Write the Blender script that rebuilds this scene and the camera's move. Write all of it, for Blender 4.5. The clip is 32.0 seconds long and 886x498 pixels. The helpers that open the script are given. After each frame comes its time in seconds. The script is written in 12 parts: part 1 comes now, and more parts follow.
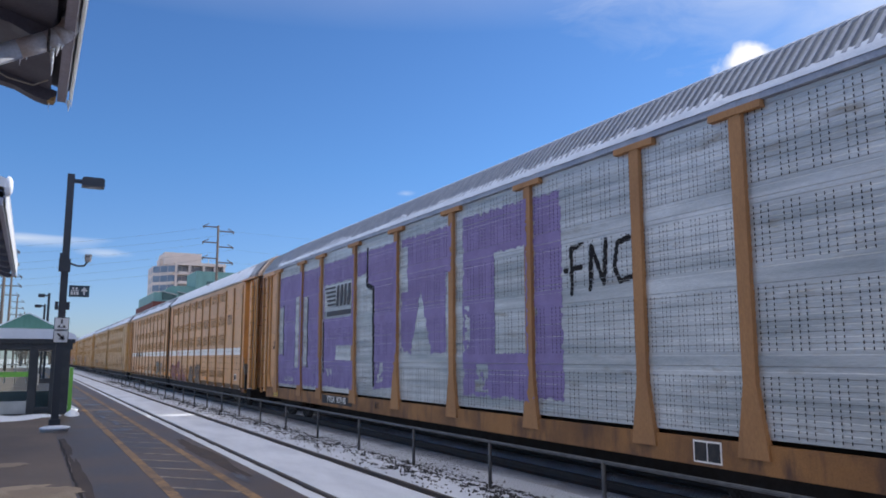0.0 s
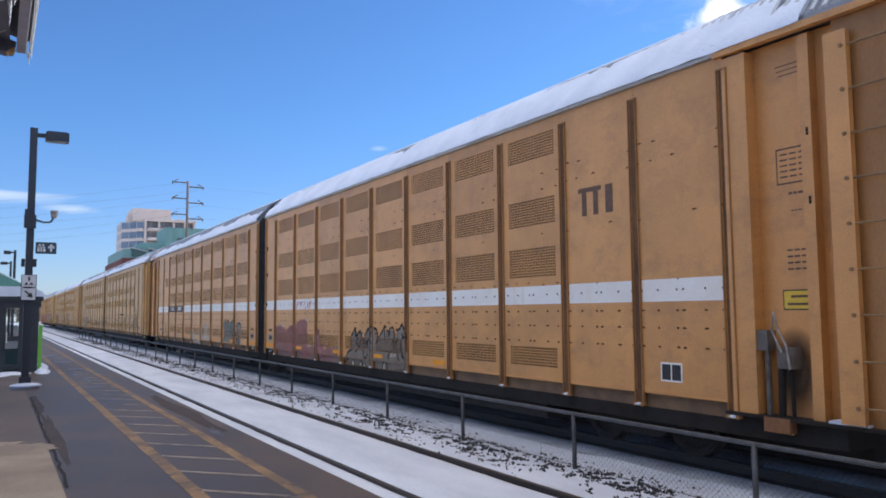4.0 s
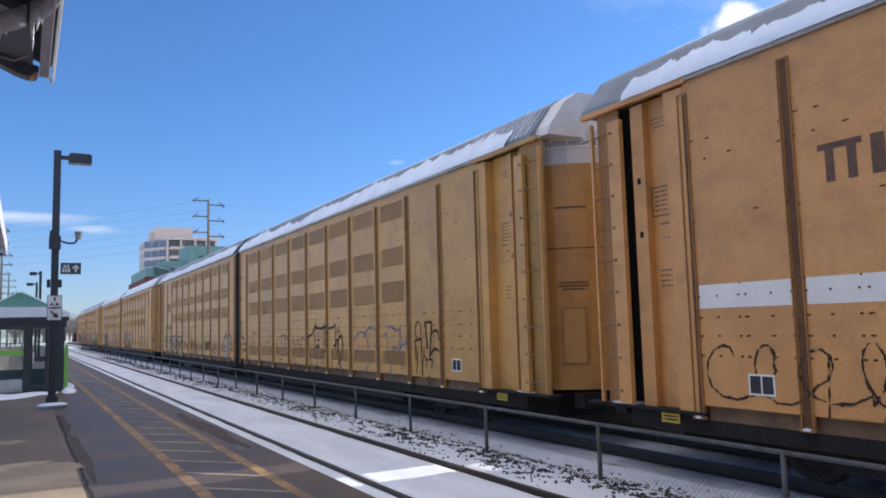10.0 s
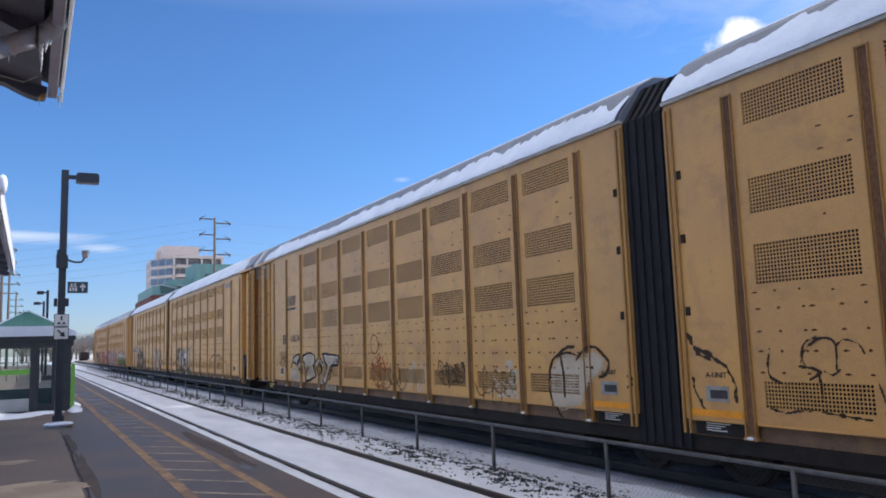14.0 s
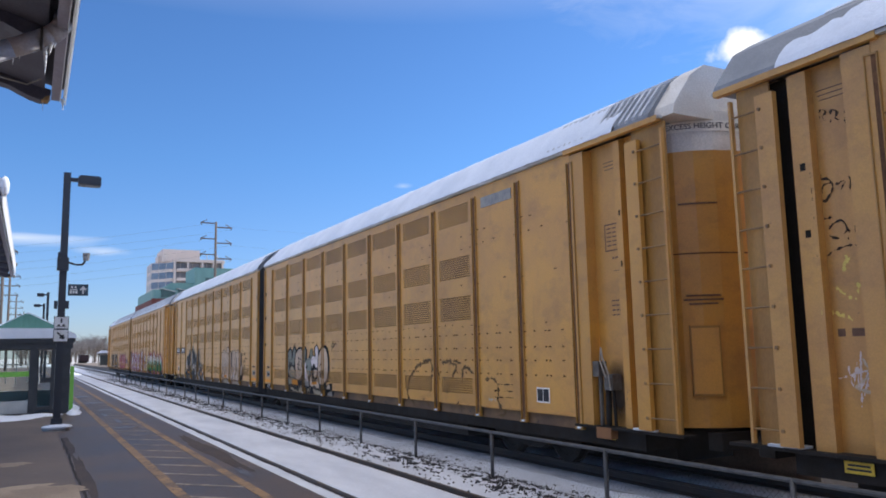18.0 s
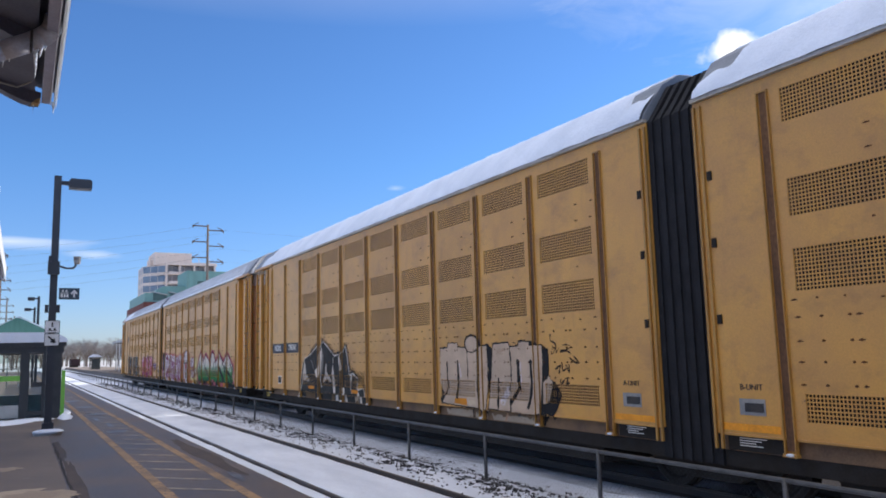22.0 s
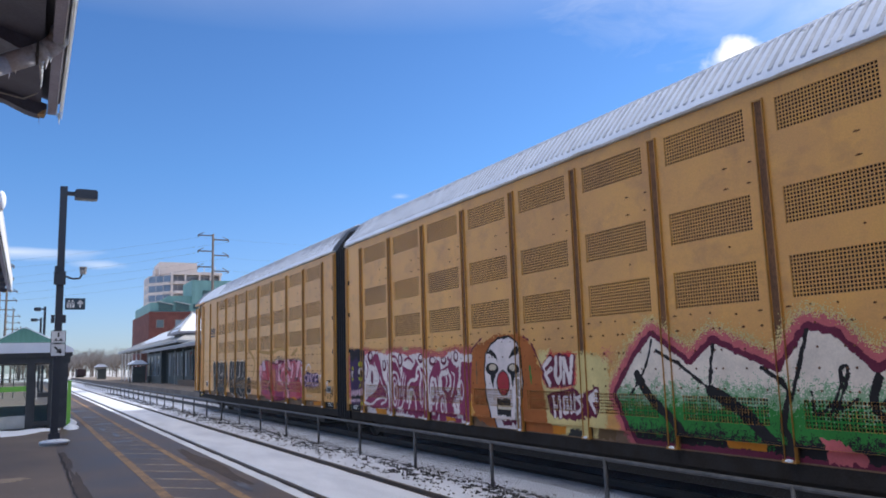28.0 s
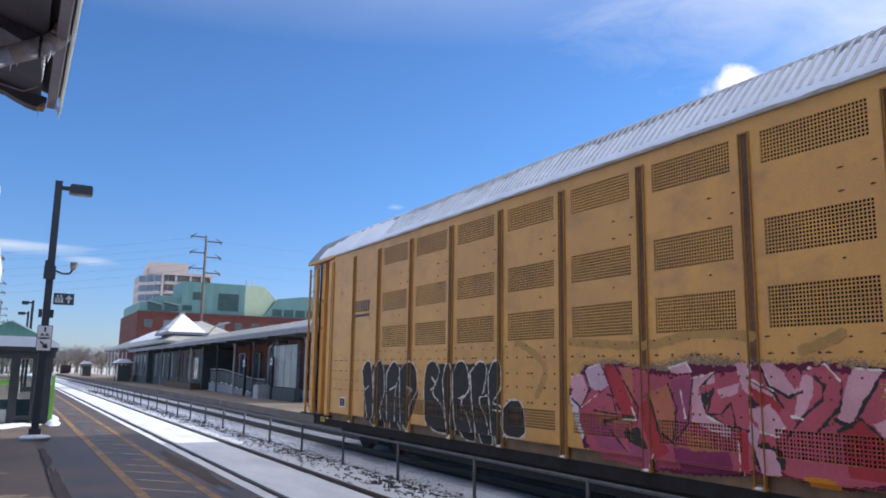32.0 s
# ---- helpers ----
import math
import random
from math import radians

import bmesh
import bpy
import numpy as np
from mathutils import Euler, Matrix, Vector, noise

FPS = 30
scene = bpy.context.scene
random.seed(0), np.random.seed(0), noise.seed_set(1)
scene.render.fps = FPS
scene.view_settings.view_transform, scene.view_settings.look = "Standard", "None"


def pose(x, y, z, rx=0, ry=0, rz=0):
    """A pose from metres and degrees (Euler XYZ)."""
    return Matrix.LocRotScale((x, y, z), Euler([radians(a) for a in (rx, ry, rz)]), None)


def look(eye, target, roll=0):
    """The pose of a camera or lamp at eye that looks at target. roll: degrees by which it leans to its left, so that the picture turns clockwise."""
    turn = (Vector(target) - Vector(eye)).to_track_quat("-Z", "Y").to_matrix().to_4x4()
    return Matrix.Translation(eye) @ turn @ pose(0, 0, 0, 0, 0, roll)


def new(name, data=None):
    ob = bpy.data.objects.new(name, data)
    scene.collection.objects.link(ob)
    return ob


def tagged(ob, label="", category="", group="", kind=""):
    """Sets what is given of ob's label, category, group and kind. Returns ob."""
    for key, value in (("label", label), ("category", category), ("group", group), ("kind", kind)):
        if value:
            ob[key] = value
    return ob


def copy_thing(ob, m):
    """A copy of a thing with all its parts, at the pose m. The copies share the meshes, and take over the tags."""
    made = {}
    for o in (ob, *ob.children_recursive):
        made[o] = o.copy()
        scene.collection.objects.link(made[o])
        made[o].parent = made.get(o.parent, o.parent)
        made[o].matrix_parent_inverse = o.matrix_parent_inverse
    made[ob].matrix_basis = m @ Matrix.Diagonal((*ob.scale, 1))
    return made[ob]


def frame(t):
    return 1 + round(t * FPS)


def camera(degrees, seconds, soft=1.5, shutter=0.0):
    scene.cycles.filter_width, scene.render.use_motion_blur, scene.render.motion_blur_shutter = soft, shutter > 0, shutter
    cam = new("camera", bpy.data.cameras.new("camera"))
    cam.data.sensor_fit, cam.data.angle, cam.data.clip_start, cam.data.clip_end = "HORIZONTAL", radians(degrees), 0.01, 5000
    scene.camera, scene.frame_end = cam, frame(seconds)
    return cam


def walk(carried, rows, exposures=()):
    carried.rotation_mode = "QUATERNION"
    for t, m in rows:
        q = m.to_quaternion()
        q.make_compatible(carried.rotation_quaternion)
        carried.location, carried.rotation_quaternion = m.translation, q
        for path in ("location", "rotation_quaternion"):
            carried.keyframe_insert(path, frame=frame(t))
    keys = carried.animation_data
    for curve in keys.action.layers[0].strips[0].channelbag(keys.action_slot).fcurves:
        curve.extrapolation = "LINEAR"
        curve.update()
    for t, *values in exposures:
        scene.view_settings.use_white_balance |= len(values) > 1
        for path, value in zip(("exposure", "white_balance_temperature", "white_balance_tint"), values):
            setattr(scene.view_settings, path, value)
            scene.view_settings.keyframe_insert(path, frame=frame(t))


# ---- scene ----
cam = camera(60.56, 32.0, soft=1.8)
PATH = [
    (0.0, pose(0, 0, 1.8, 98.14, 0.10, -28.35)),
    (0.5, pose(0, 0, 1.8, 97.92, -0.11, -28.00)),
    (1.0, pose(0, 0, 1.8, 97.07, 0.38, -29.11)),
    (1.5, pose(0, 0, 1.8, 96.11, 0.12, -31.49)),
    (2.0, pose(0, 0, 1.8, 94.99, 0.07, -32.04)),
    (2.5, pose(0, 0, 1.8, 93.96, 0.13, -30.89)),
    (3.0, pose(0, 0, 1.8, 93.59, 0.00, -30.20)),
    (3.5, pose(0, 0, 1.8, 94.43, 0.20, -30.30)),
    (5.5, pose(0, 0, 1.8, 94.97, 1.20, -30.21)),
    (6.0, pose(0, 0, 1.8, 95.19, 1.34, -29.87)),
    (6.5, pose(0, 0, 1.8, 95.40, 1.18, -29.48)),
    (7.0, pose(0, 0, 1.8, 95.60, 1.17, -29.22)),
    (7.5, pose(0, 0, 1.8, 95.78, 1.49, -29.32)),
    (8.0, pose(0, 0, 1.8, 95.99, 1.58, -29.27)),
    (8.5, pose(0, 0, 1.8, 95.90, 1.39, -29.16)),
    (9.0, pose(0, 0, 1.8, 95.89, 1.48, -29.03)),
    (9.5, pose(0, 0, 1.8, 95.76, 1.62, -28.94)),
    (10.0, pose(0, 0, 1.8, 95.75, 1.53, -28.78)),
    (10.5, pose(0, 0, 1.8, 96.03, 1.31, -28.45)),
    (11.0, pose(0, 0, 1.8, 96.37, 0.75, -28.17)),
    (11.5, pose(0, 0, 1.8, 96.56, 0.72, -28.04)),
    (12.0, pose(0, 0, 1.8, 96.73, 1.00, -28.20)),
    (12.5, pose(0, 0, 1.8, 96.98, 1.13, -28.24)),
    (13.0, pose(0, 0, 1.8, 97.01, 1.32, -28.24)),
    (13.5, pose(0, 0, 1.8, 96.96, 1.56, -28.33)),
    (14.0, pose(0, 0, 1.8, 97.03, 1.82, -28.31)),
    (14.5, pose(0, 0, 1.8, 97.11, 2.08, -28.43)),
    (16.5, pose(0, 0, 1.8, 97.61, 1.57, -28.50)),
    (17.0, pose(0, 0, 1.8, 97.84, 1.65, -28.43)),
    (17.5, pose(0, 0, 1.8, 97.86, 1.61, -28.32)),
    (18.0, pose(0, 0, 1.8, 97.53, 1.18, -28.33)),
    (18.5, pose(0, 0, 1.8, 97.27, 0.98, -28.28)),
    (19.0, pose(0, 0, 1.8, 97.15, 1.17, -28.23)),
    (19.5, pose(0, 0, 1.8, 97.32, 1.37, -28.41)),
    (20.0, pose(0, 0, 1.8, 97.55, 1.47, -28.71)),
    (20.5, pose(0, 0, 1.8, 97.62, 1.31, -28.91)),
    (21.0, pose(0, 0, 1.8, 97.53, 1.29, -28.96)),
    (21.5, pose(0, 0, 1.8, 97.60, 1.44, -28.91)),
    (22.0, pose(0, 0, 1.8, 97.68, 1.47, -28.85)),
    (22.5, pose(0, 0, 1.8, 97.78, 1.45, -28.74)),
    (23.0, pose(0, 0, 1.8, 97.76, 1.81, -28.52)),
    (23.5, pose(0, 0, 1.8, 97.72, 2.21, -28.31)),
    (24.0, pose(0, 0, 1.8, 97.99, 2.67, -28.10)),
    (24.5, pose(0, 0, 1.8, 98.21, 2.61, -28.02)),
    (26.5, pose(0, 0, 1.8, 98.56, 1.70, -28.14)),
    (27.0, pose(0, 0, 1.8, 98.62, 1.67, -28.32)),
    (27.5, pose(0, 0, 1.8, 98.37, 1.68, -28.35)),
    (28.0, pose(0, 0, 1.8, 98.28, 1.80, -28.44)),
    (28.5, pose(0, 0, 1.8, 98.50, 1.91, -28.35)),
    (29.0, pose(0, 0, 1.8, 98.54, 1.99, -28.39)),
    (29.5, pose(0, 0, 1.8, 98.77, 1.83, -28.53)),
    (30.0, pose(0, 0, 1.8, 99.08, 1.45, -28.79)),
    (30.5, pose(0, 0, 1.8, 99.08, 1.09, -29.12)),
    (31.0, pose(0, 0, 1.8, 98.75, 0.36, -29.46)),
    (31.5, pose(0, 0, 1.8, 98.88, -0.55, -29.69)),
    (32.0, pose(0, 0, 1.8, 99.26, -0.87, -29.37)),
]
walk(cam, PATH, [(0.0, -0.10), (1.0, -0.03), (2.0, 0.14), (3.0, 0.16), (5.5, 0.18), (7.5, 0.18), (9.0, 0.12), (11.0, 0.09), (20.0, 0.11), (23.0, 0.17), (25.0, 0.11), (30.0, 0.09), (32.0, 0.02)])

# ---------------------------------------------------------------- light
SUN_EL, SUN_AZ = 32.0, 2.0      # degrees above the horizon, degrees from +x towards +y
sun = new("sun", bpy.data.lights.new("sun", "SUN"))
sun.data.energy, sun.data.angle, sun.data.color = 4.6, radians(0.6), (1.0, 0.94, 0.85)
sd = Vector((math.cos(radians(SUN_EL)) * math.cos(radians(SUN_AZ)),
             math.cos(radians(SUN_EL)) * math.sin(radians(SUN_AZ)), math.sin(radians(SUN_EL))))
sun.matrix_world = look(sd * 60, (0, 0, 0))

world = bpy.data.worlds.new("sky")
scene.world = world
world.use_nodes = True


def build_sky():
    nt = world.node_tree
    nt.nodes.clear()
    N, L = nt.nodes.new, nt.links.new
    out, bg = N("ShaderNodeOutputWorld"), N("ShaderNodeBackground")
    sky = N("ShaderNodeTexSky")
    sky.sky_type, sky.sun_disc = "NISHITA", False
    sky.sun_elevation, sky.sun_rotation = radians(SUN_EL), radians(90 - SUN_AZ)
    sky.air_density, sky.dust_density, sky.ozone_density, sky.altitude = 1.0, 0.3, 2.2, 100
    bg.inputs["Strength"].default_value = 0.125
    tc = N("ShaderNodeTexCoord")

    def math_node(op, a, b=None, clamp=False):
        n = N("ShaderNodeMath")
        n.operation, n.use_clamp = op, clamp
        for i, v in enumerate((a, b)):
            if v is None:
                continue
            if isinstance(v, (int, float)):
                n.inputs[i].default_value = v
            else:
                L(v, n.inputs[i])
        return n.outputs[0]

    sep = N("ShaderNodeSeparateXYZ")
    L(tc.outputs["Generated"], sep.inputs[0])
    az = math_node("ARCTAN2", sep.outputs[0], sep.outputs[1])
    el = math_node("ARCSINE", sep.outputs[2])

    # wispy noise, drawn out along the horizon
    comb = N("ShaderNodeCombineXYZ")
    L(math_node("MULTIPLY", az, 5.0), comb.inputs[0])
    L(math_node("MULTIPLY", el, 15.0), comb.inputs[1])
    wisp = N("ShaderNodeTexNoise")
    wisp.inputs["Scale"].default_value, wisp.inputs["Detail"].default_value = 1.1, 5
    wisp.inputs["Roughness"].default_value, wisp.inputs["Distortion"].default_value = 0.62, 0.9
    L(comb.outputs[0], wisp.inputs["Vector"])
    puff = N("ShaderNodeTexNoise")
    puff.inputs["Scale"].default_value, puff.inputs["Detail"].default_value = 26, 6
    L(tc.outputs["Generated"], puff.inputs["Vector"])

    def spot(a0, e0, wa, we, gain, edge, tilt=0.0):
        da = math_node("SUBTRACT", az, radians(a0))
        de = math_node("SUBTRACT", math_node("SUBTRACT", el, radians(e0)), math_node("MULTIPLY", da, tilt))
        q = math_node("ADD", math_node("POWER", math_node("DIVIDE", da, radians(wa)), 2.0),
                      math_node("POWER", math_node("DIVIDE", de, radians(we)), 2.0))
        g = math_node("SUBTRACT", 1.0, math_node("SQRT", q))
        return math_node("MULTIPLY", math_node("ADD", g, edge, True), gain)

    # (azimuth, elevation, half width, half height, gain): puff over the roofs, low streak, haze high up on the right
    jitter = math_node("MULTIPLY", math_node("SUBTRACT", puff.outputs["Fac"], 0.5), 1.5)
    cloud = spot(50.9, 20.45, 2.5, 1.35, 1.9, jitter, 0.1)
    wj = math_node("MULTIPLY", math_node("SUBTRACT", wisp.outputs["Fac"], 0.62), 2.2)
    soft = math_node("MULTIPLY", math_node("SUBTRACT", wisp.outputs["Fac"], 0.72), 0.9)
    cloud = math_node("MAXIMUM", cloud, spot(-1.0, 7.9, 8.0, 0.75, 0.5, wj, 0.0))
    cloud = math_node("MAXIMUM", cloud, spot(4.2, 7.2, 3.0, 0.5, 0.45, wj))
    cloud = math_node("MAXIMUM", cloud, spot(25.5, 12.3, 1.6, 0.45, 0.45, wj))
    cloud = math_node("MAXIMUM", cloud, spot(58.0, 27.0, 24.0, 8.0, 0.5, soft, 0.1))
    cloud = math_node("MAXIMUM", cloud, spot(64.0, 24.0, 18.0, 10.0, 0.6, soft, 0.1))
    # thin white veil, added unseen to fill shade, thickening with height above the horizon
    fill_veil = math_node("MULTIPLY", math_node("SUBTRACT", el, radians(24.0)), 1.0 / radians(34.0), True)
    fill_veil = math_node("MULTIPLY", fill_veil, math_node("ADD", math_node("MULTIPLY", wisp.outputs["Fac"], 0.5), 0.35))
    mix = N("ShaderNodeMixRGB")
    L(math_node("MINIMUM", cloud, 0.96), mix.inputs[0])
    tint = N("ShaderNodeMixRGB")
    low = N("ShaderNodeMixRGB")
    L(math_node("MULTIPLY", el, 1.0 / radians(14.0), True), low.inputs[0])
    low.inputs[1].default_value, low.inputs[2].default_value = (0.66, 0.78, 1.18, 1), (0.54, 0.85, 1.26, 1)
    tint.blend_type, tint.inputs[0].default_value = "MULTIPLY", 1.0
    L(low.outputs[0], tint.inputs[2])
    L(sky.outputs[0], tint.inputs[1])
    L(tint.outputs[0], mix.inputs[1])
    mix.inputs[2].default_value = (9.5, 9.4, 9.2, 1)
    high = N("ShaderNodeMixRGB")
    L(fill_veil, high.inputs[0])
    L(mix.outputs[0], high.inputs[1])
    high.inputs[2].default_value = (16.2, 15.4, 14.7, 1)
    L(high.outputs[0], bg.inputs[0])
    L(bg.outputs[0], out.inputs[0])


build_sky()


# ---------------------------------------------------------------- materials
def mat(name, base, rough=0.6, metal=0.0, alt=None, alt_at=0.5, scale=3.0, fine=40.0, bump=0.15, grain=0.12,
        stretch=(1, 1, 1), wear=None, wear_at=0.68, wear_scale=6.0, spec=0.5, vary=0.0, streaks=None, streak_at=0.6, streak_soft=0.18,
        fine_bump=True, coat=0.0, smear=None):
    """Principled paint or stone: a base colour, broad patches of alt, fine grain, worn flecks, downward streaks."""
    m = bpy.data.materials.new(name)
    m.use_nodes = True
    nt = m.node_tree
    N, L = nt.nodes.new, nt.links.new
    bsdf = nt.nodes["Principled BSDF"]
    bsdf.inputs["Roughness"].default_value, bsdf.inputs["Metallic"].default_value = rough, metal
    bsdf.inputs["Specular IOR Level"].default_value = spec
    bsdf.inputs["Coat Weight"].default_value, bsdf.inputs["Coat Roughness"].default_value = coat, 0.3
    tc, info = N("ShaderNodeTexCoord"), N("ShaderNodeObjectInfo")
    mp = N("ShaderNodeMapping")
    mp.inputs["Scale"].default_value = stretch
    L(tc.outputs["Object"], mp.inputs[0])
    off = N("ShaderNodeVectorMath")
    off.operation = "MULTIPLY_ADD"
    comb = N("ShaderNodeCombineXYZ")
    for i in range(3):
        L(info.outputs["Random"], comb.inputs[i])
    L(comb.outputs[0], off.inputs[0])
    off.inputs[1].default_value = (17, 31, 23)
    L(mp.outputs[0], off.inputs[2])

    def noise_node(s, detail=4, vec=off.outputs[0], rough_=0.55):
        n = N("ShaderNodeTexNoise")
        n.inputs["Scale"].default_value, n.inputs["Detail"].default_value, n.inputs["Roughness"].default_value = s, detail, rough_
        L(vec, n.inputs["Vector"])
        return n.outputs["Fac"]

    def ramp(fac, lo, hi):
        r = N("ShaderNodeMapRange")
        r.inputs["From Min"].default_value, r.inputs["From Max"].default_value = lo, hi
        L(fac, r.inputs["Value"])
        return r.outputs[0]

    def mixed(fac, a, b, mode="MIX"):
        x = N("ShaderNodeMixRGB")
        x.blend_type = mode
        for sock, v in zip(x.inputs, (fac, a, b)):
            if isinstance(v, (int, float)):
                sock.default_value = v
            elif isinstance(v, tuple):
                sock.default_value = (*v, 1)
            else:
                L(v, sock)
        return x.outputs[0]

    col = base
    big = noise_node(scale)
    if alt:
        col = mixed(ramp(big, alt_at - 0.14, alt_at + 0.14), col, alt)
    if streaks:
        ms = N("ShaderNodeMapping")
        ms.inputs["Scale"].default_value = (2.2, 2.2, 0.6)
        L(off.outputs[0], ms.inputs[0])
        col = mixed(ramp(noise_node(1.6, 5, ms.outputs[0]), streak_at, streak_at + streak_soft), col, streaks)
    if smear:
        mh = N("ShaderNodeMapping")
        mh.inputs["Scale"].default_value = (1.0, 0.9, 1.5)
        L(off.outputs[0], mh.inputs[0])
        col = mixed(ramp(noise_node(1.7, 8, mh.outputs[0], 0.68), 0.50, 0.92), col, smear)
    fine_n = noise_node(fine, 3)
    g = N("ShaderNodeMapRange")
    g.inputs["To Min"].default_value, g.inputs["To Max"].default_value = 1 - grain, 1 + grain
    g.inputs["From Min"].default_value, g.inputs["From Max"].default_value = 0.3, 0.7
    L(fine_n, g.inputs["Value"])
    hsv = N("ShaderNodeHueSaturation")
    if isinstance(col, tuple):
        hsv.inputs["Color"].default_value = (*col, 1)
    else:
        L(col, hsv.inputs["Color"])
    if vary:
        v = N("ShaderNodeMapRange")
        v.inputs["To Min"].default_value, v.inputs["To Max"].default_value = 1 - vary, 1 + vary
        L(info.outputs["Random"], v.inputs["Value"])
        mul = N("ShaderNodeMath")
        mul.operation = "MULTIPLY"
        L(v.outputs[0], mul.inputs[0])
        L(g.outputs[0], mul.inputs[1])
        L(mul.outputs[0], hsv.inputs["Value"])
    else:
        L(g.outputs[0], hsv.inputs["Value"])
    col = hsv.outputs[0]
    if wear:
        col = mixed(ramp(noise_node(wear_scale, 8, rough_=0.7), wear_at, wear_at + 0.05), col, wear)
    L(col, bsdf.inputs["Base Color"])
    rr = N("ShaderNodeMapRange")
    rr.inputs["To Min"].default_value, rr.inputs["To Max"].default_value = max(0.02, rough - 0.1), min(1, rough + 0.1)
    L(big, rr.inputs["Value"])
    L(rr.outputs[0], bsdf.inputs["Roughness"])
    if bump:
        b = N("ShaderNodeBump")
        b.inputs["Strength"].default_value, b.inputs["Distance"].default_value = bump, 0.02
        L(fine_n if fine_bump else big, b.inputs["Height"])
        L(b.outputs[0], bsdf.inputs["Normal"])
    return m


def glass(name, tint, rough=0.05):
    m = bpy.data.materials.new(name)
    m.use_nodes = True
    b = m.node_tree.nodes["Principled BSDF"]
    b.inputs["Base Color"].default_value, b.inputs["Roughness"].default_value = (*tint, 1), rough
    b.inputs["Specular IOR Level"].default_value = 0.8
    return m


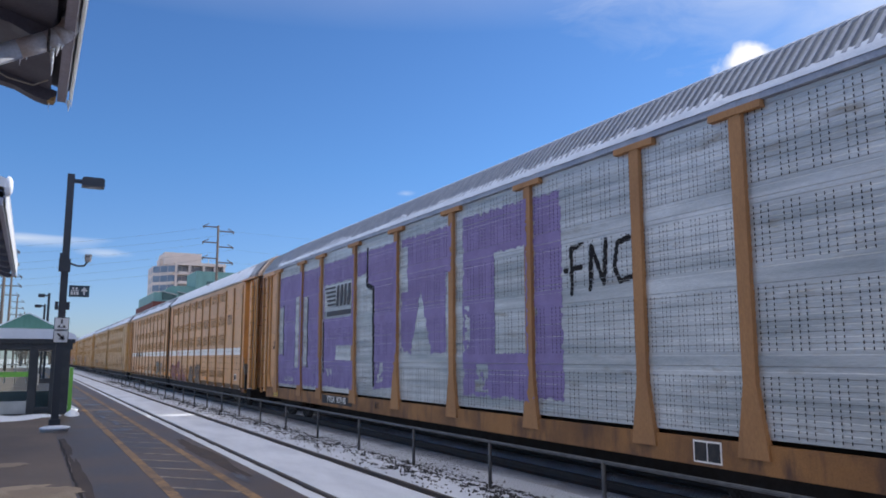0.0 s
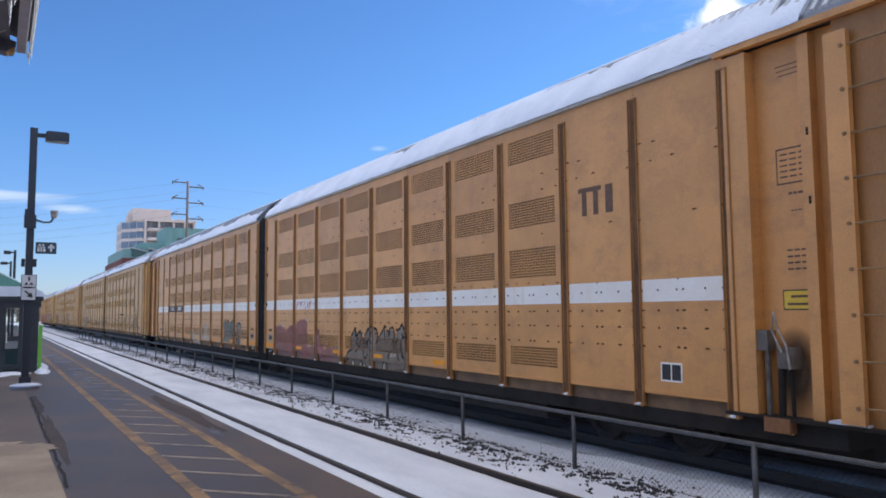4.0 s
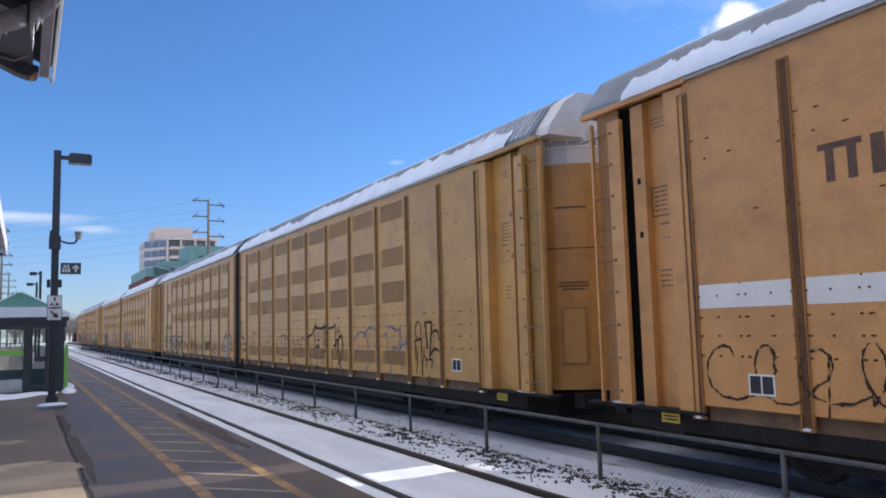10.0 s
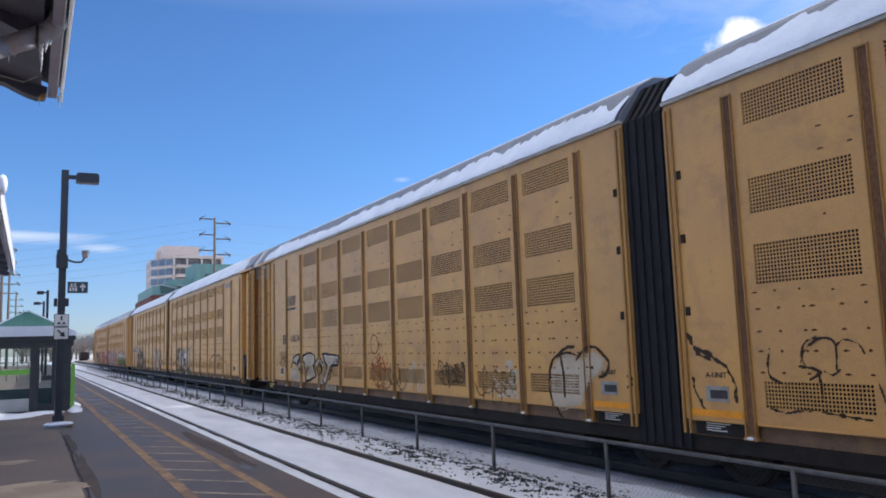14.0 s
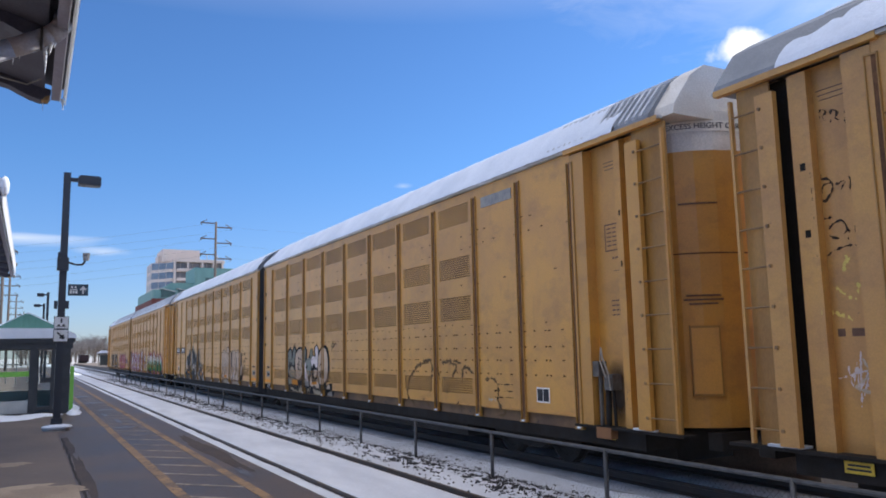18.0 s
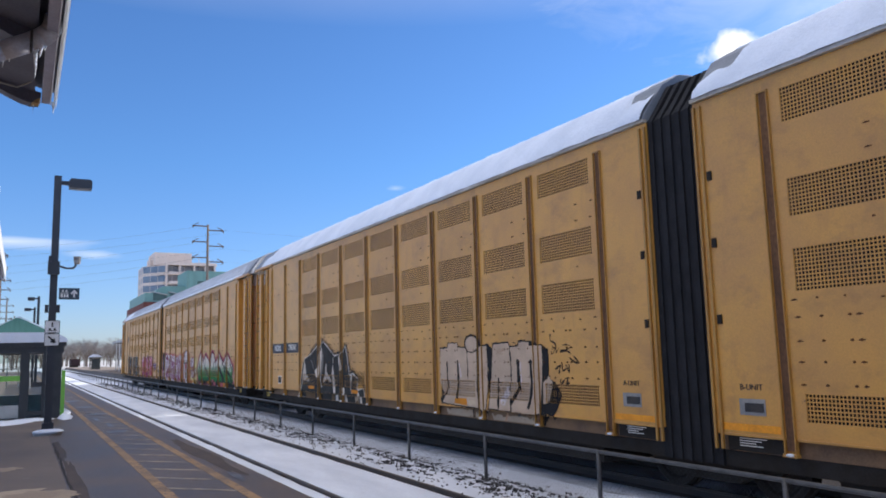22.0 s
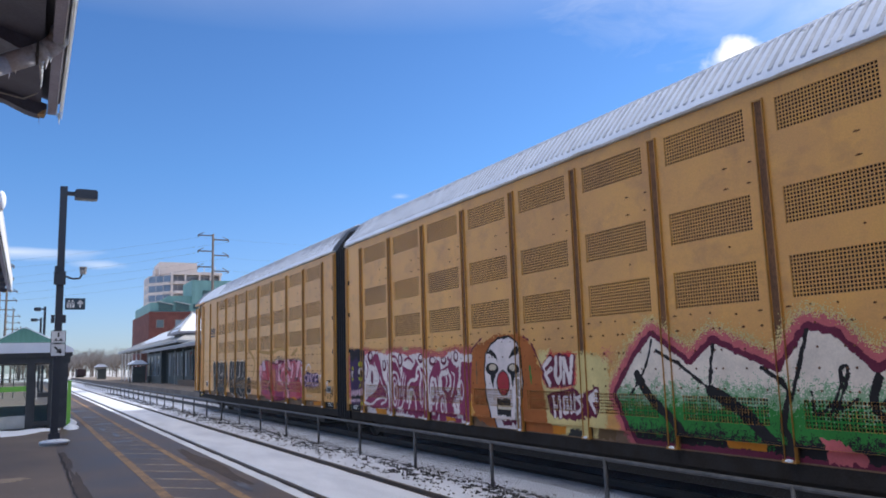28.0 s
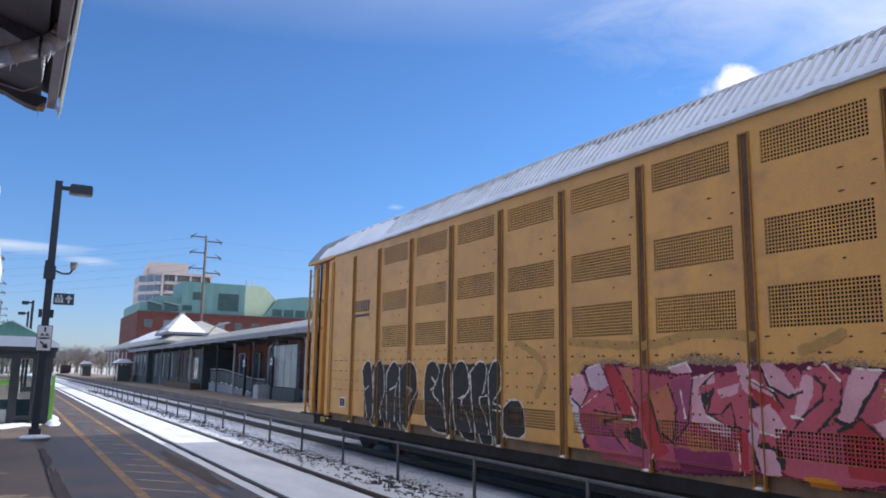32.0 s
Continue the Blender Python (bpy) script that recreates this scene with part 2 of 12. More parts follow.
M = {
    "asphalt": mat("asphalt", (0.050, 0.036, 0.031), 0.55, alt=(0.100, 0.066, 0.048), scale=0.7, fine=90, grain=0.35, bump=0.25,
                   wear=(0.16, 0.13, 0.10), wear_at=0.66, wear_scale=3.0),
    "slab": mat("slab", (0.36, 0.28, 0.20), 0.85, alt=(0.25, 0.19, 0.14), scale=0.8, fine=60, grain=0.25, bump=0.2,
                wear=(0.12, 0.1, 0.09), wear_at=0.64),
    "brown_slab": mat("brown_slab", (0.105, 0.082, 0.072), 0.8, alt=(0.15, 0.115, 0.095), scale=0.5, fine=60, grain=0.2,
                      bump=0.2, wear=(0.3, 0.25, 0.2), wear_at=0.67, wear_scale=1.5),
    "line": mat("line", (0.31, 0.178, 0.072), 0.7, alt=(0.16, 0.10, 0.06), scale=1.6, fine=70, grain=0.25,
                wear=(0.08, 0.06, 0.05), wear_at=0.55, wear_scale=7),
    "hatch": mat("hatch", (0.34, 0.27, 0.20), 0.7, alt=(0.14, 0.115, 0.1), scale=2.5, fine=70, grain=0.25,
                 wear=(0.07, 0.06, 0.055), wear_at=0.6, wear_scale=4),
    "snow": mat("snow", (0.80, 0.845, 0.93), 0.75, alt=(0.69, 0.74, 0.83), scale=1.2, fine=22, grain=0.03, bump=0.5, spec=0.3),
    "track_snow": mat("track_snow", (0.72, 0.755, 0.84), 0.8, alt=(0.58, 0.615, 0.70), scale=0.9, fine=26, grain=0.05, bump=0.6, spec=0.3, stretch=(1.6, 0.5, 1),
                      wear=(0.22, 0.22, 0.24), wear_at=0.71, wear_scale=7),
    "track_bed": mat("track_bed", (0.40, 0.42, 0.47), 0.9, alt=(0.60, 0.63, 0.70), alt_at=0.5, scale=1.4, fine=26, grain=0.12, bump=0.8,
                     wear=(0.07, 0.065, 0.065), wear_at=0.62, wear_scale=9),
    "puddle": mat("puddle", (0.10, 0.095, 0.095), 0.45, alt=(0.03, 0.028, 0.03), scale=2, fine=12, grain=0.05, bump=0.02),
    "far_slab": mat("far_slab", (0.16, 0.13, 0.11), 0.85, alt=(0.23, 0.19, 0.16), scale=0.4, fine=30, grain=0.2, wear=(0.4, 0.4, 0.42), wear_at=0.66, wear_scale=0.8),
    "wet_asphalt": mat("wet_asphalt", (0.050, 0.036, 0.031), 0.75, spec=0.3, alt=(0.085, 0.060, 0.048), scale=1.5, fine=80, grain=0.25),
    "tar": mat("tar", (0.028, 0.024, 0.024), 0.8, spec=0.15, alt=(0.045, 0.038, 0.036), scale=6, fine=60),
    "steel_rail": mat("steel_rail", (0.028, 0.027, 0.030), 0.5, 0.4, alt=(0.055, 0.040, 0.033), scale=2, fine=30),
    "ballast": mat("ballast", (0.022, 0.022, 0.026), 0.9, alt=(0.06, 0.058, 0.06), scale=8, fine=60, grain=0.3, vary=0.5),
    "fence": mat("fence", (0.060, 0.060, 0.062), 0.5, 0.2, alt=(0.11, 0.11, 0.115), scale=5, fine=50),
    "plate_grey": mat("plate_grey", (0.24, 0.24, 0.24), 0.6, alt=(0.38, 0.35, 0.31), scale=6, fine=60),
    "wire": mat("wire", (0.022, 0.023, 0.026), 0.6, alt=(0.035, 0.035, 0.038), scale=5, fine=50),
    "pole_paint": mat("pole_paint", (0.031, 0.034, 0.044), 0.4, alt=(0.036, 0.038, 0.046), scale=3, fine=60),
    "concrete": mat("concrete", (0.42, 0.40, 0.37), 0.85, alt=(0.32, 0.30, 0.28), scale=1.5, fine=50, grain=0.12),
    "white_sign": mat("white_sign", (0.8, 0.8, 0.8), 0.5, alt=(0.7, 0.7, 0.7), scale=4, fine=60, grain=0.04),
    "black": mat("black", (0.012, 0.012, 0.014), 0.5, alt=(0.02, 0.02, 0.022), scale=4),
    "teal_sign": mat("teal_sign", (0.03, 0.055, 0.075), 0.45, alt=(0.045, 0.07, 0.09), scale=4),
    "shelter_metal": mat("shelter_metal", (0.034, 0.038, 0.043), 0.45, alt=(0.05, 0.053, 0.058), scale=3),
    "lime": mat("lime", (0.22, 0.55, 0.08), 0.5, alt=(0.18, 0.46, 0.08), scale=4),
    "green_roof": mat("green_roof", (0.06, 0.17, 0.14), 0.55, alt=(0.08, 0.21, 0.18), scale=2, stretch=(6, 1, 1)),
    "glass": glass("glass", (0.10, 0.12, 0.13)),
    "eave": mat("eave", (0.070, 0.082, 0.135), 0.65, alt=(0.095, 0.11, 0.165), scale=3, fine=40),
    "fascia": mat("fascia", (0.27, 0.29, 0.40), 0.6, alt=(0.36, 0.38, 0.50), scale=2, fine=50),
    "wood": mat("wood", (0.16, 0.10, 0.06), 0.7, alt=(0.10, 0.06, 0.04), scale=2, fine=40, stretch=(8, 8, 1)),
    "ice": mat("ice", (0.8, 0.85, 0.9), 0.15, alt=(0.65, 0.72, 0.8), scale=20, fine=60, grain=0.05),
    "brick": mat("brick", (0.20, 0.065, 0.05), 0.85, alt=(0.15, 0.05, 0.042), scale=1.0, fine=25, grain=0.25),
    "grey_brick": mat("grey_brick", (0.3, 0.24, 0.2), 0.85, alt=(0.24, 0.19, 0.16), scale=1.0, fine=25, grain=0.2),
    "copper": mat("copper", (0.16, 0.31, 0.285), 0.6, alt=(0.20, 0.37, 0.34), scale=0.3, fine=6, stretch=(4, 4, 0.3)),
    # lighter copy of the copper; the sunlight on one face is in its colour
    "copper_sunlit": mat("copper_sunlit", (0.60, 0.72, 0.47), 0.6, alt=(0.66, 0.76, 0.52), scale=0.3, fine=6),
    "grey_roof": mat("grey_roof", (0.30, 0.30, 0.30), 0.6, alt=(0.42, 0.42, 0.42), scale=0.8, fine=10, stretch=(1, 5, 1)),
    "tower_wall": mat("tower_wall", (0.74, 0.63, 0.56), 0.8, alt=(0.67, 0.57, 0.51), scale=0.1, fine=1.5, grain=0.08),
    "tower_dark": mat("tower_dark", (0.30, 0.29, 0.30), 0.4, alt=(0.38, 0.36, 0.36), scale=0.2, fine=2),
    "timber_pole": mat("timber_pole", (0.17, 0.14, 0.12), 0.85, alt=(0.12, 0.10, 0.085), scale=1.5, stretch=(5, 5, 0.5)),
    "bark": mat("bark", (0.12, 0.095, 0.08), 0.9, alt=(0.16, 0.13, 0.115), scale=1.5),
    "twigs": mat("twigs", (0.20, 0.185, 0.185), 0.95, alt=(0.25, 0.23, 0.225), scale=0.6),
    "ground": mat("ground", (0.22, 0.20, 0.18), 0.9, alt=(0.62, 0.63, 0.66), alt_at=0.47, scale=0.06, fine=3),
    "under": mat("under", (0.034, 0.031, 0.029), 0.85, spec=0.15, alt=(0.030, 0.025, 0.021), scale=4, fine=40),
    "bellows": mat("bellows", (0.026, 0.026, 0.029), 0.85, spec=0.2, alt=(0.019, 0.019, 0.021), scale=3, fine=40),
    # near-black colour that stands in for shade behind holes, gaps and joints
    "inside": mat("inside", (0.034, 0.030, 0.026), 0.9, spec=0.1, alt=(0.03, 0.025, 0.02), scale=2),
    "roof_metal": mat("roof_metal", (0.17, 0.19, 0.225), 0.55, 0.1, alt=(0.25, 0.27, 0.30), scale=1.5),
    "silver": mat("silver", (0.62, 0.62, 0.60), 0.42, 0.35, alt=(0.36, 0.38, 0.38), scale=0.9, fine=30, stretch=(1, 0.3, 4.5), vary=0.12, streaks=(0.30, 0.26, 0.21)),
    "rust": mat("rust", (0.13, 0.06, 0.03), 0.85, spec=0.15, alt=(0.2, 0.09, 0.04), scale=4, fine=40),
    "stencil_black": mat("stencil_black", (0.02, 0.02, 0.022), 0.6, alt=(0.05, 0.04, 0.035), scale=8),
    "stencil_brown": mat("stencil_brown", (0.12, 0.06, 0.035), 0.6, alt=(0.17, 0.09, 0.05), scale=8),
    "stripe_white": mat("stripe_white", (0.93, 0.89, 0.82), 0.55, alt=(0.88, 0.82, 0.73), scale=1.5, grain=0.04, streaks=(0.78, 0.68, 0.54), streak_at=0.6),
    "orange": mat("orange", (0.95, 0.37, 0.012), 0.55, alt=(0.85, 0.32, 0.012), scale=4),
}


def car_paint(name, base, alt, dirt):
    return mat(name, base, 0.5, spec=0.5, coat=0.36, alt=alt, scale=1.1, fine=45, grain=0.07, bump=0.06, streaks=dirt, streak_at=0.58, streak_soft=0.4,
               wear=(0.20, 0.095, 0.045), wear_at=0.685, wear_scale=4.5, vary=0.08, smear=tuple(c * f for c, f in zip(dirt, (0.78, 0.82, 0.95))))


M["rusty_shade"] = mat("rusty_shade", (0.30, 0.135, 0.05), 0.7, alt=(0.20, 0.085, 0.035), scale=1.6, fine=40, grain=0.12, stretch=(1, 1, 0.4), streaks=(0.12, 0.06, 0.03))
M["rusty_post"] = mat("rusty_post", (0.44, 0.22, 0.085), 0.7, alt=(0.36, 0.18, 0.075), scale=1.4, fine=40, grain=0.1, stretch=(1, 1, 0.4), streaks=(0.24, 0.12, 0.055))
M["rusty_sill"] = mat("rusty_sill", (0.36, 0.165, 0.05), 0.65, alt=(0.19, 0.09, 0.035), scale=0.9, fine=40, grain=0.12, streaks=(0.13, 0.065, 0.035), streak_at=0.5)
M["brake_grey"] = mat("brake_grey", (0.17, 0.15, 0.13), 0.6, alt=(0.10, 0.085, 0.07), scale=6, fine=50)
M["brake_pale"] = mat("brake_pale", (0.48, 0.44, 0.38), 0.5, 0.3, alt=(0.30, 0.25, 0.20), scale=9)
M["yellow_plate"] = mat("yellow_plate", (0.80, 0.55, 0.05), 0.5, alt=(0.70, 0.46, 0.05), scale=6)
PAINT = {
    "rusty": car_paint("rusty", (0.62, 0.29, 0.082), (0.54, 0.25, 0.072), (0.37, 0.165, 0.055)),
    "tan": car_paint("tan", (0.735, 0.346, 0.097), (0.628, 0.297, 0.087), (0.474, 0.210, 0.066)),
    "pale": car_paint("pale", (0.645, 0.338, 0.078), (0.567, 0.297, 0.089), (0.412, 0.200, 0.066)),
    "yellow": car_paint("yellow", (0.685, 0.338, 0.058), (0.597, 0.297, 0.069), (0.443, 0.205, 0.055)),
    "gold": car_paint("gold", (0.695, 0.334, 0.054), (0.608, 0.292, 0.063), (0.453, 0.205, 0.051)),
}

POST_PAINT = {k: mat(k + "_post", tuple(c * f for c, f in zip(b, (0.85, 0.77, 0.72))), 0.65, alt=tuple(c * f for c, f in zip(b, (0.66, 0.56, 0.50))), scale=1.4, fine=40,
                     grain=0.1, stretch=(1, 1, 0.4), vary=0.12, coat=0.4) for k, b in (("tan", (0.50, 0.26, 0.075)), ("pale", (0.52, 0.31, 0.085)),
                                                                           ("yellow", (0.55, 0.31, 0.06)), ("gold", (0.56, 0.30, 0.055)))}


# ---------------------------------------------------------------- mesh helpers
def box(bm, x0, x1, y0, y1, z0, z1, m=None):
    vs = [bm.verts.new(Vector(p)) for p in ((x0, y0, z0), (x1, y0, z0), (x1, y1, z0), (x0, y1, z0),
                                            (x0, y0, z1), (x1, y0, z1), (x1, y1, z1), (x0, y1, z1))]
    if m is not None:
        for v in vs:
            v.co = m @ v.co
    for f in ((3, 2, 1, 0), (4, 5, 6, 7), (0, 1, 5, 4), (1, 2, 6, 5), (2, 3, 7, 6), (3, 0, 4, 7)):
        bm.faces.new([vs[i] for i in f])
    return vs


def prism(bm, pts, a0, a1, axis="y"):
    """A closed outline (list of 2D points, counted round) drawn out from a0 to a1 along an axis."""
    def at(p, a):
        return {"y": (p[0], a, p[1]), "x": (a, p[0], p[1]), "z": (p[0], p[1], a)}[axis]
    lo, hi = [bm.verts.new(at(p, a0)) for p in pts], [bm.verts.new(at(p, a1)) for p in pts]
    n = len(pts)
    for i in range(n):
        bm.faces.new((lo[i], lo[(i + 1) % n], hi[(i + 1) % n], hi[i]))
    bm.faces.new(lo[::-1])
    bm.faces.new(hi)


def tube(bm, a, b, r0, r1=None, n=8):
    a, b = Vector(a), Vector(b)
    r1 = r0 if r1 is None else r1
    q = (b - a).to_track_quat("Z", "Y")
    rings = [[bm.verts.new(c + q @ Vector((r * math.cos(2 * math.pi * i / n), r * math.sin(2 * math.pi * i / n), 0)))
              for i in range(n)] for c, r in ((a, r0), (b, r1))]
    for i in range(n):
        bm.faces.new((rings[0][i], rings[0][(i + 1) % n], rings[1][(i + 1) % n], rings[1][i]))
    bm.faces.new(rings[0][::-1])
    bm.faces.new(rings[1])


def done(bm, smooth=False):
    bmesh.ops.recalc_face_normals(bm, faces=bm.faces)
    me = bpy.data.meshes.new("mesh")
    bm.to_mesh(me)
    bm.free()
    if smooth:
        for p in me.polygons:
            p.use_smooth = True
    return me


def part(name, data, material, parent, label="", at=None):
    """One mesh object under a thing or part; the material sits on the object, so that meshes can be shared."""
    me = done(data) if isinstance(data, bmesh.types.BMesh) else data
    if not me.materials:
        me.materials.append(None)
    ob = new(name, me)
    ob.material_slots[0].link = "OBJECT"
    ob.material_slots[0].material = material
    if parent:
        ob.parent = parent
    if at is not None:
        ob.location = at
    if label:
        ob["label"] = label
    return ob


def whole(name, data, material, label, category, kind="", group="", at=None):
    return tagged(part(name, data, material, None, "", at), label, category, group, kind)


def root(name, at, label, category, group="", kind=""):
    return tagged_at(new(name), at, label, category, group, kind)


def tagged_at(ob, at, label, category, group, kind):
    ob.location = at
    ob.empty_display_size = 0.3
    return tagged(ob, label, category, group, kind)


def boxes(*rows):
    bm = bmesh.new()
    for r in rows:
        box(bm, *r)
    return bm


def text_mesh(words, size, depth=0.003):
    """Letters as a flat mesh in the plane x = 0, reading towards -y, centred."""
    cu = bpy.data.curves.new("letters", "FONT")
    cu.body, cu.size, cu.align_x, cu.align_y, cu.extrude = words, size, "CENTER", "CENTER", depth
    ob = bpy.data.objects.new("letters", cu)
    scene.collection.objects.link(ob)
    bpy.context.view_layer.update()
    me = bpy.data.meshes.new_from_object(ob.evaluated_get(bpy.context.evaluated_depsgraph_get()))
    bpy.data.objects.remove(ob)
    # text x -> -y, text y -> z, text z -> -x : faces the near side
    me.transform(Matrix(((0, 0, -1, 0), (-1, 0, 0, 0), (0, 1, 0, 0), (0, 0, 0, 1))))
    me.materials.clear()
    return me

# ---------------------------------------------------------------- ground, platforms, tracks
RAIL = -0.24                     # top of rail
TRAIN_X = 9.42                   # centre line of the far track


def sheet(name, x0, x1, y0, y1, nx, ny, zf, material, label, category):
    xs, ys = np.linspace(x0, x1, nx), np.linspace(0, 1, ny) ** 1.7 * (y1 - y0) + y0
    verts = [(x, y, zf(x, y)) for y in ys for x in xs]
    faces = [(j * nx + i, j * nx + i + 1, (j + 1) * nx + i + 1, (j + 1) * nx + i) for j in range(ny - 1) for i in range(nx - 1)]
    me = bpy.data.meshes.new(name)
    me.from_pydata(verts, [], faces)
    for p in me.polygons:
        p.use_smooth = True
    return whole(name, me, material, label, category, "structure")


whole("ground", boxes((-2500, 2500, -2500, 2500, -1.4, -0.62)), M["ground"], "patchy snow and frozen earth round the station",
      "ground", "structure")


def bed_height(x, y):
    n = noise.noise(Vector((x * 2.2, y * 1.1, 0))) * 0.035 + noise.noise(Vector((x * 7, y * 4, 3))) * 0.012
    if 4.16 < x < 5.54:
        return -0.274 + n * 0.35
    if x <= 4.1:
        return -0.28 + n * 0.4
    if 5.6 < x < 7.4:
        return -0.325 - 0.045 * (x - 5.6) + n
    if x > 10.6:
        return -0.42 + n
    return -0.42 + n * 0.7


sheet("snow_bed", 3.30, 8.06, -12, 260, 58, 300, bed_height, M["track_snow"],
      "trampled snow over the ballast between the rails", "snow")
sheet("track_bed", 8.06, 11.0, -30, 260, 30, 200, bed_height, M["track_bed"],
      "dark ballast dusted with snow under the far track", "track")

PUDDLES = ((2.25, 23.4, 0.07, 0.8, 1), (2.1, 26.0, 0.06, 0.8, 9), (2.95, 11.9, 0.06, 0.5, 2), (2.2, 21.2, 0.26, 0.22, 3), (2.3, 28.5, 0.3, 0.35, 4), (2.25, 33.0, 0.34, 0.4, 5), (2.1, 38.5, 0.4, 0.5, 6))
# the near platform: dark wet asphalt beside the tracks, a pale slab and a brown slab behind it
platform = whole("platform", boxes((0.66, 3.32, -30, 170, -0.62, 0.0)), M["asphalt"],
                 "dark wet asphalt station platform with worn orange edge markings", "platform", "structure")
part("pale_slab", boxes((-5, 0.66, -30, 12.2, -0.62, 0.004)), M["slab"], platform, "sandy pale concrete slab")
part("brown_slab", boxes((-5, 0.66, 12.2, 170, -0.62, 0.002)), M["brown_slab"], platform, "brown stained concrete slab")
part("edge_line", boxes((1.73, 1.88, -5, 120, 0.0, 0.004)), M["line"], platform, "worn orange painted line")
part("edge_line", boxes((2.64, 2.78, -5, 120, 0.0, 0.004)), M["line"], platform, "worn orange painted line")
hatch_me = bmesh.new()
prism(hatch_me, [(1.88, 0.38), (2.64, -0.42), (2.64, -0.31), (1.88, 0.49)], 0.0, 0.0035, "z")
hatch_me = done(hatch_me)
for k in range(48):
    part("hatch_stripe", hatch_me, M["hatch"], platform, at=(0, 2.1 + k * 1.12, 0))
# shallow melt puddles on the asphalt


def puddle(x, y, rx, ry, seed, name_="puddle", material=M["puddle"], label="shallow puddle of melt water", lift=0.0055, ragged=1.0):
    bm = bmesh.new()
    n = 36
    ring = []
    for i in range(n):
        a = 2 * math.pi * i / n
        k = 1 + ragged * 0.45 * noise.noise(Vector((math.cos(a) * 1.7, math.sin(a) * 1.7, seed))) + ragged * 0.3 * noise.noise(Vector((math.cos(a) * 5, math.sin(a) * 5, seed)))
        ring.append(bm.verts.new((x + rx * k * math.cos(a), y + ry * k * math.sin(a), lift)))
    bm.faces.new(ring)
    part(name_, bm, material, platform, label)


for q in PUDDLES:
    puddle(*q)
# wet stains, and sand spread over the edge of the brown slab
for x, y, rx, ry, seed in ((0.80, 13.2, 0.10, 2.4, 21), (0.75, 17.6, 0.10, 1.8, 22), (3.05, 15.0, 0.16, 3.0, 25)):
    puddle(x, y, rx, ry, seed, "wet_stain", M["wet_asphalt"], "dark wet stain", 0.0020 + 0.0003 * (seed - 21))
for x, y, rx, ry, seed in ((-0.1, 12.3, 0.55, 0.35, 31), (-1.3, 12.4, 0.7, 0.4, 32), (-0.3, 15.2, 0.35, 0.3, 33), (0.35, 11.9, 0.4, 0.5, 34)):
    puddle(x, y, rx, ry, seed, "sand_patch", M["slab"], "sandy pale patch", 0.0062 + 0.0008 * (seed - 31), 1.3)
# tar repairs over old cracks
for seed, pts in enumerate((((0.70, 9.0), (0.72, 11.0), (0.69, 13.5), (0.72, 16.5), (0.70, 20.0)),)):
    fine_pts = []
    for (ax, ay), (bx, by) in zip(pts, pts[1:]):
        for q in range(8):
            f = q / 8
            x, y = ax + (bx - ax) * f, ay + (by - ay) * f
            fine_pts.append(Vector((x + 0.04 * noise.noise(Vector((x * 3, y * 3, seed))), y + 0.05 * noise.noise(Vector((x * 3, y * 3, seed + 9))), 0)))
    bm = bmesh.new()
    prev = None
    for p, q in zip(fine_pts, fine_pts[1:]):
        d = (q - p).normalized()
        n = Vector((-d.y, d.x, 0)) * (0.018 + 0.010 * noise.noise(p * 4))
        row = [bm.verts.new(p + n + Vector((0, 0, 0.0075))), bm.verts.new(p - n + Vector((0, 0, 0.0075)))]
        if prev:
            bm.faces.new((prev[0], prev[1], row[1], row[0]))
        prev = row
    part("tar_seam", bm, M["tar"], platform, "black tar crack seam")


def rail_mesh(y0, y1):
    bm = bmesh.new()
    prism(bm, [(-0.07, -0.17), (0.07, -0.17), (0.07, -0.155), (0.012, -0.13), (0.012, -0.045), (0.036, -0.035), (0.036, -0.004),
               (0.03, 0), (-0.03, 0), (-0.036, -0.004), (-0.036, -0.035), (-0.012, -0.045), (-0.012, -0.13), (-0.07, -0.155)], y0, y1)
    return done(bm)


rail_data = rail_mesh(-30, 420)
for x, name in ((4.10, "rail_1"), (5.605, "rail_2"), (8.667, "rail_3"), (10.173, "rail_4")):
    whole(name, rail_data, M["steel_rail"], "brown weathered steel rail in the snow", "rail", "structure", at=(x, 0, RAIL))

far_platform = whole("far_platform", boxes((11.0, 20.5, 8, 240, -0.62, 0.0)), M["far_slab"],
                     "brown stained platform along the far track", "platform", "structure")
part("platform_edge", boxes((10.98, 11.10, 8, 240, -0.3, 0.012)), M["far_slab"], far_platform, "worn platform edge")

# loose ballast that shows through the snow along the fence
rng = np.random.default_rng(5)


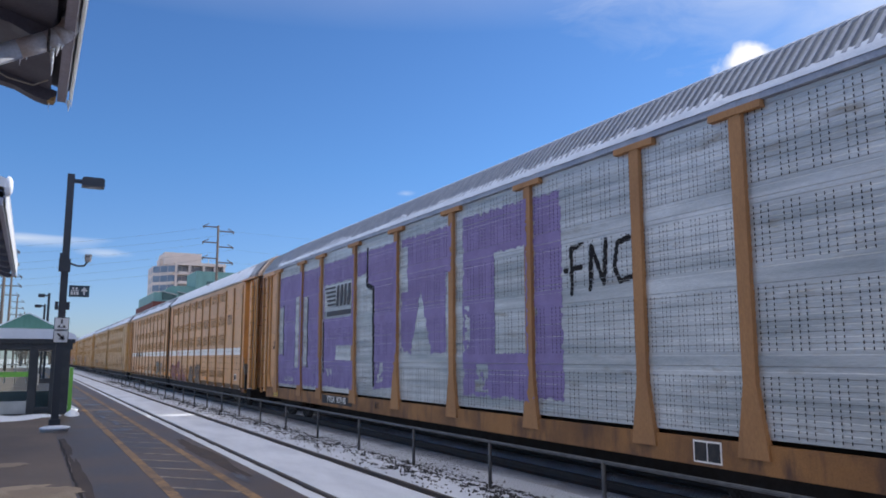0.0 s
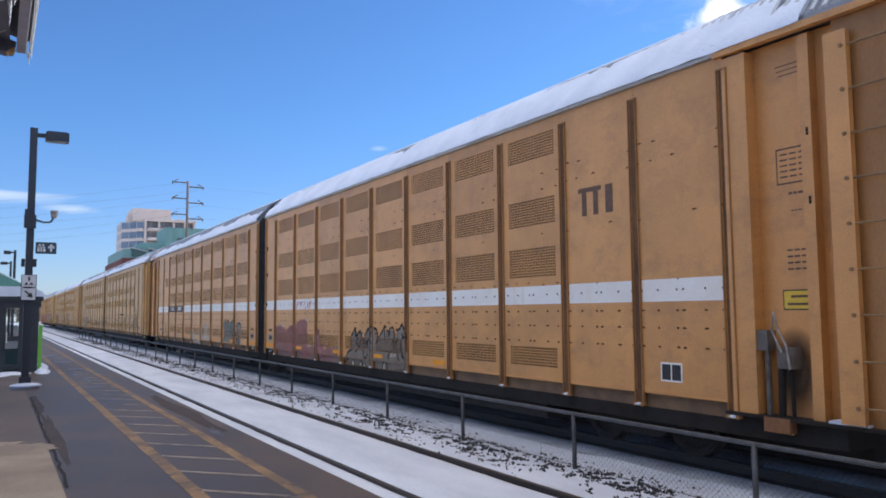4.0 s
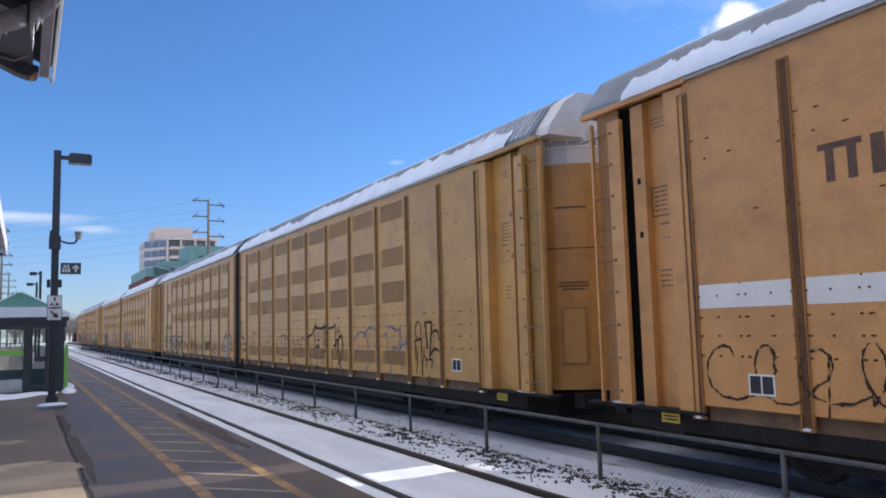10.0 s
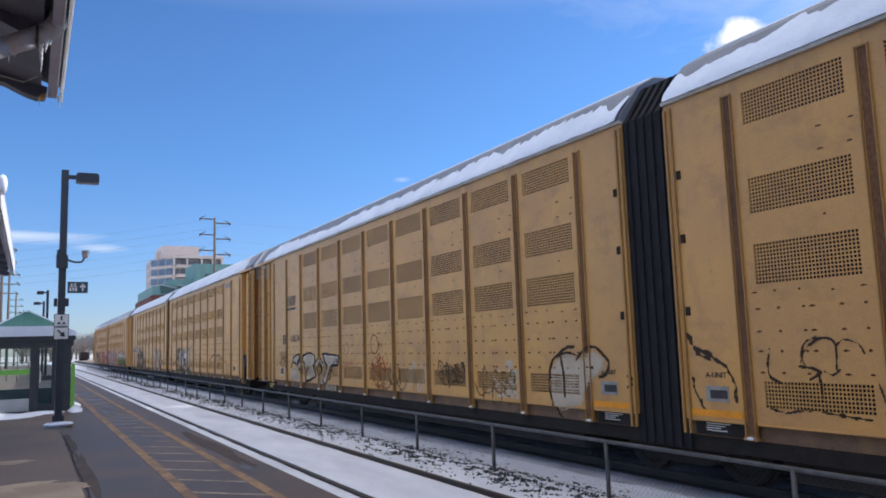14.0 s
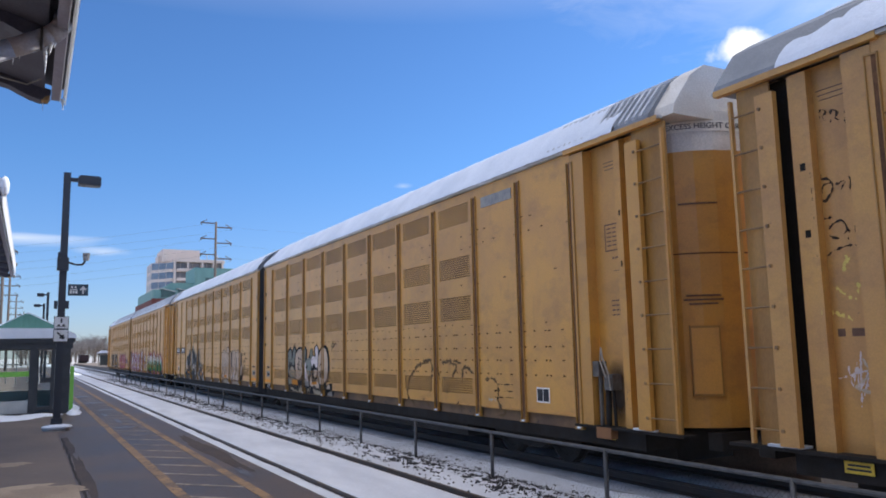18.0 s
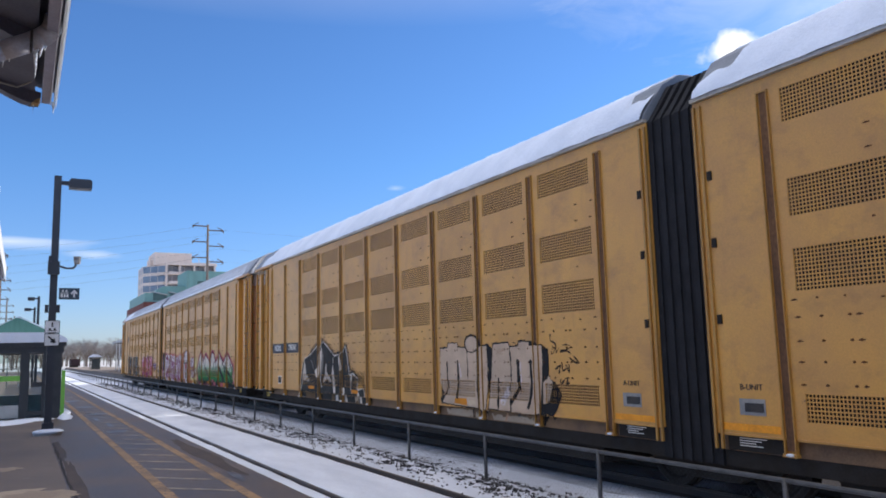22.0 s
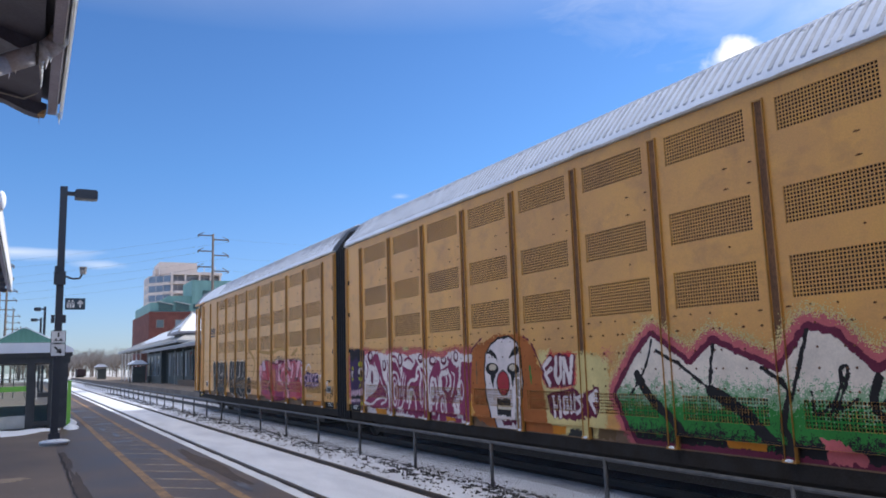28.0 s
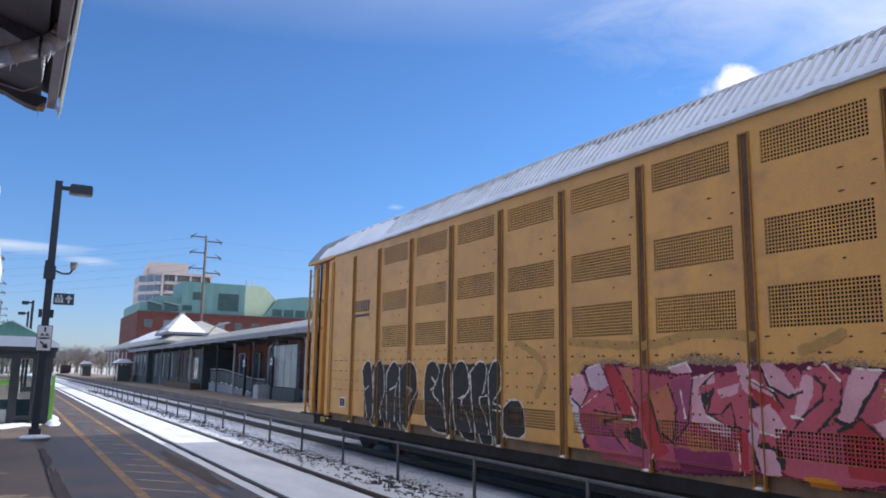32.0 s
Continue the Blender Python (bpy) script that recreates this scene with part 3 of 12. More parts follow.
def stones(count, x_mid, x_spread, y0, y1, name, label):
    verts, faces = [], []
    base = np.array([(1, 0, 0), (-1, 0, 0), (0, 1, 0), (0, -1, 0), (0, 0, 1), (0, 0, -1)], float)
    tri = ((0, 2, 4), (2, 1, 4), (1, 3, 4), (3, 0, 4), (2, 0, 5), (1, 2, 5), (3, 1, 5), (0, 3, 5))
    ys = y0 + (y1 - y0) * rng.random(count) ** 1.6
    for k in range(count):
        y = ys[k]
        x = x_mid + rng.normal() * x_spread
        if 0.22 * noise.noise(Vector((x * 1.3, y * 0.6, 9))) + 0.55 * noise.noise(Vector((x * 7, y * 4.2, 3))) < 0.42 * rng.random() - 0.15 + 0.22 * abs(x - 6.95) or not 5.7 < x < 8.0:
            continue
        r = 0.008 + 0.017 * rng.random() ** 1.5
        a = rng.random() * 6.28
        rot = np.array([[math.cos(a), -math.sin(a), 0], [math.sin(a), math.cos(a), 0], [0, 0, 1]])
        p = (base * (r * (0.7 + 0.6 * rng.random(3)))) @ rot.T + (x, y, bed_height(x, y) + 0.008)
        n = len(verts)
        verts += p.tolist()
        faces += [(a_ + n, b_ + n, c_ + n) for a_, b_, c_ in tri]
    me = bpy.data.meshes.new(name)
    me.from_pydata(verts, [], faces)
    return whole(name, me, M["ballast"], label, "gravel", "stuff")


stones(60000, 6.72, 0.42, 2.5, 80, "ballast_stones", "grey ballast stones poking through the snow")


# ---------------------------------------------------------------- fence between the tracks
def build_fence():
    f = root("track_fence", (7.1, 0, -0.42), "low dark metal fence with chain-link between the tracks", "fence")
    bm = bmesh.new()
    tube(bm, (0, 0, -0.1), (0, 0, 0.80), 0.032, n=8)
    post = done(bm, True)
    for k in range(-1, 40):
        part("post", post, M["fence"], f, at=(0, 2.52 + 2.98 * k, 0))
    bm = bmesh.new()
    tube(bm, (0, -1, 0.78), (0, 118, 0.78), 0.027, n=8)
    part("top_rail", bm, M["fence"], f)
    bm = bmesh.new()
    tube(bm, (0, -1, 0.06), (0, 118, 0.06), 0.004, n=6)
    part("bottom_wire", bm, M["wire"], f)
    # woven wire, laid as diagonal strands
    verts, faces = [], []
    h, r = 0.74, 0.0014
    for lean in (1, -1):
        y = 1.0
        while y < 34:
            a, b = (y, y + h) if lean > 0 else (y + h, y)
            xo = 0.004 * lean
            n = len(verts)
            verts += [(xo, a - r * 1.4, 0.02), (xo, a + r * 1.4, 0.02), (xo, b + r * 1.4, h), (xo, b - r * 1.4, h),
                      (xo + r, a, 0.02), (xo + r, b, h)]
            faces += [(n, n + 1, n + 2, n + 3), (n + 1, n + 4, n + 5, n + 2), (n + 4, n, n + 3, n + 5)]
            y += 0.075
    me = bpy.data.meshes.new("wire")
    me.from_pydata(verts, [], faces)
    tagged(part("wire_mesh", me, M["wire"], f, "woven chain-link wire"), kind="stuff")


build_fence()

# ---------------------------------------------------------------- the freight train
CACHE = {}
NEAR = -1.52                     # the side of a car that faces the near platform, from its centre line
Z_EAVE, Z_POST_TOP, Z_FOOT, Z_PANEL = 5.34, 5.14, 0.74, 0.91
ROWS = ((4.67, 5.10), (3.52, 3.98), (2.63, 3.14), (1.12, 1.45))       # perforated fields, above the rail
POSTS = [1.56 + 1.865 * k for k in range(8)] + [16.40, 18.0, 19.60]  # from the bellows to the coupled end
D_CORNER = 21.86


def cached(key, make):
    if key not in CACHE:
        CACHE[key] = make()
    return CACHE[key]


def panel_mesh(w, holes):
    """A sheet-steel side panel, w wide, its near face at x = 0, with openings for the perforated fields."""
    def make():
        bm = bmesh.new()
        g = w / 2 - 0.235
        ys = [-w / 2, -g, g, w / 2] if holes else [-w / 2, w / 2]
        cuts = sorted(z for r in ROWS for z in r) if holes else []
        zs = [Z_PANEL] + cuts + [Z_EAVE - 0.04]
        vs = [[bm.verts.new((0, y, z)) for y in ys] for z in zs]
        for i in range(len(zs) - 1):
            for j in range(len(ys) - 1):
                if holes and j == 1 and i % 2 == 1:
                    continue
                bm.faces.new((vs[i][j], vs[i + 1][j], vs[i + 1][j + 1], vs[i][j + 1]))
        bmesh.ops.recalc_face_normals(bm, faces=bm.faces)
        front = list(bm.faces)
        back = bmesh.ops.extrude_face_region(bm, geom=front)["geom"]
        bmesh.ops.translate(bm, verts=[v for v in back if isinstance(v, bmesh.types.BMVert)], vec=(0.03, 0, 0))
        return done(bm)
    return cached(("panel", round(w, 3), holes), make)


def grille_mesh(w, h):
    """A perforated field: a lattice of narrow bars round square holes."""
    def make():
        verts, faces = [], []

        def bar(y0, y1, z0, z1, x0=0.002, x1=0.006):
            n = len(verts)
            verts.extend([(x0, y0, z0), (x0, y1, z0), (x0, y1, z1), (x0, y0, z1), (x1, y0, z0), (x1, y1, z0), (x1, y1, z1), (x1, y0, z1)])
            faces.extend([(n, n + 3, n + 2, n + 1), (n, n + 1, n + 5, n + 4), (n + 2, n + 3, n + 7, n + 6), (n + 1, n + 2, n + 6, n + 5), (n + 3, n, n + 4, n + 7)])
        nz, ny = max(5, round(h / 0.046)), round(w / 0.046)
        pz, py = h / nz, w / ny
        for i in range(nz + 1):
            z = -h / 2 + i * pz
            bar(-w / 2, w / 2, z - 0.0078, z + 0.0078)
        for j in range(ny + 1):
            y = -w / 2 + j * py
            bar(y - 0.0075, y + 0.0075, -h / 2, h / 2, 0.003, 0.006)
        me = bpy.data.meshes.new("grille")
        me.from_pydata(verts, [], faces)
        return me
    return cached(("grille", round(w, 3), round(h, 3)), make)


def post_mesh():
    def make():
        bm = bmesh.new()
        o, wdt, fl = -0.030, 0.080, 0.013
        for s in (-1, 1):
            a, b = s * wdt, s * (wdt - fl)
            box(bm, o, 0.03, min(a, b), max(a, b), Z_FOOT, Z_POST_TOP)
        box(bm, 0.014, 0.035, -wdt + fl, wdt - fl, Z_FOOT, Z_POST_TOP)
        box(bm, o + 0.005, 0.03, -wdt + fl, wdt - fl, Z_POST_TOP - 0.02, Z_POST_TOP)
        box(bm, o - 0.012, 0.03, -wdt - 0.015, wdt + 0.015, Z_FOOT - 0.03, Z_FOOT + 0.006)
        return done(bm)
    return cached("post", make)


ROOF = [(-1.53, 5.34), (-1.50, 5.44), (-1.08, 5.965), (-0.72, 6.17), (0, 6.22), (0.72, 6.17), (1.08, 5.965), (1.50, 5.44), (1.53, 5.34)]


def roof_mesh(d0, d1, ribs):
    def make():
        bm = bmesh.new()
        prism(bm, ROOF, d0, d1)
        return done(bm)
    return cached(("roof", d0, d1), make)


def add_roof(car, d0, d1, ribs, label, rib_from=None, rib_to=None, rib_look=None):
    roof = part("roof", roof_mesh(d0, d1, ribs), M["roof_metal"], car, label)
    if ribs:
        def rib_make():
            bm = bmesh.new()
            prism(bm, [(x * 1.012, z + 0.026) for x, z in ROOF[1:-1]] + [(x, z - 0.02) for x, z in reversed(ROOF[1:-1])], 0, 0.06)
            return done(bm)
        d = (d0 if rib_from is None else rib_from) + 0.12
        while d < (d1 if rib_to is None else rib_to) - 0.1:
            part("rib", cached("roof_rib", rib_make), rib_look or M["roof_rib"], roof, at=(0, d, 0))
            d += 0.155
    return roof


def snow_mesh(d0, d1, seed, cover, ribs=False):
    """Snow lying on the near slope of a roof, with a ragged upper edge; cover is how far up it reaches, 0 to 1.6."""
    bm = bmesh.new()
    pts = [Vector((-1.564, 0, 5.340)), Vector((-1.520, 0, 5.45)), Vector((-1.08, 0, 5.985)), Vector((-0.72, 0, 6.19)), Vector((0.1, 0, 6.245))]
    seg = [(pts[i + 1] - pts[i]).length for i in range(4)]

    def along(s):
        for i in range(4):
            if s <= seg[i] or i == 3:
                return pts[i].lerp(pts[i + 1], min(1.0, s / seg[i]))
            s -= seg[i]
    n = int((d1 - d0) / 0.07)
    prev = None
    for i in range(n + 1):
        d = d0 + (d1 - d0) * i / n
        rag = noise.noise(Vector((d * 0.45, seed * 7.1, 0))) * 0.30 + noise.noise(Vector((d * 2.3, seed, 4))) * 0.20 + noise.noise(Vector((d * 9, seed, 8))) * 0.14
        top = max(0.12, min(1.9, cover + rag))
        if d - d0 < 0.5 or d1 - d < 0.5:
            top = min(top, 0.5 + 0.3 * noise.noise(Vector((d * 3, seed, 1))))
        row = []
        low = 0.008 * noise.noise(Vector((d * 5, seed, 2)))
        for j in range(7):
            p = along(low + (top - low) * j / 6)
            lift = (0.004 if ribs else 0.022) * (1 - (j / 6) ** 4) + 0.012 * noise.noise(Vector((d * 3, j * 0.7, seed)))
            row.append(bm.verts.new((p.x - lift * 0.7, d, p.z + lift * 0.7)))
        if prev:
            for j in range(6):
                bm.faces.new((prev[j], row[j], row[j + 1], prev[j + 1]))
        prev = row
    return done(bm, True)


def bolts_mesh(plain):
    def make():
        verts, faces = [], []

        def bolt(y, z, r=0.016):
            n = len(verts)
            for x, rr in ((0.0, r), (-0.014, r * 0.8)):
                verts.extend([(x, y + rr * math.cos(k * math.pi / 3), z + rr * math.sin(k * math.pi / 3)) for k in range(6)])
            faces.extend([(n + k, n + (k + 1) % 6, n + 6 + (k + 1) % 6, n + 6 + k) for k in range(6)])
            faces.append(tuple(n + 6 + k for k in range(6)))
            s = 0.5 + abs(math.sin(y * 37 + z * 11))
            n = len(verts)
            verts.extend([(-0.001, y - 0.034 * s, z - 0.008), (-0.001, y + 0.03 * s, z - 0.011), (-0.001, y + 0.022 * s, z + 0.007), (-0.001, y - 0.024 * s, z + 0.008)])
            faces.append((n, n + 3, n + 2, n + 1))
        for z in (2.33, 2.05, 1.81, 1.55):
            for y in (-0.7, -0.42, -0.05, 0.06, 0.40, 0.70):
                bolt(y, z)
        r = random.Random(3 if plain else 4)
        for z in (4.4, 4.15, 3.35, 2.5):
            for y in (-0.7, -0.3, 0.06, 0.45, 0.7):
                if r.random() < 0.6:
                    bolt(y + r.uniform(-0.04, 0.04), z + r.uniform(-0.05, 0.05), 0.013)
        me = bpy.data.meshes.new("bolts")
        me.from_pydata(verts, [], faces)
        return me
    return cached(("bolts", plain), make)


def wheel_mesh():
    def make():
        bm = bmesh.new()
        prof = [(0.02, 0.0), (0.02, 0.32), (-0.02, 0.36), (-0.02, 0.455), (0.10, 0.46), (0.12, 0.485), (0.14, 0.485), (0.14, 0.0)]
        n = 24
        rings = [[bm.verts.new((x - 0.06, r * math.cos(2 * math.pi * k / n), r * math.sin(2 * math.pi * k / n))) for k in range(n)] for x, r in prof if r > 0]
        for a, b in zip(rings, rings[1:]):
            for k in range(n):
                bm.faces.new((a[k], a[(k + 1) % n], b[(k + 1) % n], b[k]))
        bm.faces.new(rings[0])
        bm.faces.new(rings[-1][::-1])
        return done(bm)
    return cached("wheel", make)


def truck(car, d):
    def frame_make():
        bm = bmesh.new()
        for x in (-1.12, 0.98):
            prism(bm, [(-1.25, 0.50), (-1.05, 0.62), (-0.55, 0.66), (0.55, 0.66), (1.05, 0.62), (1.25, 0.50), (1.05, 0.38), (0.8, 0.42), (0.45, 0.22),
                       (-0.45, 0.22), (-0.8, 0.42), (-1.05, 0.38)], x, x + 0.14, "x")
        box(bm, -1.1, 1.1, -0.22, 0.22, 0.40, 0.62)
        return done(bm)
    t = part("truck", cached("truck", frame_make), M["under"], car, "dark cast-steel wheel truck", at=(0, d, 0))
    for y in (-0.89, 0.89):
        for s in (-1, 1):
            w = part("wheel", wheel_mesh(), M["under"], t, "steel wheel", at=(s * 0.80, y, 0.46))
            if s > 0:
                w.rotation_euler = (0, 0, math.pi)


def bolt_make():
    bm = bmesh.new()
    tube(bm, (-0.02, 0, 0), (0.0, 0, 0), 0.024, n=6)
    return done(bm)


def ladder(car, paint, da, db):
    """A broad stile at da, a thin corner post at db and rungs between them."""
    lad = part("ladder", boxes((NEAR - 0.05, NEAR + 0.03, da - 0.13, da + 0.13, 0.82, 5.1),
                               (NEAR - 0.05, NEAR + 0.01, db - 0.02, db + 0.02, 0.82, 5.15)), paint, car, "bolted steel ladder")
    bm = bmesh.new()
    tube(bm, (NEAR - 0.03, min(da, db), 0), (NEAR - 0.03, max(da, db), 0), 0.013, n=6)
    rung = done(bm)
    for k in range(9):
        part("rung", rung, M["rung"], lad, at=(0, 0, 1.0 + 0.49 * k))
        part("bolt", cached("ladder_bolt", bolt_make), M["rung"], lad, at=(NEAR - 0.05, da + (0.07 if db > da else -0.07), 1.0 + 0.49 * k))


def bowed(x_half, d_in, d_out, g, z0, z1, grow=0.0):
    """A bowed end wall: its plan is an arc from side to side."""
    bm = bmesh.new()
    arc = [(x_half * (1 + grow) * math.cos(a), g * (d_in + (d_out - d_in + grow) * math.sin(a))) for a in np.linspace(0, math.pi, 13)]
    arc += [(-x_half + 0.15, g * (d_in - 0.12)), (x_half - 0.15, g * (d_in - 0.12))]
    prism(bm, arc, z0, z1, "z")
    return done(bm)


def on_bow(me, g, b0, out):
    """Bends a flat mesh in the plane x = 0 round the bowed end, its middle at the angle b0."""
    for v in me.vertices:
        b = b0 - v.co.y / 1.12
        v.co = (-(1.224 + out - v.co.x) * math.cos(b), g * (21.0 + (1.026 + out - v.co.x) * math.sin(b)), v.co.z)
    return me


def brake_box(car, g, plate):
    """A ratchet hand brake: a slim lever with a loop, a small housing, a rod down to a foot block, and the grease round them."""
    y = g * 20.22
    gear = part("hand_brake", boxes((-0.10, 0.08, -0.10, 0.10, 1.36, 1.60), (-0.13, -0.10, -0.06, 0.06, 1.42, 1.54)), M["brake_grey"], car, "grey hand brake housing", at=(NEAR + 0.11, g * 20.34, 0))
    bm = bmesh.new()
    for p, q in (((-0.14, 0.10, 2.02), (-0.15, 0.06, 1.86)), ((-0.15, 0.06, 1.86), (-0.14, -0.05, 1.62)), ((-0.14, 0.10, 2.02), (-0.13, 0.14, 1.80)), ((-0.13, 0.14, 1.80), (-0.13, 0.02, 1.55)),
                 ((-0.14, -0.05, 1.62), (-0.14, -0.09, 1.36))):
        tube(bm, p, q, 0.013, n=6)
    part("lever", bm, M["brake_pale"], gear, "pale worn steel lever")
    bm = bmesh.new()
    tube(bm, (-0.02, 0.10, 1.40), (-0.02, 0.12, 0.80), 0.045, n=8)
    tube(bm, (-0.02, -0.02, 1.36), (0.0, -0.02, 0.80), 0.025, n=6)
    part("brake_rod", bm, M["under"], gear, "greasy brake rod")
    part("bracket", boxes((-0.08, 0.08, 0.24, 0.40, 1.56, 1.80)), M["brake_grey"], gear, "small grey bracket")
    bm = bmesh.new()
    tube(bm, (0.0, 0.30, 1.56), (0.0, 0.30, 0.80), 0.035, n=8)
    part("bracket_rod", bm, M["brake_grey"], gear, "grey rod under the bracket")
    part("foot_block", boxes((NEAR - 0.03, NEAR + 0.10, y - 0.17, y + 0.17, 0.62, 0.79)), M["rusty_shade"], car, "rusty foot block")
    if plate:
        sign = part("yellow_sign", boxes((-0.006, 0, -0.24, 0.24, 2.04, 2.28)), M["stencil_black"], car, "yellow warning plate with a dark border", at=(NEAR + 0.20, g * 20.46, 0))
        part("sign_face", boxes((-0.010, -0.006, -0.225, 0.225, 2.055, 2.265)), M["yellow_plate"], sign, "yellow face")
        for z, h in ((2.20, 0.13), (2.11, 0.18)):
            part("print_bar", boxes((-0.013, -0.010, -h, h, z - 0.014, z + 0.014)), M["stencil_brown"], sign)
    bm = bmesh.new()
    bmesh.ops.create_circle(bm, cap_ends=True, segments=24, radius=0.5, matrix=Matrix.Rotation(radians(90), 4, "Y") @ Matrix.Diagonal((1.1, 0.64, 1, 1)))
    part("soot_stain", bm, M["soot"], car, "dark greasy stain behind the hand brake", at=(NEAR + 0.196, g * 20.36, 1.33))


def autorack(at_y, g, paint, label, stripe=False, ribs=False, snow=1.0, bellows=True, seed=1, brake=False, letter="A", tables=True, plate=True):
    """One unit of an articulated car carrier; the bellows end is at its origin, the coupled end at g * 22.3."""
    car = root("autorack_unit", (TRAIN_X, at_y, RAIL), label, "rail car", "car carrier units of the freight train")
    span = lambda a, b: (min(g * a, g * b), max(g * a, g * b))
    y0, y1 = span(0.45, 21.0)
    e0, e1 = span(0.45, 19.5)
    part("underframe", boxes((-1.42, 1.42, y0, y1, 0.50, 0.74), (-1.3, 1.3, *span(2.0, 15.6), 0.24, 0.52), (-0.6, 0.6, *span(15.6, 20.8), 0.25, 0.52)), M["under"], car, "dark dirty underframe")
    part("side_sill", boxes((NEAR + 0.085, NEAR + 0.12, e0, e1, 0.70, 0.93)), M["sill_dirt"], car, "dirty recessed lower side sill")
    # a dark sheet close behind the panels takes the place of the shaded interior
    part("inner_wall", boxes((-1.30, -1.27, *span(0.45, 20.7), 0.8, 5.3), (1.42, 1.50, *span(0.45, 21.0), 0.74, 5.34)), M["inside"], car, "dark sheet standing for the unlit inside behind the perforations, and the far wall")
    part("top_chord", boxes((NEAR - 0.035, NEAR + 0.05, *span(0.45, 21.75), Z_EAVE - 0.03, Z_EAVE + 0.015)), M["chord_pale"], car, "pale dusty top chord under the roof edge")
    part("end_header", boxes((NEAR - 0.045, NEAR + 0.05, *span(19.5, 21.72), Z_EAVE - 0.06, Z_EAVE + 0.02)), paint, car, "header beam over the end bay")
    bays = list(zip([0.45] + POSTS, POSTS))
    table_y = -20.45 if g < 0 else 20.2
    for k, (a, b) in enumerate(bays):
        w, mid = b - a, g * (a + b) / 2
        holes = 1 <= k <= 8
        pan = part("side_panel", panel_mesh(w, holes), paint, car, at=(NEAR + 0.02, mid, 0))
        if holes:
            for z0, z1 in ROWS:
                part("perforated_field", grille_mesh(w - 0.47, z1 - z0), paint, pan, at=(0, 0, (z0 + z1) / 2))
        part("lip", boxes((-0.012, 0.07, -w / 2 + 0.1, w / 2 - 0.1, Z_PANEL - 0.012, Z_PANEL + 0.012)), paint, pan, "turned lower lip")
        if k:
            tagged(part("bolts", bolts_mesh(not holes), M["rust"], pan, "rusty bolt heads"), kind="stuff")
        if stripe:
            part("white_band", boxes((-0.004, 0, -w / 2 + 0.1, w / 2 - 0.1, 2.17, 2.48)), M["stripe_white"], pan, "scuffed white reflective band")
    for k, d in enumerate(POSTS):
        p = part("side_post", post_mesh(), POST_PAINT[paint.name], car, at=(NEAR + 0.02, g * d, 0))
        # rusty dirt and the shade within the channel share this strip's dark colour
        part("rust_streak", boxes((-0.007, -0.001, -0.050, 0.050, 0.78, 5.12)), M["groove_brown"], p, "rust-brown strip that also carries the channel's shade in its colour")
        bm = bmesh.new()
        bmesh.ops.create_icosphere(bm, subdivisions=1, radius=0.05, matrix=Matrix.Translation((-0.03, 0, 0.735)) @ Matrix.Diagonal((0.8, 1.4, 0.45, 1)))
        part("snow_lump", cached("lump", lambda: done(bm, True)), M["snow"], p, "lump of snow on the post foot")
    # coupled end: recessed wall, ladder and bowed end door with a white cap
    part("end_wall", boxes((NEAR + 0.20, NEAR + 0.23, *span(19.5, 20.7), 0.78, 5.3), (NEAR + 0.01, NEAR + 0.23, *span(19.6, 19.95), 0.78, 5.25)), paint, car, "recessed end wall of the side")
    col = part("end_column", boxes((NEAR + 0.08, NEAR + 0.23, *(span(20.62, 20.76) if g < 0 else span(20.45, 20.70)), 0.78, 5.25)), paint, car, "narrow end column")
    # flat dark plates draw the shade of two slots in the column
    for z in (4.05, 3.25):
        part("slot", boxes((NEAR + 0.076, NEAR + 0.081, *(span(20.69, 20.72) if g < 0 else span(20.54, 20.61)), z, z + 0.09)), M["inside"], col, "flat dark plate standing for a small square slot")
    if g < 0:
        part("end_return", boxes((NEAR + 0.22, NEAR + 0.34, *span(20.68, 21.08), 0.78, 5.3)), paint, car, "return of the end wall")
    if g > 0:
        # a dark sheet stands here for the shade in the open gap
        part("end_gap", boxes((NEAR + 0.24, NEAR + 0.27, *span(20.76, 21.3), 0.78, 5.3)), M["inside"], car, "dark sheet standing for shade in the gap behind the ladder")
    part("step_plate", boxes((NEAR - 0.02, NEAR + 0.25, *span(19.5, 21.86), 0.76, 0.80)), M["under"], car, "dark step plate")
    snowy = part("step_snow", boxes((NEAR + 0.0, NEAR + 0.22, *span(20.85, 21.3), 0.80, 0.83)), M["snow"], car, "snow on the step")
    bm = bmesh.new()
    for zz in (4.98, 4.92, 4.86):
        box(bm, -0.003, 0, -0.22 + (5 - zz) * 0.3, 0.22 - (5 - zz) * 0.3, zz, zz + 0.012)
    part("stencil_lines", bm, M["stencil_brown"], car, "faded stencil lines", at=(NEAR + 0.20, table_y, 0))
    tag = part("yellow_tag", boxes((-0.006, 0, -0.17, 0.17, 0.60, 0.73)), M["yellow_plate"], car, "small yellow plate on the sill with print", at=(NEAR + 0.08, g * 20.2, 0))
    for z, h in ((0.69, 0.13), (0.645, 0.14)):
        part("print_bar", boxes((-0.009, -0.006, -h, h, z - 0.011, z + 0.011)), M["stencil_black"], tag)
    ladder(car, paint, *((-21.16, -21.79) if g < 0 else (20.95, 21.47)))
    part("ladder_backing", boxes((NEAR + 0.07, NEAR + 0.10, *(span(21.06, 21.76) if g < 0 else span(20.95, 21.44)), 0.80, 5.28)), POST_PAINT[paint.name], car, "plain sheet behind the ladder")
    part("end_door", bowed(1.22, 21.0, 22.02, g, 0.85, 4.90), paint, car, "bowed end door")
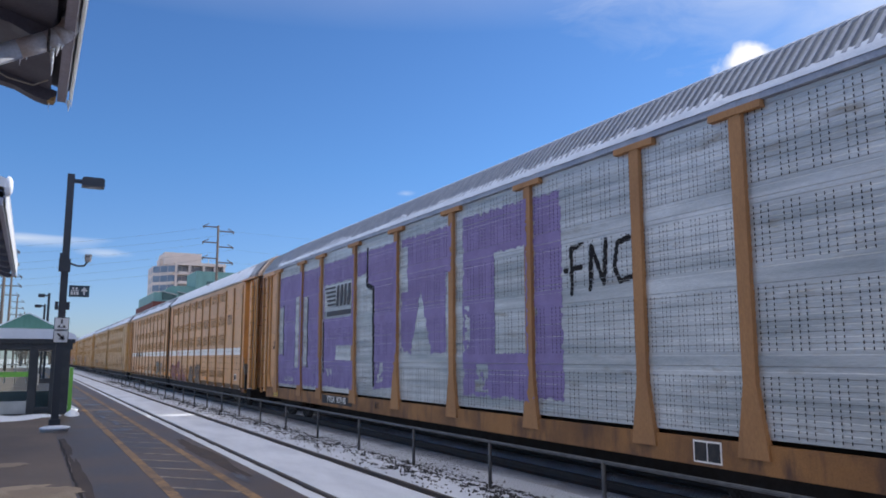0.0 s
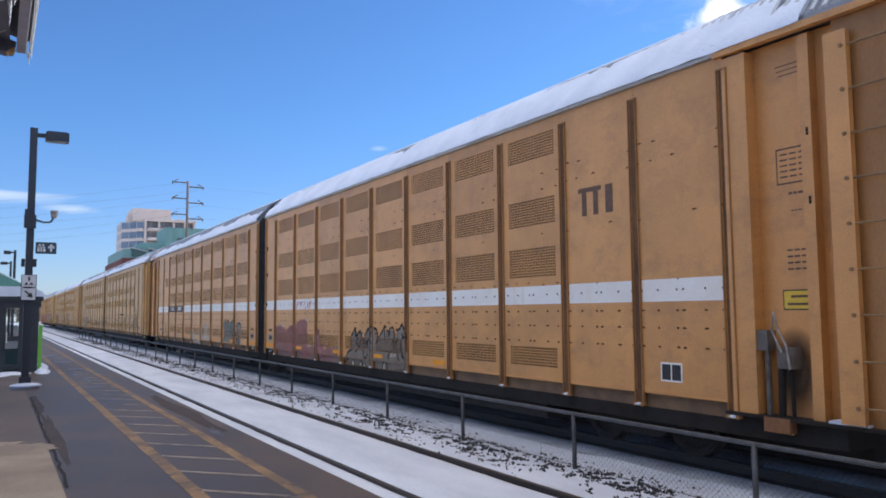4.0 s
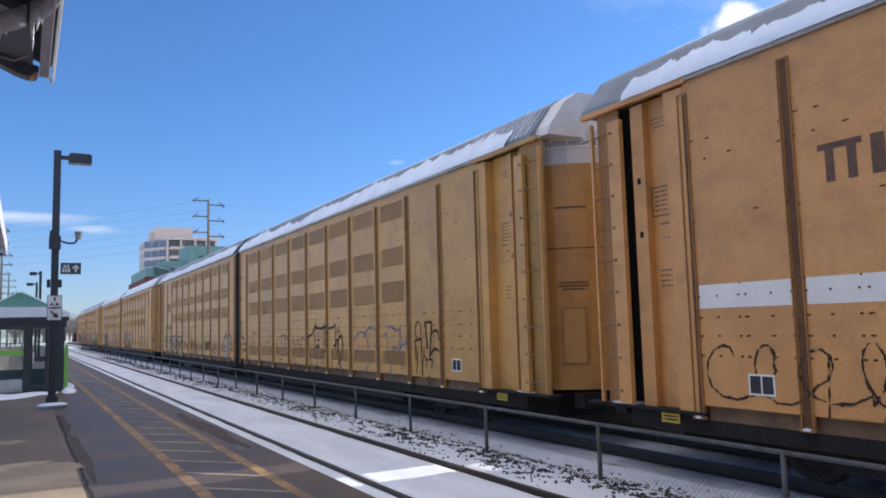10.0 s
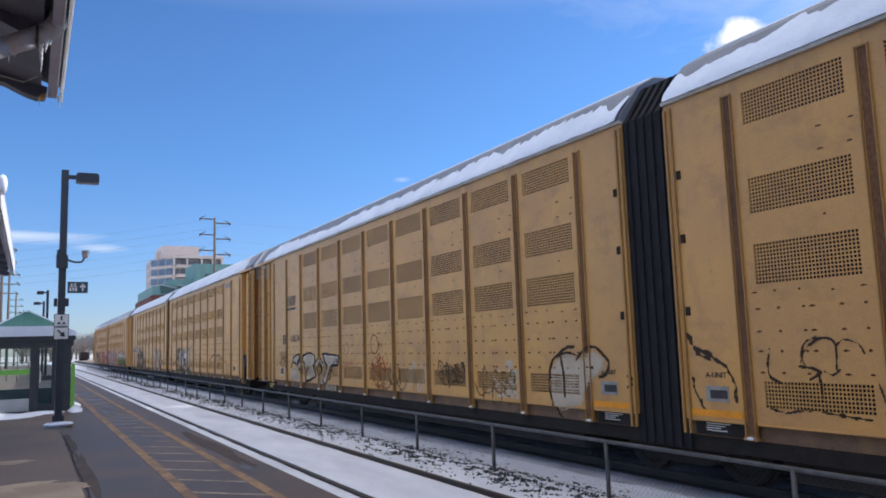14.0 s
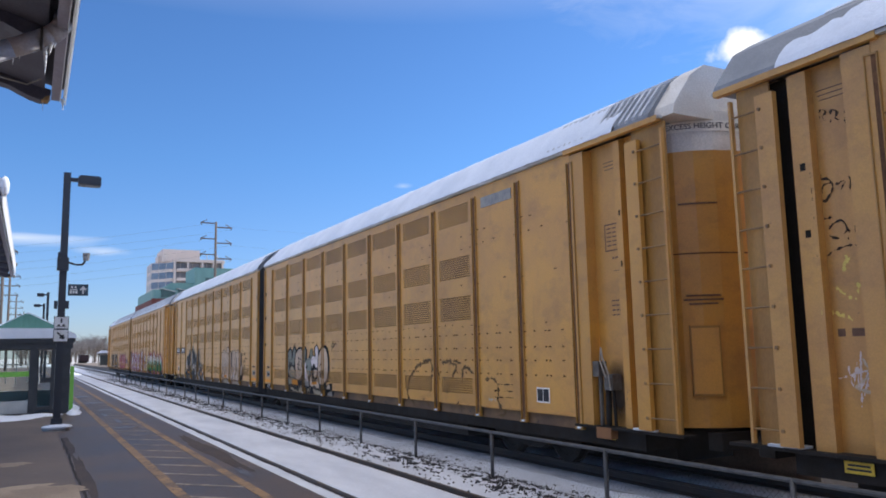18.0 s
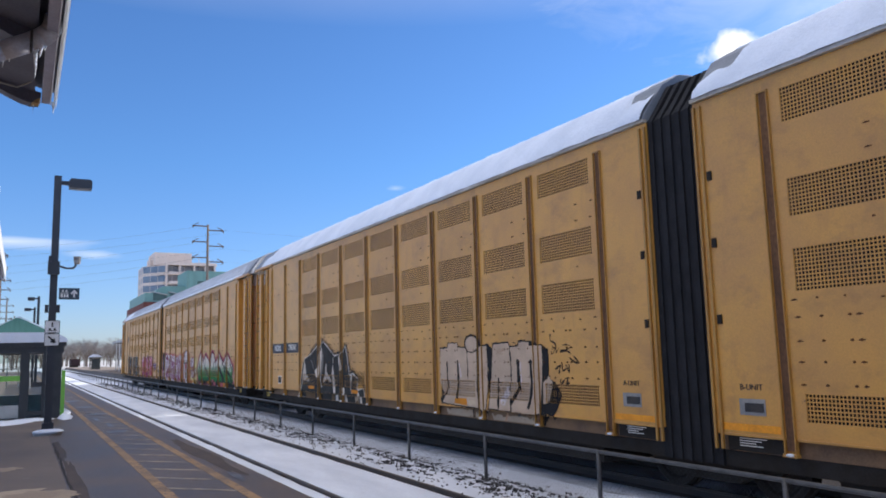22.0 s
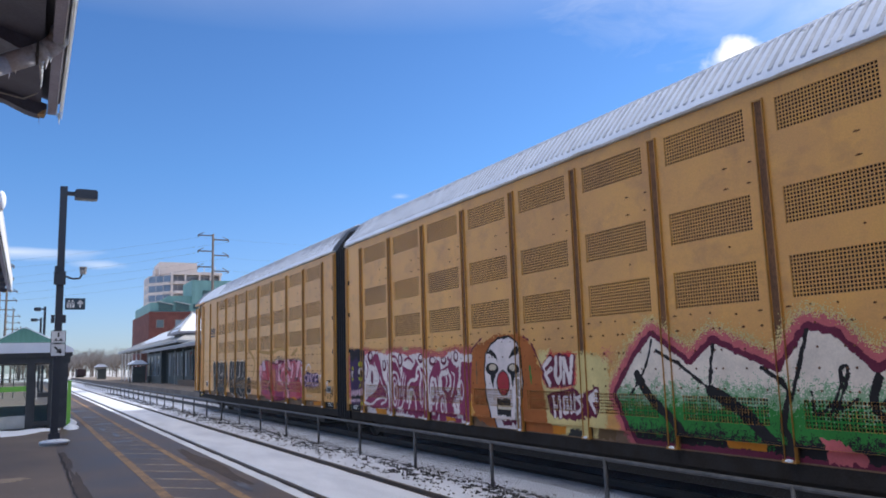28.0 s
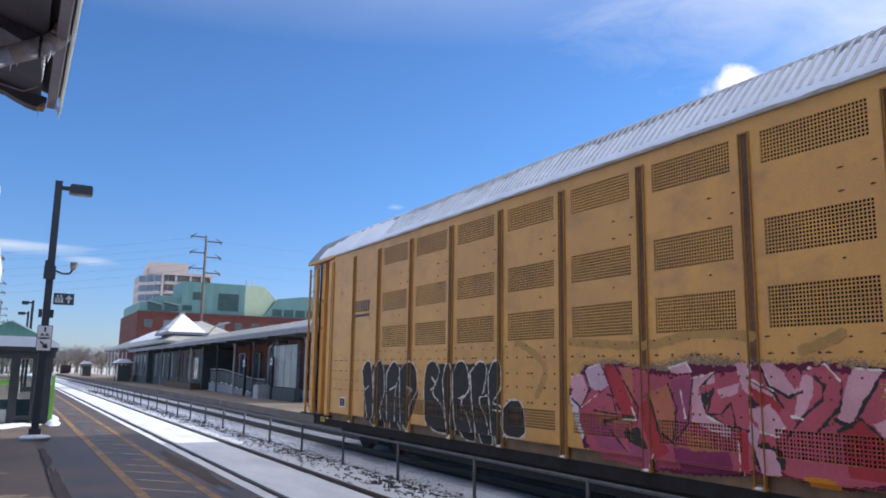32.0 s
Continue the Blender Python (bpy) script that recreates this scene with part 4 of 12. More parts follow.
    cap = part("door_cap", bowed(1.22, 21.0, 22.02, g, 4.90, 5.50, 0.003), M["cap_faded" if stripe else "cap_white"], car, "faded pale top of the end door")
    if g < 0:
        bm = bmesh.new()
        prism(bm, [(-1.40, 5.36), (-1.36, 5.52), (-1.0, 6.0), (-0.70, 6.2), (0.70, 6.2), (1.0, 6.0), (1.36, 5.52), (1.40, 5.36)], *span(21.45, 21.9))
        part("cap_top", bm, M["cap_faded" if stripe else "cap_white"], car, "faded pale gable of the end")
    if tables:
        bm = bmesh.new()
        for y_a, y_b, z_a, z_b in ((-0.25, 0.25, 3.54, 3.56), (-0.25, 0.25, 3.96, 3.98), (-0.25, -0.234, 3.54, 3.98), (0.234, 0.25, 3.54, 3.98)):
            box(bm, -0.003, 0, y_a, y_b, z_a, z_b)
        part("table_frame", bm, M["stencil_brown"], car, "stencilled frame round a data table", at=(NEAR + 0.20, table_y, 0))
    if g < 0:
        bm = bmesh.new()
        bmesh.ops.create_grid(bm, x_segments=1, y_segments=24, size=0.5, matrix=Matrix.Rotation(radians(-90), 4, "Y") @ Matrix.Diagonal((0.155, 1.28, 1, 1)))
        part("letter_field", on_bow(done(bm), g, 0.93, 0.006), M["stripe_white"], cap, "white painted field", at=(0, 0, 5.27))
        part("lettering", on_bow(text_mesh("EXCESS HEIGHT CAR", 0.118), g, 0.93, 0.012), M["stencil_black"], cap, "black stencilled lettering", at=(0, 0, 5.27))
        for z, h in ((4.10, 0.28), (2.74, 0.24), (2.68, 0.28), (2.62, 0.20)):
            bm = bmesh.new()
            bmesh.ops.create_grid(bm, x_segments=1, y_segments=6, size=0.5, matrix=Matrix.Rotation(radians(-90), 4, "Y") @ Matrix.Diagonal((0.024, h * 2, 1, 1)))
            part("stencil_line", on_bow(done(bm), g, 0.80, 0.004), M["stencil_brown"], car, "faded stencil line", at=(0, 0, z))
        part("door_seam", bowed(1.226, 21.0, 22.024, g, 3.35, 3.37), M["groove_brown"], car, "dark seam across the end door")
        hatch = part("access_hatch", boxes((-0.03, 0.03, -0.21, 0.21, 1.3, 2.3)), POST_PAINT[paint.name], car, "small access hatch in the end door", at=(-0.86, g * 21.73, 0))
        hatch.rotation_euler = (0, 0, math.radians(51))
        part("hatch_panel", boxes((-0.034, -0.03, -0.19, 0.19, 1.33, 2.27)), paint, hatch)
    # stencilled data tables on the recessed wall
    for z, h, w in () if not tables else ((3.77, 0.34, 0.40), (3.43, 0.10, 0.20), (3.22, 0.05, 0.14), (2.64, 0.30, 0.30)):
        bm = bmesh.new()
        n = max(1, round(h / 0.07))
        for i in range(n):
            for y_a, y_b in ((-0.5, -0.12), (-0.05, 0.18), (0.25, 0.5)):
                box(bm, -0.003, 0, y_a * w, y_b * w, z + (i + 0.3) * h / n - h / 2, z + (i + 0.6) * h / n - h / 2)
        tagged(part("stencil_table", bm, M["stencil_brown"], car, "dark stencilled data lines", at=(NEAR + 0.20, table_y, 0)), kind="stuff")
    if plate:
        part("tag_plate", boxes((-0.006, 0, -0.19, 0.19, 1.08, 1.34)), M["stripe_white"], car, "data plate with a white border", at=(NEAR + 0.02, g * 18.6, 0))
        part("data_field", boxes((-0.009, -0.006, -0.165, -0.012, 1.105, 1.315)), M["stencil_black"], car, "dark field of the data plate", at=(NEAR + 0.02, g * 18.6, 0))
        part("data_field", boxes((-0.009, -0.006, 0.012, 0.165, 1.105, 1.315)), M["stencil_black"], car, "dark field of the data plate", at=(NEAR + 0.02, g * 18.6, 0))
    for d in (3.85, 6.8, 9.4, 12.3) if stripe else ():
        part("reflector", cached("reflector", lambda: done(boxes((-0.005, 0, -0.24, 0.24, 0.97, 1.06)))), M["orange"], car, "orange reflector strip", at=(NEAR + 0.014, g * d, 0))
    if not ribs:
        part("reflector", boxes((-0.005, 0, -0.42, 0.42, 0.96, 1.05)), M["orange"], car, "orange reflector strip", at=(NEAR + 0.016, g * 1.02, 0))
    # unit letter, data plate, slotted box and edge angles beside the bellows
    if not (ribs and g < 0):
        me = cached("unit_" + letter, lambda: text_mesh(letter + "-UNIT", 0.105))
        part("unit_lettering", me, M["stencil_black"], car, "black stencilled unit letter", at=(NEAR + 0.016, g * 1.06, 1.50))
        plate = part("unit_plate", boxes((-0.006, 0, -0.19, 0.19, 1.16, 1.36)), M["plate_grey"], car, "grey data plate with a white corner", at=(NEAR + 0.018, g * 1.06, 0))
        part("plate_field", boxes((-0.009, -0.006, -0.17, 0.11, 1.20, 1.31)), M["stencil_black"], plate, "dark lines of the data plate")
    vent = part("slotted_box", boxes((-0.02, 0.02, -0.40, 0.40, 0.715, 0.915)), M["under"], car, "dark box on the sill with pale printed lines", at=(NEAR + 0.075, g * 1.02, 0))
    part("printed_lines", boxes((-0.024, -0.02, -0.18, 0.22, 0.865, 0.875), (-0.024, -0.02, -0.10, 0.22, 0.835, 0.845), (-0.024, -0.02, -0.02, 0.22, 0.805, 0.815), (-0.024, -0.02, -0.12, 0.22, 0.775, 0.785)),
         M["stripe_white"], vent, "pale printed lines")
    for d in (0.475, 0.575):
        part("edge_angle", boxes((NEAR - 0.012, NEAR + 0.02, *span(d - 0.018, d + 0.018), 0.72, 5.24)), POST_PAINT[paint.name], car, "dirty steel angle beside the bellows")
    # hand brake
    if brake:
        brake_box(car, g, stripe)
    r0, r1 = span(0.47, 21.5 if g < 0 else 21.75)
    add_roof(car, r0, r1, ribs or g < 0, "grey metal roof", *(span(0.6, 16.2) if g > 0 else span(0.6 if ribs else 18.9, 21.5)))
    part("roof_snow", snow_mesh(*span(0.5, 20.75), seed, snow, ribs), M["snow"], car, "snow lying on the roof slope")
    bm = bmesh.new()
    prism(bm, [(-0.74, 6.165), (-0.66, 6.225), (-0.4, 6.27), (0, 6.285), (0.5, 6.24), (0.6, 6.18)], *span(0.6, 20.6))
    part("crown_snow", bm, M["snow"], car, "snow along the crown of the roof")
    if bellows:
        fold = None
        for i in range(12):
            bm = bmesh.new()
            a = -0.52 + i * 0.0875
            s = 1.0 if i % 2 == 0 else 0.982
            prism(bm, [(-1.47 * s, 0.5), (-1.47 * s, 5.30), (-1.03 * s, 5.86 * s + 0.06), (-0.66, 6.06), (0.66, 6.06), (1.03 * s, 5.86 * s + 0.06), (1.47 * s, 5.30), (1.47 * s, 0.5)], a, a + 0.0875)
            ob = part("bellows_fold" if fold else "bellows", bm, M["bellows"], fold or car, "black rubber bellows between two units")
            fold = fold or ob
        truck(car, 0)
    truck(car, g * 17.5)
    part("coupler", boxes((-0.16, 0.16, *span(21.4, 22.42), 0.62, 0.92), (-0.9, 0.9, *span(21.7, 21.95), 0.55, 0.8)), M["under"], car, "rusty coupler and end beam")
    for z in (2.3, 3.3, 4.2):
        part("box_latch", cached("latch", lambda: done(boxes((-0.02, 0.012, -0.035, 0.035, 0, 0.12)))), M["under"], car, "dark latch", at=(NEAR + 0.02, g * 0.66, z))
    return car


M["rung"] = mat("rung", (0.20, 0.12, 0.06), 0.7, alt=(0.32, 0.19, 0.08), scale=3)
M["roof_blue"] = mat("roof_blue", (0.30, 0.335, 0.41), 0.6, 0.1, alt=(0.40, 0.43, 0.50), scale=2.5, fine=30)
M["roof_rib"] = mat("roof_rib", (0.44, 0.46, 0.50), 0.6, 0.15, alt=(0.64, 0.66, 0.70), scale=2.5, fine=30)
M["cap_white"] = mat("cap_white", (0.78, 0.74, 0.69), 0.55, alt=(0.70, 0.64, 0.57), scale=2, streaks=(0.5, 0.42, 0.33), streak_at=0.62)
M["cap_faded"] = mat("cap_faded", (0.72, 0.53, 0.39), 0.6, alt=(0.66, 0.45, 0.30), scale=2, streaks=(0.5, 0.42, 0.33), streak_at=0.62)
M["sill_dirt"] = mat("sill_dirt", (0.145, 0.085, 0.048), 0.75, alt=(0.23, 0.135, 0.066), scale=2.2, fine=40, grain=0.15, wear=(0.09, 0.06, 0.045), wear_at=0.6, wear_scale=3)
M["chord_pale"] = mat("chord_pale", (0.60, 0.57, 0.54), 0.7, alt=(0.42, 0.36, 0.28), scale=2, fine=30, stretch=(1, 0.5, 1))
# dark brown for post channels and the door seam: rust with groove shade mixed in
M["groove_brown"] = mat("groove_brown", (0.105, 0.048, 0.022), 0.85, alt=(0.18, 0.085, 0.036), scale=1.5, fine=30, grain=0.3, stretch=(1, 1, 0.6))
M["soot"] = mat("soot", (0.07, 0.045, 0.028), 0.8, alt=(0.12, 0.075, 0.04), scale=3, fine=30, grain=0.2)


def fade_out(m, ry, rz):
    """Lets a stain thin out towards its rim, by its own space."""
    nt = m.node_tree
    co, mp, gr, ga = nt.nodes.new("ShaderNodeTexCoord"), nt.nodes.new("ShaderNodeMapping"), nt.nodes.new("ShaderNodeTexGradient"), nt.nodes.new("ShaderNodeMath")
    mp.inputs["Scale"].default_value = (0, 1 / ry, 1 / rz)
    gr.gradient_type = "SPHERICAL"
    ga.operation, ga.use_clamp = "MULTIPLY", True
    ga.inputs[1].default_value = 1.5
    nt.links.new(co.outputs["Object"], mp.inputs["Vector"])
    nt.links.new(mp.outputs["Vector"], gr.inputs["Vector"])
    nt.links.new(gr.outputs["Fac"], ga.inputs[0])
    nt.links.new(ga.outputs["Value"], nt.nodes["Principled BSDF"].inputs["Alpha"])


fade_out(M["soot"], 0.31, 0.54)
M["tag_grey"] = mat("tag_grey", (0.05, 0.05, 0.055), 0.5, alt=(0.35, 0.35, 0.36), scale=14, fine=60)

BELLOWS = (-48.15, -3.45, 41.05, 85.5)
MOVING = []
LOOKS = (("tan", True, False, (0.95, 0.52), "orange-tan articulated car carrier unit with a scuffed white band"),
         ("pale", False, False, (0.60, 0.56), "pale yellow-tan articulated car carrier unit with thin scrawls"),
         ("yellow", False, False, (1.5, 1.5), "yellow-tan articulated car carrier unit with silver painted letters"),
         ("gold", False, True, (1.25, 0.72), "golden-yellow articulated car carrier unit with large colourful graffiti"))
UNITS = {}
for i, (y, (paint, stripe, ribs, snow, label)) in enumerate(zip(BELLOWS, LOOKS)):
    for g in (-1, 1):
        UNITS[i, g] = autorack(y, g, PAINT[paint], label, stripe, ribs, snow[g > 0], g < 0, seed=i * 2 + (g > 0) + 1, brake=g < 0 and i in (0, 2), letter="AB"[(g > 0) ^ (i % 2 == 0)], tables=(i, g) != (1, 1), plate=(i, g) != (3, -1))
        MOVING.append(UNITS[i, g])


SILVER_POSTS = [-1.95, -4.69, -6.63, -9.45, -12.25, -15.1, -18.0, -20.85, -22.75, -25.5, -27.9]


def silver_end(car, tan, n0):
    """The closed end bay: a ladder at the corner, a dark joint, then a bordered panel with flared feet."""
    part("end_chord", boxes((n0 - 0.04, n0 + 0.07, -2.05, -0.02, 5.13, 5.27)), tan, car, "tan top chord at the end")
    part("corner_rail", boxes((n0 - 0.05, n0 + 0.01, -0.085, -0.025, 0.80, 5.13), (n0 - 0.02, n0 + 0.03, -0.12, 0.0, 0.74, 0.80)), tan, car, "slim corner rail")
    part("ladder_backing", boxes((n0 + 0.10, n0 + 0.13, -0.42, 0.02, 0.80, 5.13)), M["rusty_shade"], car, "rust-brown sheet behind the ladder")
    stile = part("ladder_stile", boxes((n0 - 0.03, n0 + 0.02, -0.655, -0.39, 0.80, 5.13), (n0 - 0.045, n0 - 0.03, -0.655, -0.635, 0.80, 5.13)), tan, car, "broad bolted ladder stile")
    bm = bmesh.new()
    tube(bm, (n0 - 0.02, -0.06, 0), (n0 - 0.02, -0.42, 0), 0.013, n=6)
    rung = done(bm)
    for k in range(9):
        part("rung", rung, M["rusty_shade"], stile, at=(0, 0, 0.92 + 0.513 * k))
        part("bolt", cached("ladder_bolt", bolt_make), M["rusty_shade"], stile, at=(n0 - 0.03, -0.47, 0.92 + 0.513 * k))
    # the joint's shade is a near-black sheet set between stile and column
    part("joint", boxes((n0 + 0.06, n0 + 0.09, -0.82, -0.64, 0.85, 5.13)), M["inside"], car, "dark sheet standing for shade in the open joint")
    bm = bmesh.new()
    for k in range(6):
        box(bm, n0 + 0.035, n0 + 0.055, -0.70, -0.655, 1.2 + 0.66 * k, 1.44 + 0.66 * k)
    tagged(part("hinge_lug", bm, M["rusty_shade"], car, "worn hinge lugs along the joint"), kind="stuff")
    part("hinge_column", boxes((n0 + 0.0, n0 + 0.08, -0.93, -0.80, 0.85, 5.13)), tan, car, "slim hinge column")
    part("end_panel", boxes((n0 + 0.05, n0 + 0.08, -1.92, -0.93, 0.98, 5.13)), tan, car, "tan end bay panel")
    bm = bmesh.new()
    curve = [(-0.965 - 0.31 * (1 - q / 8) ** 2.6, 0.95 + 0.70 * q / 8) for q in range(9)]
    prism(bm, [(-0.93, 0.90), (-1.275, 0.90)] + curve + [(-0.965, 5.13), (-0.93, 5.13)], n0 + 0.02, n0 + 0.05, "x")
    part("panel_border", bm, tan, car, "raised border with a curved foot")
    bm = bmesh.new()
    for (y0, z0), (y1, z1) in zip(curve + [(-0.965, 3.4)], curve[1:] + [(-0.965, 3.4), (-0.965, 5.10)]):
        prism(bm, [(y0 - 0.016, z0), (y0 + 0.002, z0), (y1 + 0.002, z1), (y1 - 0.016, z1)], n0 + 0.044, n0 + 0.049, "x")
    part("border_seam", bm, M["stencil_brown"], car, "rust-dark seam along the border")
    part("edge_flange", boxes((n0 + 0.03, n0 + 0.05, -1.92, -1.76, 1.62, 5.13)), tan, car, "flat flange beside the post")
    part("foot_gusset", boxes((n0 + 0.022, n0 + 0.05, -1.92, -1.70, 0.95, 1.62)), M["rusty_shade"], car, "grimy gusset plate")
    part("foot_step", boxes((n0 + 0.03, n0 + 0.05, -1.70, -1.28, 0.92, 0.985)), M["rusty_shade"], car, "grimy lower edge of the panel")
    # stencils on the panel
    x = n0 + 0.047
    for y0, y1, z in ((-1.42, -1.56, 4.38), (-1.28, -1.62, 4.27), (-1.28, -1.50, 4.17), (-1.30, -1.60, 4.07), (-1.42, -1.52, 2.92), (-1.44, -1.50, 1.36), (-1.40, -1.58, 1.30)):
        part("stencil_line", boxes((x, x + 0.004, y1, y0, z - 0.011, z + 0.011)), M["stencil_brown"], car, "faded stencil line")
    for y0, y1 in ((-1.39, -1.47), (-1.50, -1.58)):
        part("stencil_bar", boxes((x, x + 0.004, y1, y0, 2.52, 2.66)), M["stencil_brown"], car, "dark stencilled bar")
    part("lettering", text_mesh("50009", 0.19), M["stencil_black"], car, "dark stencilled number", at=(x + 0.001, -1.48, 2.42))
    tray = boxes((x, x + 0.004, -1.62, -1.36, 1.08, 1.095), (x, x + 0.004, -1.62, -1.36, 1.235, 1.25), (x, x + 0.004, -1.62, -1.605, 1.095, 1.235), (x, x + 0.004, -1.375, -1.36, 1.095, 1.235))
    part("stencil_frame", tray, M["stencil_brown"], car, "faded stencilled frame")
    plate = part("yellow_plate", boxes((-0.006, 0, -0.22, 0.22, 0.68, 0.87)), M["yellow_plate"], car, "small yellow plate with dark rows of print", at=(n0, -1.99, 0))
    for z, h in ((0.80, 0.17), (0.74, 0.18)):
        part("print_bar", boxes((-0.009, -0.006, -h, h, z - 0.014, z + 0.014)), M["stencil_black"], plate)


def silver_rack():
    """The older tri-level carrier ahead: galvanised perforated panels on tan posts, over a tan flat car."""
    car = root("silver_autorack", (TRAIN_X, -71.13, RAIL), "older galvanised car carrier with faded purple lettering over tan sills", "rail car",
               "car carrier units of the freight train")
    tan = PAINT["rusty"]
    n0, ln = -1.52, 28.0
    part("flat_car_sill", boxes((n0 + 0.0, n0 + 0.08, -ln, -0.70, 0.62, 0.98), (-1.4, 1.4, -ln, -0.62, 0.72, 0.95)), M["rusty_sill"], car, "grimy tan flat car side sill")
    part("underframe", boxes((-0.6, 0.6, -ln, 0, 0.20, 0.75)), M["under"], car, "dark underframe")
    # dark sheet in place of the carrier's shaded interior
    part("inner_wall", boxes((-1.30, -1.27, -ln, 0, 0.9, 5.3), (1.42, 1.5, -ln, 0, 0.9, 5.34)), M["inside"], car, "dark sheet standing for the unlit inside, and the far wall")
    part("top_chord", boxes((n0 - 0.03, n0 + 0.06, -ln, 0.1, 5.26, 5.34)), M["roof_blue"], car, "galvanised top chord")
    silver_end(car, tan, n0)
    # ribbed perforated sheets
    posts = SILVER_POSTS

    def sheet_make():
        """One corrugated sheet: its profile steps in and out, with three flat bands."""
        front = []
        z, k = 1.04, 0
        while z < 5.19:
            band = any(zz - 0.01 < z < zz + 0.15 for zz in (1.9, 2.95, 4.0))
            x = -0.006 if band else (0.0 if k % 2 else 0.007)
            front += [(x, z + 0.006), (x, min(5.26, z + 0.062))]
            z += 0.068
            k += 1
        bm = bmesh.new()
        prism(bm, front + [(0.03, 5.26), (0.03, 1.04)], -1.40, 1.40)
        return done(bm)

    # flat dark quads on the sheet draw the shade of the slots
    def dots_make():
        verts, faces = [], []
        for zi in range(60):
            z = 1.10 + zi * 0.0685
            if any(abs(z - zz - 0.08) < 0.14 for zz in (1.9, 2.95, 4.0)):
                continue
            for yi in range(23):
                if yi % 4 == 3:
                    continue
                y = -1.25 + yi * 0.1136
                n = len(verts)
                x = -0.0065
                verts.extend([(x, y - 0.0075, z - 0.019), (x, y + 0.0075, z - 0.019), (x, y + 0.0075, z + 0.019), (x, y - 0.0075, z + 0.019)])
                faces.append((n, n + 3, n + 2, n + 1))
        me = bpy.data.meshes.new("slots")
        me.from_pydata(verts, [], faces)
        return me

    def leg_make():
        bm = bmesh.new()
        prism(bm, [(-0.10, 1.7), (-0.10, 5.24), (0.10, 5.24), (0.10, 1.7), (0.24, 0.80), (-0.24, 0.80)], -0.05, 0.05, "x")
        box(bm, -0.07, 0.05, -0.42, 0.42, 5.16, 5.255)
        return done(bm)
    for a, b in zip(posts, posts[1:]):
        p = part("side_sheet", cached("silver_sheet", sheet_make), M["silver"], car, "ribbed galvanised side sheet", at=(n0 + 0.04, (a + b) / 2, 0))
        p.scale = (1, (a - b) / 2.84, 1)
        tagged(part("slots", cached("silver_slots", dots_make), M["inside"], p, "rows of flat dark marks in place of small slots"), kind="stuff")
    for a in posts:
        part("side_post", cached("silver_leg", leg_make), M["rusty_post"], car, "tan post with a flared foot", at=(n0 + 0.02, a, 0))
    add_roof(car, -ln, -0.2, True, "grey ribbed metal roof", -ln, -1.5, M["roof_blue"])
    part("roof_snow", snow_mesh(-ln, -2.0, 11, 0.22, True), M["snow"], car, "thin snow on the roof slope")
    bm = bmesh.new()
    prism(bm, [(-0.74, 6.175), (-0.66, 6.235), (-0.4, 6.28), (0, 6.295), (0.5, 6.25), (0.6, 6.18)], -ln, -2.0)
    part("crown_snow", bm, M["snow"], car, "snow along the crown of the roof")
    bm = bmesh.new()
    prism(bm, ROOF, -0.25, 0.02)
    part("roof_end", bm, M["roof_metal"], car, "rounded roof end")
    truck(car, -2.6)
    truck(car, -23)
    part("coupler", boxes((-0.16, 0.16, 0.0, 0.62, 0.62, 0.92)), M["under"], car, "coupler")
    plate = part("data_plate", boxes((-0.004, 0, -0.24, 0.24, 0.66, 0.95)), M["stripe_white"], car, "data plate with a white border", at=(n0, -22.0, 0))
    for y_a, y_b in ((-0.215, -0.01), (0.01, 0.215)):
        part("data_field", boxes((-0.006, -0.004, y_a, y_b, 0.685, 0.925)), M["stencil_black"], plate, "dark field")
    return car


SILVER = silver_rack()
MOVING.append(SILVER)


def motions():
    """The whole train rolls past and slows down a little."""
    lag = {0: -1.29, 0.5: -1.20, 1: -1.06, 1.5: -0.87, 2: -0.70, 2.5: -0.59, 3: -0.50, 3.5: -0.42, 4: -0.33, 5: -0.12}
    times = [0, 0.5, 1, 1.5, 2, 2.5, 3, 3.5, 4, 5, 6, 8, 10, 12, 14, 16, 18, 20, 22, 24, 26, 28, 29.5, 31, 32]
    for thing in MOVING:
        y0 = thing.location.y
        rows = []
        for t in times:
            u = (t - 16) / 16
            rows.append((t, pose(TRAIN_X, y0 + lag.get(t, 0.0) + 7.9 * (-11.70 * u + 1.094 * u * u - 0.088 * u ** 3), RAIL)))
        walk(thing, rows)

